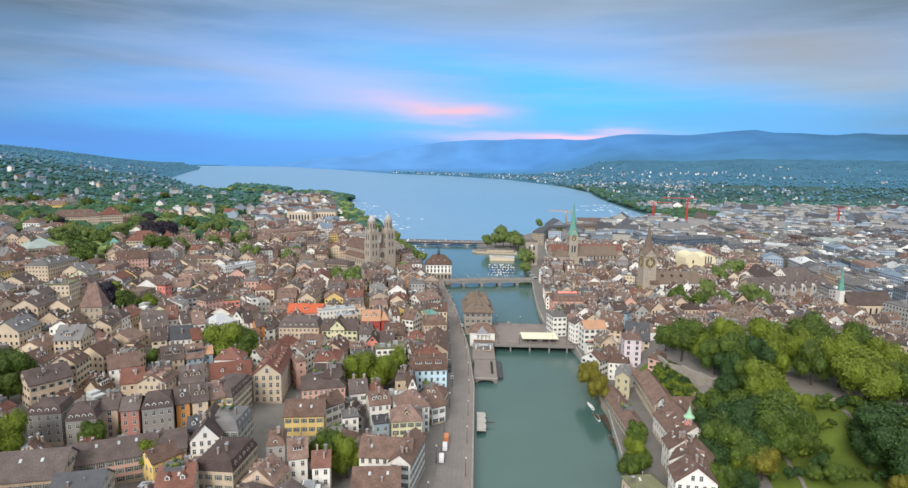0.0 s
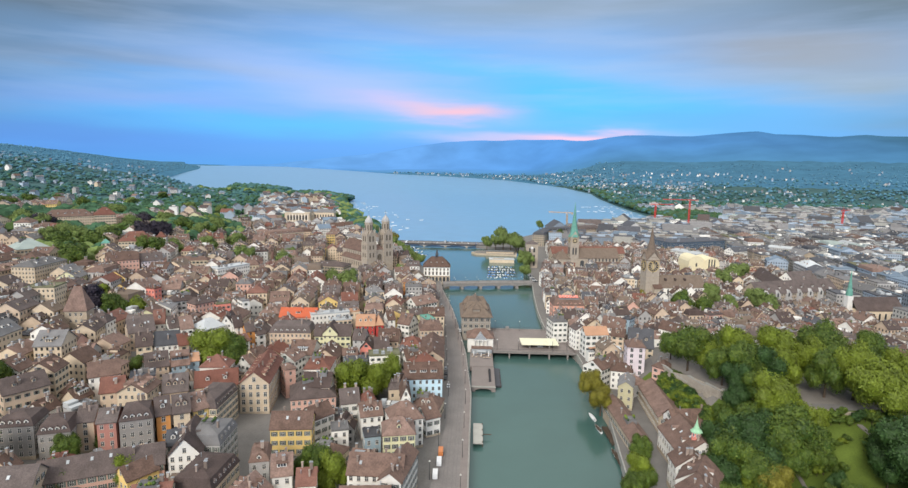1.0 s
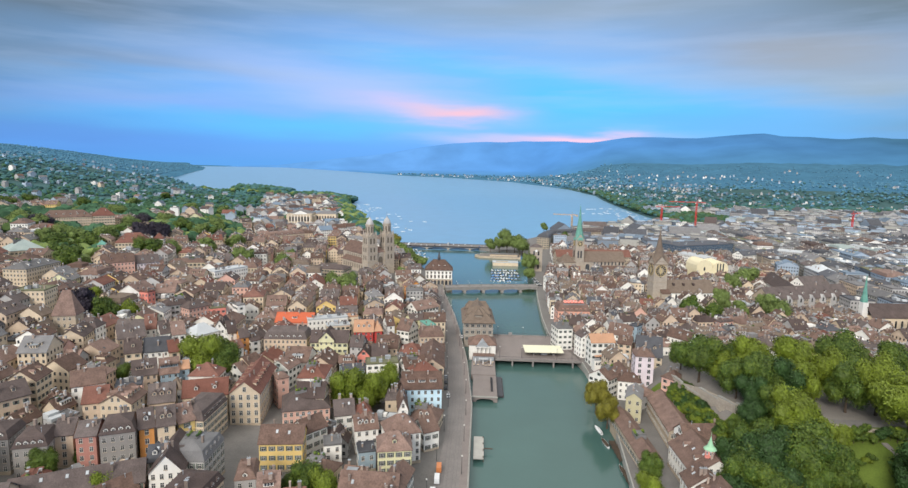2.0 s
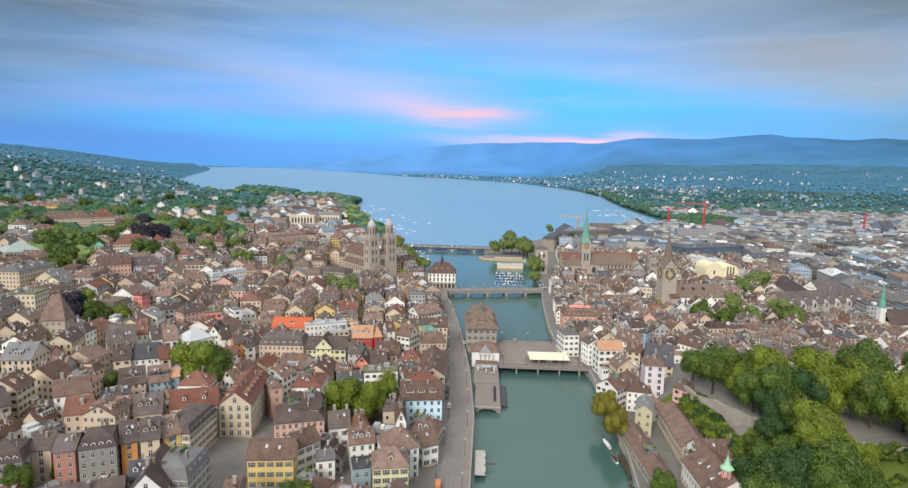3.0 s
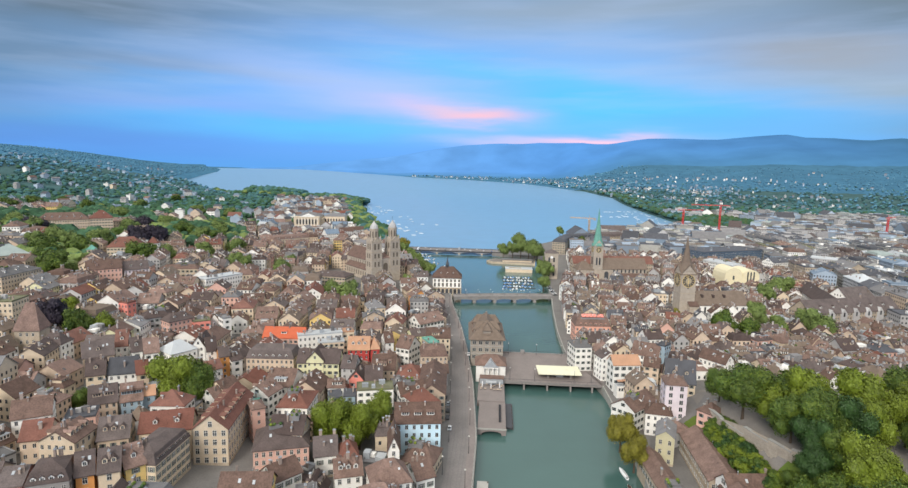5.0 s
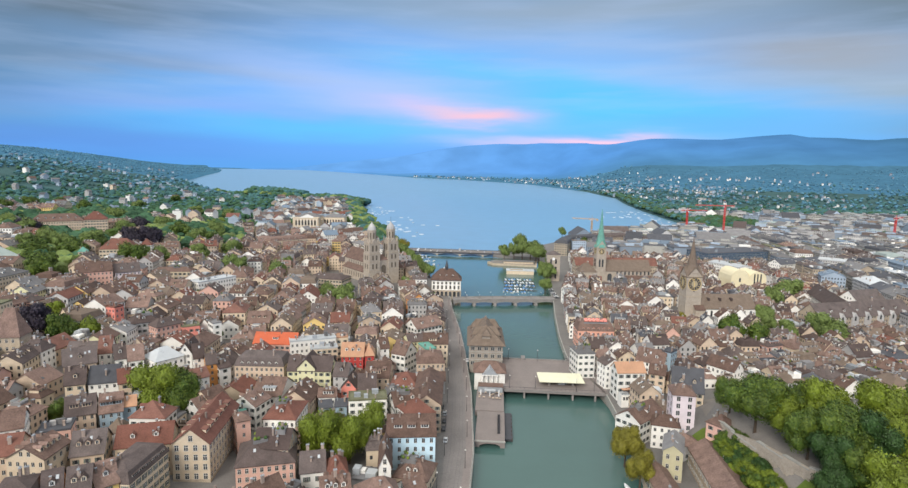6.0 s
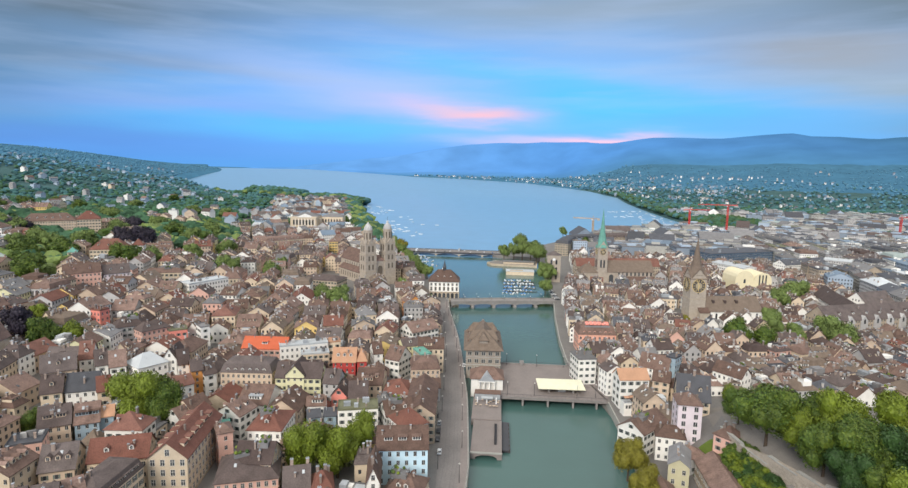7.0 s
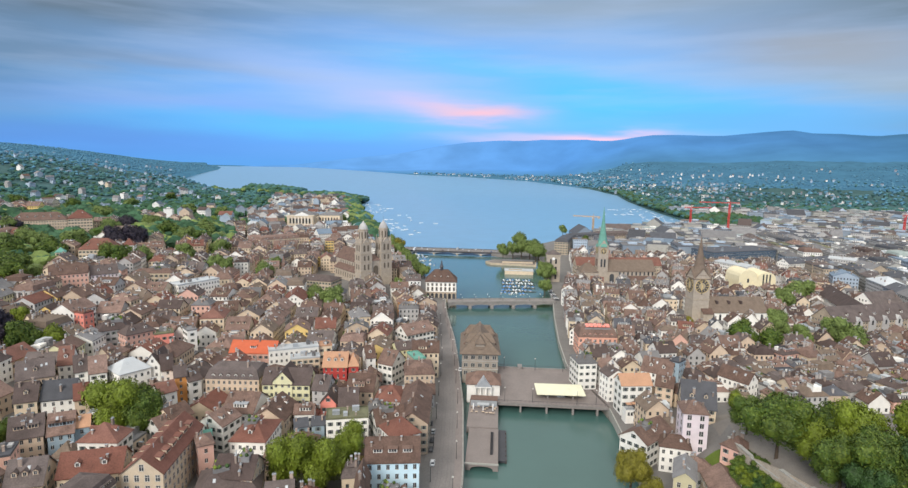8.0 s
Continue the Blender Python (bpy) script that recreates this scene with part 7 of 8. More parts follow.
def roof_turret(x, y, z):
    top = thing("roof_turret", pose(x, y, z, 0, 0, 12), "small red turret with a green copper spire on a roof ridge", "turret")
    p = Mesh()
    p.ring([(1.75, -3.0), (1.75, 2.6)], 8, WALLS["coral"])
    part("drum", p, top)
    for k in range(8):
        w = Mesh()
        w.box(-0.34, 0.34, -0.04, 0.05, 0.7, 2.2, WHITE)
        w.box(-0.22, 0.22, -0.06, -0.03, 0.85, 2.05, GLASS)
        part("window", w, top, m=Matrix.Rotation(radians(22.5 + 45 * k), 4, "Z") @ pose(0, -1.64, 0))
    p = Mesh()
    p.ring([(2.4, 2.5), (2.3, 2.8), (1.3, 3.7), (0.75, 5.0), (0.3, 6.6), (0.06, 7.8), (0.05, 9.2)], 8, ROOFS["copper_new"])
    part("spire", p, top, "pale green copper spire")


roof_turret(81.6, 226, 19.0)


# ---- garden paths on the lower lawn ----
def garden_path(points, width):
    me = Mesh()
    v, f = [], []
    for i, (x, y) in enumerate(points):
        z = ground_z(x, y) + 0.2
        v += [(x - width / 2, y, z), (x + width / 2, y, z), (x + width / 2, y, z - 0.5), (x - width / 2, y, z - 0.5)]
    for i in range(len(points) - 1):
        for q in range(4):
            f.append((4 * i + q, 4 * i + (q + 1) % 4, 4 * i + 4 + (q + 1) % 4, 4 * i + 4 + q))
    me.add(v, f, GRAVEL)
    tagged(me.made("garden_path"), "narrow pale gravel path across the garden lawn", "path", kind="structure")


garden_path([(110.5, 190), (112.5, 197), (113, 204), (115, 212), (116.6, 219)], 1.5)
garden_path([(163, 206), (157, 214), (151, 222), (146.5, 229)], 2.0)


def wall_gables(x, y, z, rot, run, count):
    """A row of small pointed wall gables standing on the eaves of a long roof."""
    top = thing("gabled_eaves", pose(x, y, z, 0, 0, rot), "row of pale pointed gables along a dark roof", "gable row")
    for k in range(count):
        g = Mesh()
        v = [(sx, sy, sz) for sy in (-0.6, 3.5) for sx, sz in ((-3.3, -8), (3.3, -8), (3.3, -1.4), (0, 2.6), (-3.3, -1.4))]
        g.add(v, [(4, 3, 2, 1, 0), (5, 6, 7, 8, 9)] + [(i, (i + 1) % 5, 5 + (i + 1) % 5, 5 + i) for i in range(5)], WALLS["grey"])
        arch_face(g, 0, -3.4, 1.6, 3.4, -0.64, GLASS)
        part("gable", g, top, m=pose((k - (count - 1) / 2) * run / count, 0, 0))


wall_gables(283.9, 521.3, ground_z(281, 531) + 13.0, 19, 86, 7)


# ---- small things on roofs and along the west bank ----
def awning_terrace(x, y, z, rot, n):
    top = thing("roof_awning", pose(x, y, z, 0, 0, rot), "row of red awnings on a hotel roof terrace", "awning")
    for k in range(n):
        p = Mesh()
        u = (k - (n - 1) / 2) * 2.6
        p.add([(u - 1.1, -1.6, 0.9), (u + 1.1, -1.6, 0.9), (u + 1.1, 1.2, 2.2), (u - 1.1, 1.2, 2.2), (u - 1.1, -1.6, 0.6), (u + 1.1, -1.6, 0.6)], [(0, 1, 2, 3), (4, 5, 1, 0)], WALLS["coral"])
        p.box(u - 1.1, u + 1.1, 1.2, 1.3, -1.0, 2.2, WALLS["white"])
        part("awning", p, top)
    d = Mesh()
    d.box(-n * 1.35, n * 1.35, -2.2, 1.8, -2.5, 0.05, ROOFS["grey"])
    part("deck", d, top)


def parasol_terrace(x, y, z, rot, n):
    """A roof terrace with square canvas parasols on poles."""
    top = thing("roof_terrace", pose(x, y, z, 0, 0, rot), "pale roof terrace with orange canvas parasols", "terrace")
    d = Mesh()
    d.box(-n * 1.5 - 0.5, n * 1.5 + 0.5, -3.0, 2.0, -8.0, 0.0, WALLS["white"])
    d.box(-n * 1.5 - 0.3, n * 1.5 + 0.3, -2.8, 1.8, 0.0, 0.05, ROOFS["light"])
    part("deck", d, top)
    for k in range(2 * n):
        w = Mesh()
        w.box(-0.5, 0.5, -0.05, 0.03, -2.6, -1.0, GLASS)
        w.box(-0.62, 0.62, -0.08, 0.03, -2.75, -2.6, FRAME)
        part("window", w, top, m=pose((k - n + 0.5) * 1.45, -3.0, 0))
    for y0 in (-2.9, 1.9):
        g = Mesh()
        g.box(-n * 1.5 - 0.4, n * 1.5 + 0.4, y0 - 0.04, y0 + 0.04, 0.9, 1.0, IRON)
        for k in range(2 * n + 1):
            g.box((k - n) * 1.5 - 0.03, (k - n) * 1.5 + 0.03, y0 - 0.03, y0 + 0.03, 0, 0.9, IRON)
        part("railing", g, top)
    for k in range(n):
        p = Mesh()
        p.ring([(0.05, 0), (0.04, 2.5)], 6, METAL)
        part("pole", p, top, m=pose((k - (n - 1) / 2) * 2.9, -0.5 + 0.5 * (k % 2), 0))
        c = Mesh()
        c.ring([(1.85, 2.15), (1.85, 2.28), (0.1, 2.85)], 4, ROOFS["peach"])
        part("canopy", c, top, m=pose((k - (n - 1) / 2) * 2.9, -0.5 + 0.5 * (k % 2), 0, 0, 0, 45))


def bank_stage(x, y, length, rot):
    top = thing("landing_stage", pose(x, y, 0, 0, 0, rot), "dark timber landing stage along the river bank", "landing")
    d = Mesh()
    d.box(-1.4, 1.4, -length / 2, length / 2, 0.9, 1.15, BARK)
    part("deck", d, top)
    for k in range(int(length / 4) + 1):
        for s in (-1.2, 1.2):
            p = Mesh()
            p.ring([(0.14, -3), (0.12, 2.2)], 6, BARK)
            part("post", p, top, m=pose(s, -length / 2 + 0.4 + k * 4, 0))


bank_stage(56.6, 262, 18, 3)
bank_stage(56.0, 240, 12, 3)
bank_stage(54.8, 222, 8, 2)
parasol_terrace(70.0, 357.5, 10.5, 9, 4)
awning_terrace(66.8, 454.0, ground_z(66, 458) + 17.2, 4, 6)


# ---- houses that stand out ----
# ash walls in this row are darkened in colour, imitating lens falloff
house(-179.1, 207.5, 12.3, 12.0, 14, 13, 4, "ash", "dark", "mansard", 0, dormers=4, shutters=False)
house(-165.1, 207.9, 10.6, 12.0, 19, 12, 5, "ash", "dark", "mansard", 0, dormers=4, shutters=False)
house(-159.6, 217.0, 5.9, 12.0, 19, 13, 4, "beige", "dark", "gable", 0, dormers=0, ends=False, wide=1.15)
house(-150.7, 216.5, 6.6, 12.0, 18, 14, 3.5, "rose", "dark", "gable", 0, dormers=0, ends=False)
house(-140.9, 218.6, 11.5, 12.0, 24, 15, 5, "ash", "dark", "mansard", 0, dormers=5, shutters=False)
house(-134.7, 225.0, 5.0, 12.0, 33, 15, 5.5, "orange", "dark", "gable", 0, dormers=3, ends=False, wide=1.15)
house(-128.6, 228.6, 6.1, 12.0, 29, 15, 5.5, "cream", "dark", "gable", 0, dormers=3, ends=False, wide=1.15)
house(-125.3, 233.9, 6.1, 12.0, 47, 14, 5.5, "yellow", "brown", "gable", 0, dormers=1)
house(-121.6, 243.2, 21.7, 12.0, 90, 13, 5, "cream", "dark", "mansard", 0, dormers=5, flat_dormers=True)
house(-111.7, 274.5, 34.0, 13.2, 98, 15, 5.5, "cream", "red", "gable", 0, dormers=6, flat_dormers=True, shutters=False, sky=0, wide=1.25)
house(-129.5, 263.7, 18.5, 13.0, 21, 12.5, 5.5, "cream", "red", "gable", 1, dormers=2, sky=0)
house(-101.6, 282.0, 5.2, 9.0, 36, 15, 2, "pink", "brown", "hip", 1, dormers=0, chimneys=1)
house(-168.3, 246.0, 9.0, 12.0, 23, 12, 5, "beige", "red", "gable", 1, dormers=0, chimneys=1)
house(-179.9, 257.2, 12.5, 13.0, 33, 14, 5, "white", "brown", "gable", 1, dormers=0)
house(-166.3, 264.9, 10.7, 10.0, 28, 11, 0.4, "pink", "slate", "flat", 1)
house(-203.7, 237.1, 16.8, 14.0, 55, 12, 5, "beige", "dark", "gable", 1, dormers=2)
house(-160.5, 172.7, 25.8, 17.0, 14, 9, 6.5, "beige", "dark", "gable", 0, dormers=0, sky=3)
house(-139.8, 168.9, 15.0, 14.0, 16, 7.5, 5, "grey", "slate", "gable", 0, dormers=0, chimneys=1)
house(-136.0, 189.9, 37.8, 13.0, 26, 10, 5, "pink", "dark", "gable", 0, dormers=0, sky=5, chimneys=2)
house(-108.4, 172.2, 11.3, 14.0, 14, 11, 5, "cream", "red", "gable", 0, dormers=2)
house(-123.9, 188.9, 10.6, 9.0, 56, 9.5, 3.5, "yellow", "brown", "gable", 0, dormers=0)
house(-112.8, 204.9, 20.0, 10.8, 105, 13, 6, "white", "dark", "gable", 0, dormers=1)
house(-117.8, 206.1, 7.3, 9.0, 19, 13, 4, "white", "slate", "gable", 0, dormers=2)
house(-97.9, 185.8, 19.2, 14.0, 87, 12, 5, "cream", "dark", "mansard", 0, dormers=5)
house(-108.6, 210.9, 16.8, 15.0, 92, 13, 5, "grey", "grey", "mansard", 0, dormers=4)
house(-85.7, 203.1, 6.8, 11.0, 15, 11, 3.5, "grey", "brown", "mansard", 0, dormers=1)
house(-74.6, 194.5, 6.7, 12.0, 17, 12, 5, "white", "brown", "gable", 0, dormers=1, flat_dormers=True)
house(-63.9, 188.3, 6.2, 8.0, 11, 12, 4, "white", "red", "gable", 0, dormers=0)
house(-42.2, 180.1, 16.0, 16.0, 5, 11, 5, "white", "brown", "gable", 0, sky=6, dormers=0)
house(-41.3, 198.0, 19.2, 12.0, -1, 13, 5, "white", "brown", "gable", 0, dormers=0, sky=1)
house(-33.6, 198.1, 21.9, 8.0, 81, 14, 3, "white", "brown", "gable", 0, dormers=0)
house(-37.9, 228.1, 12.7, 12.0, 11, 13, 5, "lemon", "brown", "hip", 0, dormers=1, shutters=True)
house(-49.7, 232.2, 6.6, 8.0, 18, 8, 0.4, "teal", "slate", "flat", 0)
house(-81.5, 228.3, 16.3, 11.0, 7, 12, 5, "yellow", "brown", "gable", 0, dormers=0, shutters=True)
house(-74.5, 239.1, 10.2, 10.0, 51, 12, 4, "white", "brown", "gable", 0, dormers=0)
house(-63.1, 231.5, 6.8, 8.0, 17, 10, 0.4, "white", "grey", "flat", 0)
house(-53.2, 247.1, 9.4, 11.0, 20, 11, 4, "white", "brown", "gable", 0, dormers=4)
house(-37.3, 241.9, 13.4, 13.0, 22, 13, 6, "white", "brown", "hip", 0, dormers=2)
house(-40.0, 267.3, 16.0, 4.3, 100, 13, 5, "white", "brown", "gable", 0, dormers=0)
house(-27.9, 253.6, 7.0, 11.0, 32, 9, 4, "white", "brown", "gable", 0, dormers=0)
house(-84.1, 265.5, 20.3, 18.0, 18, 10, 6, "pink", "dark", "hip", 0, dormers=0, sky=2)
house(-81.8, 267.8, 12.6, 12.0, 4, 14, 5, "beige", "dark", "gable", 0, dormers=0)
house(-66.4, 264.1, 8.5, 14.0, 18, 9, 4.5, "white", "dark", "gable", 0, dormers=0)
house(-56.8, 262.0, 6.9, 12.0, 20, 9, 5, "white", "red", "hip", 0, dormers=0)
house(-33.4, 287.6, 18.8, 14.0, 9, 14.5, 6, "blue", "brown", "gable", 1, dormers=3, flat_dormers=True, shutters=False, sky=0, wide=1.15, terrace=False)
house(-34.3, 306.6, 11.6, 13.0, 36, 14, 5, "white", "red", "hip", 1, dormers=0)
house(-41.4, 319.3, 12.4, 12.0, 26, 12.5, 4.5, "white", "brown", "gable", 1, dormers=2)
house(-31.8, 332.1, 36.2, 13.0, 94, 13.5, 4.5, "beige", "brown", "gable", 1, dormers=0)
house(-36.4, 376.0, 15.1, 14.0, 11, 13, 5, "beige", "brown", "mansard", 1, dormers=0)
house(-39.3, 385.7, 6.1, 12.0, 29, 17, 0.3, "stone", "copper", "flat", 1)
house(-47.9, 413.9, 16.6, 12.0, 26, 13, 3, "lemon", "dark", "gable", 1, dormers=2)
house(-49.3, 446.2, 20.8, 14.0, 44, 13, 5, "white", "brown", "gable", 1, dormers=2)
house(-79.7, 375.8, 12.0, 11.0, 7, 13, 6, "red", "peach", "gable", 1, dormers=3, shutters=False)
house(-71.9, 379.8, 5.0, 15.0, 15, 13, 5, "red", "peach", "hip", 1, dormers=0)
house(-94.7, 396.5, 11.3, 8.0, 25, 15, 0.4, "cream", "peach", "flat", 1)
house(-107.4, 388.5, 26.1, 8.0, 25, 15, 0.4, "white", "light", "flat", 1)
house(-98.2, 380.6, 14.9, 7.0, 21, 13, 0.4, "cream", "light", "flat", 1)
house(-128.4, 388.3, 24.4, 12.0, 3, 12, 5, "pink", "orange", "gable", 1, dormers=1, flat_dormers=True)
house(-93.9, 346.7, 21.7, 13.0, 5, 14, 5.5, "lemon", "dark", "gable", 1, dormers=0, shutters=True)
house(-95.4, 346.8, 14.2, 8.9, 95, 15.5, 4.6, "lemon", "dark", "gable", 1, dormers=0, chimneys=0)
house(-120.6, 349.5, 25.1, 14.0, 4, 13, 6, "beige", "dark", "mansard", 1, dormers=6)
house(-146.0, 343.1, 5.0, 10.0, 35, 13, 4, "orange", "dark", "gable", 1, dormers=0)
house(-141.0, 344.3, 5.8, 9.0, 50, 11, 3, "white", "dark", "gable", 1, dormers=0)
house(-156.2, 349.2, 5.0, 11.0, 37, 13, 6, "white", "dark", "gable", 1, dormers=0)
house(-162.7, 353.3, 13.0, 6.7, 99, 14, 5, "white", "dark", "gable", 1, dormers=0)
house(-186.9, 397.6, 9.8, 9.0, 35, 12, 0.4, "coral", "moss", "flat", 1)
house(-172.7, 400.2, 5.2, 9.0, 45, 15, 0.4, "white", "grey", "flat", 1)
house(-66.7, 393.7, 5.0, 12.0, 24, 13, 5, "white", "brown", "gable", 1, dormers=1)
house(-53.3, 389.8, 9.0, 13.0, -23, 12, 6, "white", "brown", "gable", 1, dormers=0)
house(-77.1, 345.5, 7.2, 12.0, -1, 13, 5, "grey", "dark", "gable", 1, dormers=1)
house(-72.1, 340.8, 13.0, 7.1, 94, 9.5, 4, "coral", "dark", "gable", 1, dormers=0, chimneys=1)
house(-63.2, 338.5, 8.4, 13.0, 12, 10, 6, "white", "dark", "gable", 1, dormers=0)
house(-58.0, 316.6, 17.0, 10.0, 14, 13.6, 0.4, "white", "moss", "flat", 1)
house(-76.5, 312.2, 5.1, 8.0, 25, 10, 2, "teal", "slate", "gable", 1, dormers=0)
house(-69.8, 315.4, 5.0, 8.0, 12, 10, 2, "teal", "slate", "gable", 1, dormers=0)
house(-171.4, 343.7, 14.0, 14.0, 56, 12, 5, "white", "light", "hip", 1, dormers=0, chimneys=0)
house(-201.7, 343.4, 5.8, 13.0, 27, 12, 7, "white", "red", "gable", 1, dormers=1)
house(-190.9, 337.5, 5.0, 12.0, 39, 12, 6, "white", "dark", "gable", 1, dormers=1)
house(-183.7, 339.3, 6.7, 14.0, 36, 12, 6, "white", "brown", "gable", 1, dormers=0, sky=3)
house(-205.4, 328.5, 13.7, 17.0, 38, 11, 6, "beige", "dark", "gable", 1, dormers=1, sky=5)
house(-180.0, 312.3, 12.0, 13.0, 23, 11, 6, "white", "slate", "gable", 1, dormers=0)
house(-189.6, 306.0, 7.7, 12.0, 29, 11, 6, "cream", "dark", "gable", 1, dormers=1)
house(-172.2, 313.5, 5.0, 11.0, 36, 11, 5, "beige", "red", "gable", 1, dormers=0)
house(-169.6, 282.4, 10.3, 12.0, 33, 10, 6, "beige", "dark", "gable", 1, dormers=2, flat_dormers=True)
house(-160.4, 288.1, 8.2, 12.0, 30, 10, 6, "teal", "brown", "gable", 1, dormers=3, flat_dormers=True)
house(-155.1, 291.5, 5.0, 8.0, 31, 11, 3, "teal", "peach", "gable", 1, dormers=0)
house(-144.4, 254.3, 10.1, 14.0, 24, 12, 6, "beige", "dark", "gable", 1, dormers=3)
house(-198.8, 391.4, 16.0, 11.0, 57, 13, 4, "pink", "dark", "hip", 1, dormers=2)
house(-212.6, 390.6, 14.4, 12.0, 41, 13.5, 4.5, "grey", "dark", "hip", 1, dormers=3)
house(-242.0, 407.1, 6.6, 8.0, 76, 14.6, 0.4, "coral", "red", "flat", 1)
house(-231.1, 511.9, 34.3, 13.0, 61, 14.6, 0.4, "white", "light", "flat", 1)
house(-127.5, 307.0, 9.1, 11.0, 66, 11, 4, "cream", "brown", "gable", 1, dormers=0)
house(-129.8, 300.5, 6.0, 10.0, 63, 9.5, 3.5, "white", "brown", "gable", 1, dormers=0)
house(-110.0, 295.9, 6.6, 8.0, 28, 9, 2, "grey", "copper", "gable", 1, dormers=0)
house(-108.5, 307.0, 11.0, 12.0, 77, 11, 4, "white", "brown", "gable", 1, dormers=2)
house(-146.7, 331.6, 7.5, 9.0, 52, 9.5, 3.5, "white", "red", "gable", 1, dormers=0)
house(50.6, 399.5, 10.1, 14.0, 12, 15, 3, "white", "grey", "hip", 1, dormers=0, shutters=True)
house(63.4, 383.2, 9.0, 10.0, -72, 14, 3, "white", "dark", "gable", 1, dormers=0)
house(70.1, 368.4, 14.8, 10.0, 9, 15.5, 4, "white", "peach", "gable", 1, dormers=0, shutters=True, wide=1.2, terrace=False)
house(88.8, 391.7, 15.0, 12.0, -29, 13, 6, "white", "brown", "gable", 1, dormers=2)
house(86.7, 372.5, 8.0, 9.0, -21, 13, 4, "beige", "brown", "gable", 1, dormers=1)
house(97.6, 390.3, 5.0, 8.0, -40, 16, 0.4, "teal", "slate", "flat", 1)
house(93.5, 347.5, 14.0, 15.0, -12, 10, 9.5, "cream", "slate", "gable", 1, dormers=2, sky=3, base=9.5, terrace=False)
house(82.7, 321.0, 9.5, 11.0, -5, 20, 3.5, "lilac", "brown", "hip", 1, dormers=0, shutters=False, base=7, wide=1.5)
house(124.3, 380.3, 15.7, 9.0, -52, 8.5, 4.5, "white", "brown", "gable", 1, dormers=0)
house(65.6, 323.1, 20.4, 12.0, 47, 11, 4, "white", "brown", "gable", 1, dormers=1)
house(74.7, 316.0, 11.4, 10.0, -11, 10.5, 3.5, "white", "brown", "hip", 1, dormers=0)
house(93.2, 302.8, 8.0, 8.0, 40, 7, 4, "pink", "brown", "tent", 1, base=14)
house(66.5, 457.8, 24.5, 15.0, 4, 12, 7, "salmon", "brown", "mansard", 1, dormers=6, wide=1.15, terrace=False)
house(71.2, 291.5, 14.0, 7.2, 72, 12.5, 2.5, "olive", "grey", "gable", 0, dormers=0, terrace=False)
house(74.0, 212.4, 8.9, 12.0, 89, 11.5, 4.5, "white", "brown", "gable", 0, dormers=0, base=5)
house(73.7, 200.6, 13.2, 13.0, 58, 12, 5, "white", "brown", "gable", 0, dormers=1, base=5)
house(69.8, 189.1, 10.1, 14.0, 85, 11.5, 5.5, "white", "brown", "gable", 0, dormers=0, base=5)
house(54.8, 195.8, 12.1, 10.0, 13, 5, 3, "beige", "moss", "hip", 0, dormers=0)
house(280.6, 530.8, 89.8, 20.0, 19, 13, 9, "stone", "dark", "gable", 1, dormers=6)
house(279.9, 565.2, 70.3, 15.0, -102, 14, 8, "white", "dark", "gable", 1, dormers=0)
house(314.4, 580.5, 33.0, 18.0, 23, 14, 8, "white", "dark", "gable", 1, dormers=0)
house(358.2, 779.0, 73.9, 16.0, 27, 15, 5, "white", "slate", "gable", 1, dormers=4)
house(404.5, 787.5, 27.4, 16.0, -40, 18, 2, "grey", "light", "gable", 1, dormers=0)
house(297.2, 830.1, 96.8, 38.0, 23, 19.5, 0.5, "glass", "slate", "flat", 1)
house(264.9, 738.2, 43.1, 20.0, -65, 16.5, 1.5, "white", "light", "gable", 1, dormers=0)
house(-153.9, 576.4, 35.0, 20.0, -11, 14, 3.5, "stone", "dark", "hip", 1, dormers=0, base=8)
house(-152.4, 516.4, 28.5, 16.0, 104, 10.5, 5.5, "white", "red", "gable", 1, dormers=0)
house(-111.0, 464.4, 20.4, 13.0, 95, 11, 5, "white", "brown", "gable", 1, dormers=0)
house(-418.8, 512.9, 25.6, 30.0, 52, 12, 8, "beige", "pale", "hip", 1, dormers=0, chimneys=0)
house(-351.0, 439.2, 35.9, 18.0, 91, 16, 4, "cream", "grey", "hip", 1, dormers=3)
house(-295.9, 373.0, 18.5, 16.0, 10, 17.5, 0.5, "cream", "moss", "flat", 1)


# long fronts towards the lake and on the slope
house(-272, 784, 50, 16, 46, 15, 5, "cream", "brown", "mansard", 1, dormers=5, wide=1.2)
house(-211, 822, 24, 16, 18, 15, 4, "yellow", "brown", "hip", 1, dormers=2, wide=1.2)
house(-158, 788, 84, 16, -43, 16, 3, "white", "grey", "mansard", 1, dormers=0, wide=1.2)
house(-365, 592, 30, 22, 20, 15, 9, "cream", "red", "hip", 1, dormers=3)
house(-345, 604, 10, 10, 20, 19, 6, "white", "red", "tent", 1)
house(-318, 492, 24, 14, 40, 15, 6, "pink", "brown", "gable", 1, dormers=2)
house(-302, 508, 18, 14, 42, 14, 6, "lilac", "dark", "gable", 1, dormers=2)
house(-279, 537, 32, 12, 12, 12, 3, "cream", "brown", "hip", 1, dormers=0, wide=1.2)
house(-372, 552, 7, 7, 30, 16, 4, "cream", "copper", "tent", 1)
house(96, 902, 58, 18, 74, 17, 5, "stone", "slate", "mansard", 1, dormers=6, wide=1.2)
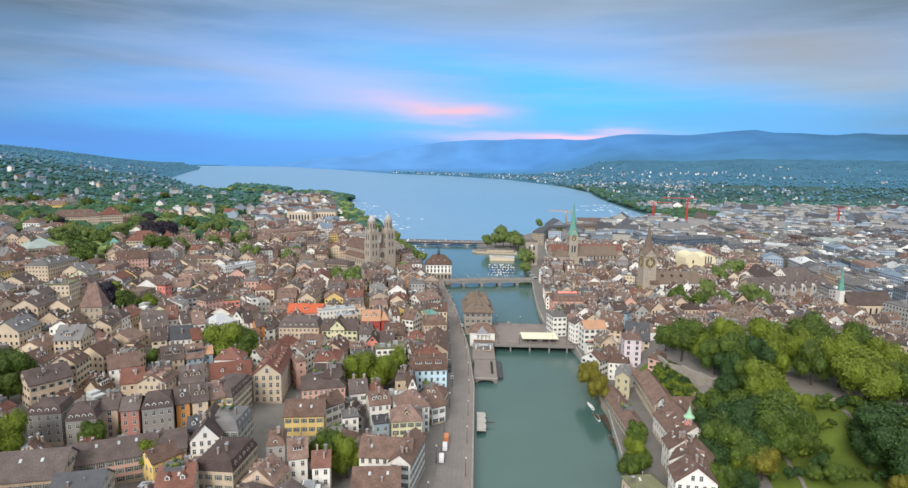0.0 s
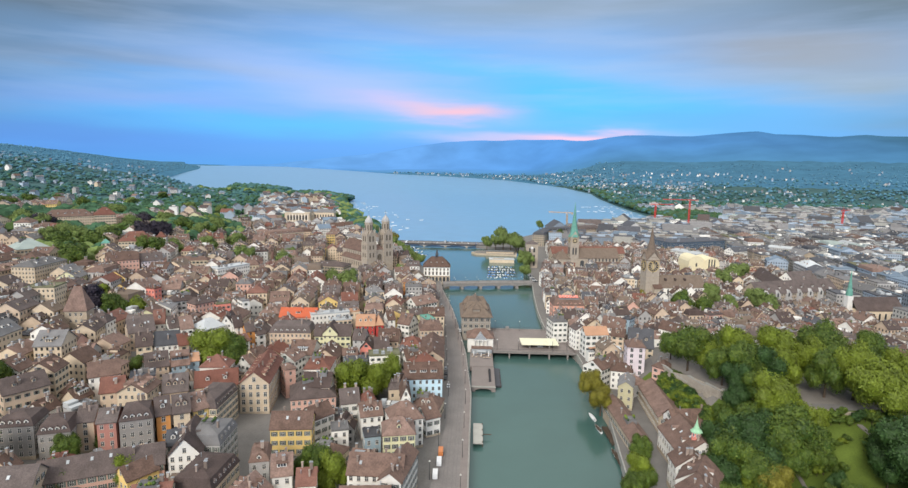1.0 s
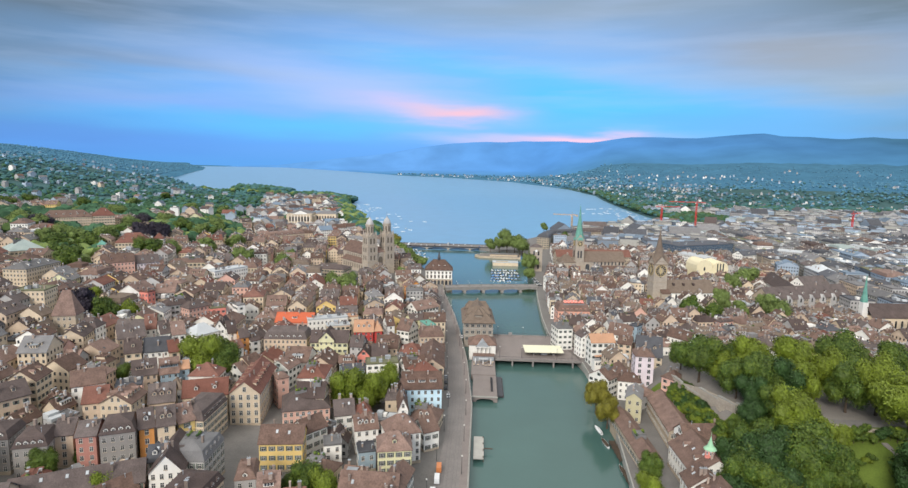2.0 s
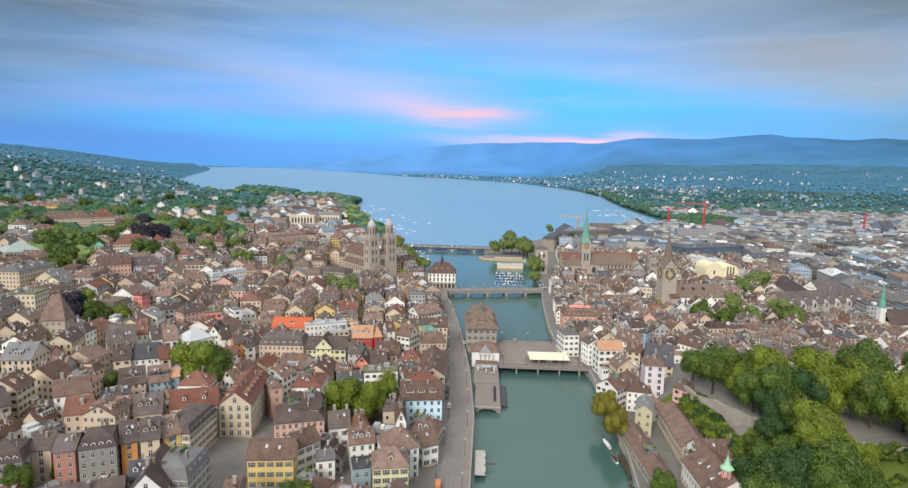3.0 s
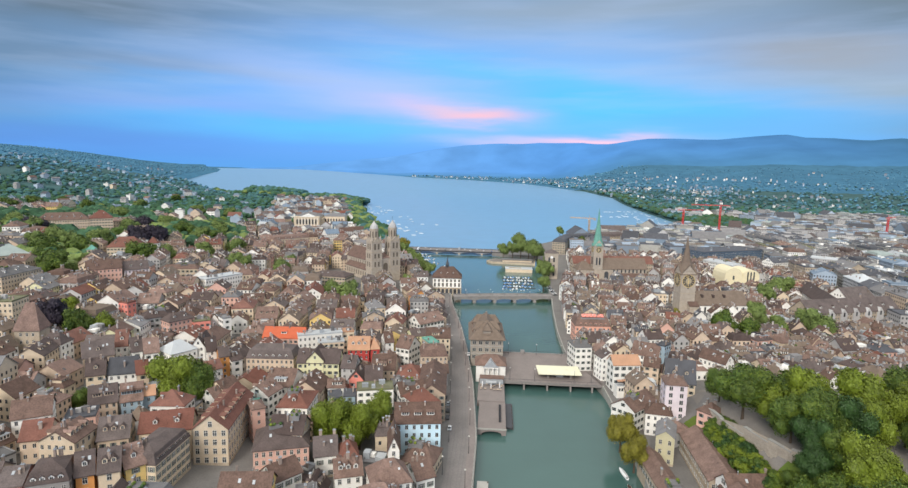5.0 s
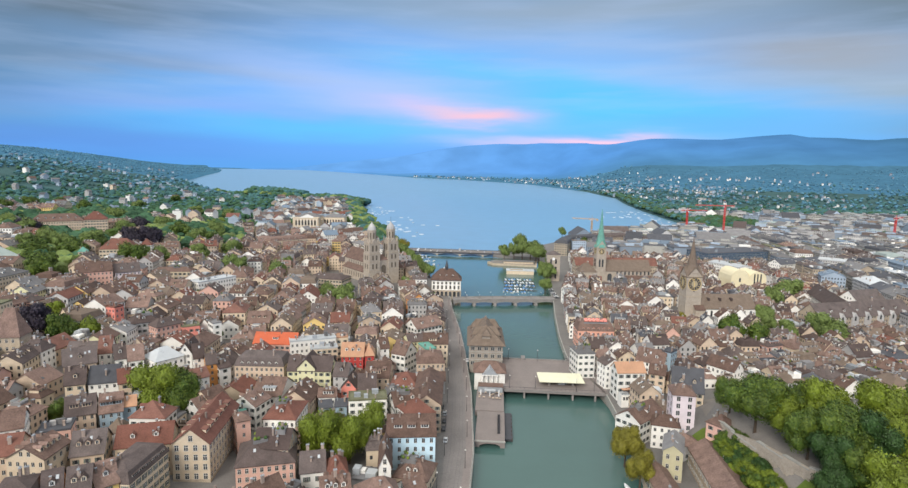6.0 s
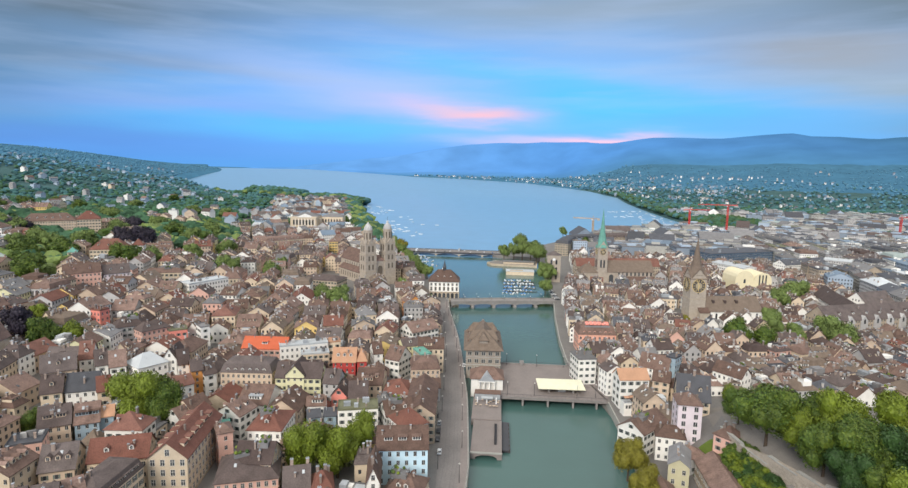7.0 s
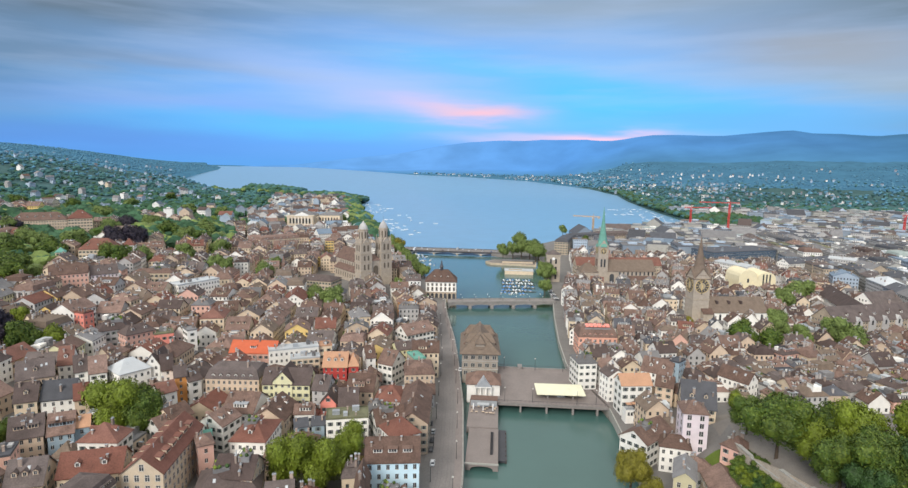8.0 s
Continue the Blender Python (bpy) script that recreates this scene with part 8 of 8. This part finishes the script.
house(128, 952, 52, 18, 30, 17, 5, "grey", "slate", "mansard", 1, dormers=5, wide=1.2)
house(176, 985, 64, 20, 24, 16, 6, "stone", "dark", "mansard", 1, dormers=6, wide=1.2)


# parks on the slopes: centre, half axes, turn, trees
WOODED = [(-585, 880, 60, 150, 25, 150), (-620, 760, 60, 60, 0, 70), (-395, 800, 60, 110, 22, 120), (-400, 545, 30, 60, 30, 45), (-455, 660, 25, 60, 30, 40), (-470, 830, 28, 70, 28, 50), (520, 1440, 75, 190, -20, 230), (700, 1760, 260, 60, 0, 260), (1150, 1900, 420, 70, 8, 380), (640, 2000, 200, 80, 0, 200), (-540, 690, 50, 40, 20, 50),
          (-900, 2330, 190, 50, -28, 170), (-600, 2030, 120, 60, -35, 150), (-450, 1840, 50, 60, 0, 60)]


def in_wood(x, y):
    for cx, cy, rx, ry, turn, n in WOODED:
        c, s = math.cos(radians(turn)), math.sin(radians(turn))
        u, v = (x - cx) * c + (y - cy) * s, (y - cy) * c - (x - cx) * s
        if (u / rx) ** 2 + (v / ry) ** 2 < 1:
            return True
    return False


# ---- the fabric of the old town, street by street ----
def pick(r, table):
    t = r.random() * sum(w for _, w in table)
    for k, w in table:
        t -= w
        if t <= 0:
            return k
    return table[-1][0]


OLD_WALLS = [("cream", 5), ("white", 4), ("beige", 4.5), ("grey", 3), ("pink", 1.5), ("yellow", 0.5), ("lemon", 0.4), ("orange", 0.2)]
OLD_ROOFS = [("brown", 7), ("dark", 4.5), ("red", 1.5), ("grey", 0.35), ("slate", 0.4)]
# greyer mix for roofs farther off, imitating distance haze by colour
JOINED_ROOFS = [("brown", 8), ("dark", 4), ("red", 1.4), ("grey", 1.3), ("slate", 0.6), ("shingle", 1.5)]
# dim walls and far roofs carry painted haze on the distant blocks
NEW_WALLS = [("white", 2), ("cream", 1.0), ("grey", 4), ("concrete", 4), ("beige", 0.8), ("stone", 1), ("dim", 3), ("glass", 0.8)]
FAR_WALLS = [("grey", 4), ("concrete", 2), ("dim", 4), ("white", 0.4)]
WEST_WALLS = [("white", 7), ("grey", 2.5), ("cream", 2.2), ("beige", 1.6), ("pink", 0.7)]
PARK_WALLS = [("white", 2.5), ("grey", 3), ("cream", 3), ("beige", 3), ("pink", 0.8), ("olive", 0.6)]
PARK_ROOFS = [("brown", 5), ("dark", 5), ("shingle", 2.5), ("slate", 1), ("grey", 0.8), ("red", 0.3)]
WEST_ROOFS = [("brown", 6), ("dark", 4), ("grey", 1.6), ("shingle", 3), ("red", 0.8), ("slate", 0.8)]
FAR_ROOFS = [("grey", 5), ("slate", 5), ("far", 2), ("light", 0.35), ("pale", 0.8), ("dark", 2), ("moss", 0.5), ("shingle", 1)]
NEW_ROOFS = [("grey", 7), ("light", 0.5), ("dark", 4), ("slate", 4), ("brown", 1.2), ("moss", 0.6), ("pale", 1.2), ("far", 2)]


def in_view(x, y, slack=30):
    return -0.86 * (y + 25) - slack < x < 0.8 * (y + 25) + slack


def lod_at(x, y):
    d = math.hypot(x, y + 5)
    return 0 if d < 275 else 1 if d < 430 else 2


def row_of_houses(seed, line, y0, y1, depth, widths, walls, roofs, heights, cross=0.4, lane=0.12, flat=0.04, skip=0.0, group="", joined=None, single=330, jitter=5):
    """Party-wall houses along a line x = line(y)."""
    r = random.Random(seed)
    y = y0
    while y < y1:
        wd = r.uniform(*widths)
        yc = y + wd / 2
        x, x2 = line(yc), line(yc + 1)
        ang = -math.degrees(math.atan2(x2 - x, 1.0))
        rot = 90 + ang + r.gauss(0, jitter)
        dp = depth * r.uniform(0.88, 1.12)
        y += wd + (r.uniform(3, 5) if r.random() < lane else -0.1)
        e, h = r.uniform(*heights), r.uniform(3.6, 5.4)
        wall, roof = pick(r, walls), pick(r, roofs)
        if walls is WEST_WALLS and x > 110 and yc < 480:
            tone = random.Random(round(x * 7 + yc * 13))
            wall, roof = pick(tone, PARK_WALLS), pick(tone, PARK_ROOFS)
        q, t = r.random(), r.random()
        if r.random() < skip or not in_view(x, yc) or in_wood(x, yc):
            continue
        l, w, turn = wd, dp, rot
        if q < cross or wd < dp * 0.62:
            l, w, turn = dp, wd, rot + 90
            h *= min(1.15, w / 11)
        if not free_spot(x, yc, l / 2, w / 2, turn, 0.98 if yc < 330 else 0.85):
            continue
        lod = lod_at(x, yc)
        yard = any((x - lx) ** 2 + (yc - ly) ** 2 < lr * lr for lx, ly, lr in LOW_YARDS)
        if yard:
            e, h = 3.4 + 0.26 * e, h * 0.9
        if math.hypot(x, yc) > single and roofs is OLD_ROOFS:
            roof = pick(r, JOINED_ROOFS)
        shape = "flat" if t < flat else "hip" if t < flat + 0.16 else "mansard" if t < flat + 0.22 else "hip" if yard and t < 0.75 else "gable"
        if math.hypot(x, yc) > single:
            joined_house(joined, x, yc, l, w, turn, e, h if shape != "flat" else 0.3, wall, "grey" if shape == "flat" and roof in ("brown", "red", "dark") else roof, shape, r)
            continue
        house(x, yc, l, w, turn, e, h if shape != "flat" else 0.3, wall, "grey" if shape == "flat" and roof in ("brown", "red", "dark") else roof, shape, lod, group=group)


def right_front(y):
    return interp(y, [100, 270, 370, 430, 480, 586, 640, 700, 850, 1000], [76, 78, 65, 51, 50, 57, 66, 84, 95, 110])


LOW_YARDS += [(x, y, 20.0) for x in range(110, 340, 28) for y in (374, 398)]
east_roofs, west_roofs, block_roofs = Mesh(), Mesh(), Mesh()
# open squares, and ground kept clear of houses to fit the camera's view
take(-102, 234, 36, 40, 8)
take(-84, 208, 18, 18, 0)
take(-96, 214, 26, 16, 20)
take(150, 497, 26, 20, 0)
take(178, 500, 52, 20, 3)
take(170, 340, 150, 36, 0)
take(-462, 700, 80, 26, 30)
take(112, 190, 50, 34, 0)
# east bank
v, k = 7.0, 0
while v < 760:
    depth = 13.5 if v < 330 else 14.5
    row_of_houses(100 + k, lambda y, v=v: left_front_line(y) - v - 6 * math.sin(y / 90 + v / 60) * min(1, v / 40), 118, 900 if v > 20 else 860, depth, (9, 20) if v < 330 else (12, 26), OLD_WALLS, OLD_ROOFS, (8.5, 15.5), cross=0.26, skip=0.0 if v < 250 else 0.16 if v < 400 else 0.4, group="old town houses east of the river", joined=east_roofs)
    v += depth + (1.0 if k % 2 == 0 else 4.5)
    k += 1
# west bank old town
v, k = 7.0, 0
while v < 260:
    row_of_houses(400 + k, lambda y, v=v: right_front(y) + v + 5 * math.sin(y / 70 + v / 50) * min(1, v / 30), 120 if v < 20 else 180, 845, 11.0, (6.5, 13), WEST_WALLS, WEST_ROOFS, (8.5, 14.5) if v < 20 else (7, 12.5), cross=0.36, group="old town houses west of the river", joined=west_roofs)
    v += 11.0 + (0.4 if k % 2 == 0 else 3.4)
    k += 1
# west of the old town: larger commercial blocks
while v < 900:
    row_of_houses(600 + k, lambda y, v=v: right_front(min(y, 850)) + v, 250, 1000, 19.0, (16, 36), NEW_WALLS, NEW_ROOFS, (15, 21), cross=0.12, flat=0.5, lane=0.3, group="commercial blocks west of the old town", joined=block_roofs, jitter=3)
    v += 19.0 + (7 if k % 2 == 0 else 11)
    k += 1
# low buildings in the yards between
v, k = 9.0, 0
while v < 300:
    row_of_houses(800 + k, lambda y, v=v: left_front_line(y) - v, 150, 520, 8.0, (6, 10), OLD_WALLS, OLD_ROOFS, (5.5, 10), cross=0.3, flat=0.3, joined=east_roofs, single=0, jitter=12)
    v += 7.5
    k += 1
v = 9.0
while v < 210:
    row_of_houses(800 + k, lambda y, v=v: right_front(y) + v, 320, 560, 8.0, (6, 10), WEST_WALLS, WEST_ROOFS, (5.5, 10), cross=0.3, flat=0.3, joined=west_roofs, single=0, jitter=12)
    v += 7.5
    k += 1
tagged(east_roofs.made("east_bank_roofs"), "old town houses with brown tiled roofs, close packed", "houses", kind="stuff")
tagged(west_roofs.made("west_bank_roofs"), "old town houses with brown tiled roofs, close packed", "houses", kind="stuff")
tagged(block_roofs.made("city_block_roofs"), "pale commercial blocks with flat and tiled roofs", "buildings", kind="stuff")


# ---- the farther town: roofs too small to tell apart singly ----
def far_houses(name, label, seed, count, place, sizes, walls, roofs, heights, flat):
    r = random.Random(seed)
    me = Mesh()
    for _ in range(count):
        p = place(r)
        if p is None:
            continue
        x, y = p
        l, w, e = r.uniform(*sizes), r.uniform(*sizes) * 0.75, r.uniform(*heights)
        m = pose(x, y, ground_z(x, y), 0, 0, r.choice((0, 90)) + r.gauss(0, 14) + 20 * math.sin(x / 300 + y / 420))
        wm, rm = WALLS[pick(r, walls)], ROOFS[pick(r, roofs)]
        a, b = l / 2, w / 2
        if r.random() < flat:
            me.box(-a, a, -b, b, -6, e, wm, m)
            me.box(-a - 0.2, a + 0.2, -b - 0.2, b + 0.2, e, e + 0.5, rm, m)
            me.box(-a * 0.3, a * 0.2, -b * 0.4, b * 0.4, e + 0.5, e + 2.5, wm, m)
        else:
            h = w * 0.36
            me.add([(-a, -b, -6), (a, -b, -6), (a, b, -6), (-a, b, -6), (-a, -b, e), (a, -b, e), (a, b, e), (-a, b, e), (-a, 0, e + h), (a, 0, e + h)],
                   [(0, 1, 5, 4), (2, 3, 7, 6), (1, 2, 6, 9, 5), (3, 0, 4, 8, 7)], wm, m)
            me.add([(-a - .4, -b - .5, e - 0.3), (a + .4, -b - .5, e - 0.3), (a + .4, 0, e + h + .2), (-a - .4, 0, e + h + .2), (a + .4, b + .5, e - 0.3), (-a - .4, b + .5, e - 0.3)],
                   [(0, 1, 2, 3), (3, 2, 4, 5), (1, 0, 5, 4)], rm, m)
        if y < 2000:
            fl = max(1, int(e / 3.2))
            for q in range(fl):
                z = 1.2 + q * e / fl
                for sgn, c in ((-1, b), (1, b)):
                    for u in np.arange(-a + 1.5, a - 1.0, 3.0):
                        me.add([(u, sgn * (c + 0.05), z), (u + 1.3, sgn * (c + 0.05), z), (u + 1.3, sgn * (c + 0.05), z + 1.5), (u, sgn * (c + 0.05), z + 1.5)], [(0, 1, 2, 3)], GLASS, m)
    return tagged(me.made(name), label, "houses", kind="stuff")


def on_land(x, y, pad=15):
    return not (left_edge(y) - pad < x < right_edge(y) + pad)


def east_place(r):
    y = 860 + 1000 * r.random() ** 1.2
    x = left_edge(y) - 30 - r.random() * (0.9 * y)
    return (x, y) if in_view(x, y, 60) and on_land(x, y, 40) and not in_wood(x, y) and (x > -0.34 * y - 70 or r.random() < 0.05) and free_spot(x, y, 6, 6, 0) else None


def west_place(r):
    y = 840 + 900 * r.random() ** 1.3
    x = max(right_edge(y) + 40, 110) + r.random() * 0.95 * y
    return (x, y) if in_view(x, y, 60) and not in_wood(x, y) and free_spot(x, y, 10, 8, 0) else None


def west_shore(r):
    y = 1500 + 2000 * r.random()
    az = radians(r.uniform(2, 42))
    x, yy = y * math.sin(az), y * math.cos(az)
    return (x, yy) if on_land(x, yy, 25) and y > 1900 and noise.noise(Vector((x / 230, yy / 230, 3.0))) > -0.05 + 0.25 * smooth(x, 700, 1800) else None


def far_shore(r):
    az = radians(r.uniform(-15, 22))
    d = r.uniform(2600, 3700)
    x, y = d * math.sin(az), d * math.cos(az)
    return (x, y) if x > right_edge(y) + 10 and y < 4560 and hill(x, y) - rise(d) < 26 and noise.noise(Vector((x / 160, y / 160, 1.0))) > -0.12 else None


def east_hill(r):
    az, d = radians(r.uniform(-46, -22)), r.uniform(1300, 3300)
    x, y = d * math.sin(az), d * math.cos(az)
    return (x, y) if on_land(x, y, 30) and noise.noise(Vector((x / 210, y / 210, 7.0))) > 0.02 else None


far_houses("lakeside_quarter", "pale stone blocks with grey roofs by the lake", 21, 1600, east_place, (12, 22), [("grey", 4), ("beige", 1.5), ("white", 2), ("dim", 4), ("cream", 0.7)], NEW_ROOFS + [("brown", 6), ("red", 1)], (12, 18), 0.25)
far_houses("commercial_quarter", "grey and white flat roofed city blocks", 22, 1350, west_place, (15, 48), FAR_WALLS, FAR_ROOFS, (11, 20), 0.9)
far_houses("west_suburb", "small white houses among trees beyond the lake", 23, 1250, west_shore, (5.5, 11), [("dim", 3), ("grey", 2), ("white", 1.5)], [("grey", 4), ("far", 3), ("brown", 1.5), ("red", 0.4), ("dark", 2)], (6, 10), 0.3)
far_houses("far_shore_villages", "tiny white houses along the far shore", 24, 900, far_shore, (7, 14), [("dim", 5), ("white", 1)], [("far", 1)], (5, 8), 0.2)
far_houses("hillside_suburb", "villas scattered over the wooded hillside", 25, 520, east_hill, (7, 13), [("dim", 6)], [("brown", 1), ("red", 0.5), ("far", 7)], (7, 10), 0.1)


# ---- far woods ----
ROUGH = ico(1)


def woods(name, label, seed, count, place, size, kinds, tint=True):
    r = random.Random(seed)
    me = Mesh()
    for _ in range(count):
        p = place(r)
        if p is None:
            continue
        x, y = p
        z, s = ground_z(x, y), r.uniform(*size)
        c = Vector((x, y, z + s * 0.75))
        far_off = math.hypot(x, y)
        s *= 0.6 if far_off > 3200 else 1.0
        form = ICO if far_off < 1100 else ROUGH
        v = [c + Vector((q[0] * s, q[1] * s, q[2] * s * (0.9 if far_off < 1500 else 0.65))) * r.uniform(0.7, 1.15) for q in form[0]]
        # leaf colour steps to blue and haze with distance, as painted haze
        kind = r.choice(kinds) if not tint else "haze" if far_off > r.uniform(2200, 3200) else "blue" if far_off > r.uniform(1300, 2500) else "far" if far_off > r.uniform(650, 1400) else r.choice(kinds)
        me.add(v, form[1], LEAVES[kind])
    return tagged(me.made(name), label, "trees", kind="stuff")


def clumped(p, size=170, level=0.0):
    return p if p and noise.noise(Vector((p[0] / size, p[1] / size, 4.2))) > level else None


def hillside(r):
    az, d = radians(r.uniform(-47, -19)), r.uniform(620, 4300)
    x, y = d * math.sin(az), d * math.cos(az)
    return clumped((x, y), 150, -0.3) if on_land(x, y, 20) and free_spot(x, y, 3, 3, 0) and (d > 1000 or x < -420) else None


def lake_park(r):
    if r.random() < 0.45:
        x, y = r.uniform(-1150, -430), 0
        y = interp(x, [-1300, -640, -425], [2480, 2010, 1915]) + r.uniform(-70, 5)
    else:
        y = r.uniform(930, 1900)
        x = left_edge(y) - 8 - r.random() * 40
    return (x, y)


def suburb_trees(r):
    d, az = 1350 + 2250 * r.random() ** 1.25, radians(r.uniform(2, 42))
    x, y = d * math.sin(az), d * math.cos(az)
    return clumped((x, y), 190, -0.3 if d > 2300 else -0.5) if on_land(x, y, 12) else None


def shore_park(r):
    y = r.uniform(1330, 2700)
    return (right_edge(y) + 8 + 70 * r.random() ** 1.6, y)


def far_trees(r):
    az, d = radians(r.uniform(-17, 14)), r.uniform(2900, 3700)
    x, y = d * math.sin(az), d * math.cos(az)
    return (x, y) if x > right_edge(y) + 5 and y < 4640 else None



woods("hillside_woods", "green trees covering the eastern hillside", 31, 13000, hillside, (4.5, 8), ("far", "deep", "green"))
def oval(cx, cy, rx, ry, turn):
    def place(r):
        a, d = r.uniform(0, 6.28), math.sqrt(r.random())
        u, v = d * rx * math.cos(a), d * ry * math.sin(a)
        c, s = math.cos(radians(turn)), math.sin(radians(turn))
        x, y = cx + u * c - v * s, cy + u * s + v * c
        return (x, y) if free_spot(x, y, 2, 2, 0) else None
    return place


for k, (cx, cy, rx, ry, turn, n) in enumerate(WOODED):
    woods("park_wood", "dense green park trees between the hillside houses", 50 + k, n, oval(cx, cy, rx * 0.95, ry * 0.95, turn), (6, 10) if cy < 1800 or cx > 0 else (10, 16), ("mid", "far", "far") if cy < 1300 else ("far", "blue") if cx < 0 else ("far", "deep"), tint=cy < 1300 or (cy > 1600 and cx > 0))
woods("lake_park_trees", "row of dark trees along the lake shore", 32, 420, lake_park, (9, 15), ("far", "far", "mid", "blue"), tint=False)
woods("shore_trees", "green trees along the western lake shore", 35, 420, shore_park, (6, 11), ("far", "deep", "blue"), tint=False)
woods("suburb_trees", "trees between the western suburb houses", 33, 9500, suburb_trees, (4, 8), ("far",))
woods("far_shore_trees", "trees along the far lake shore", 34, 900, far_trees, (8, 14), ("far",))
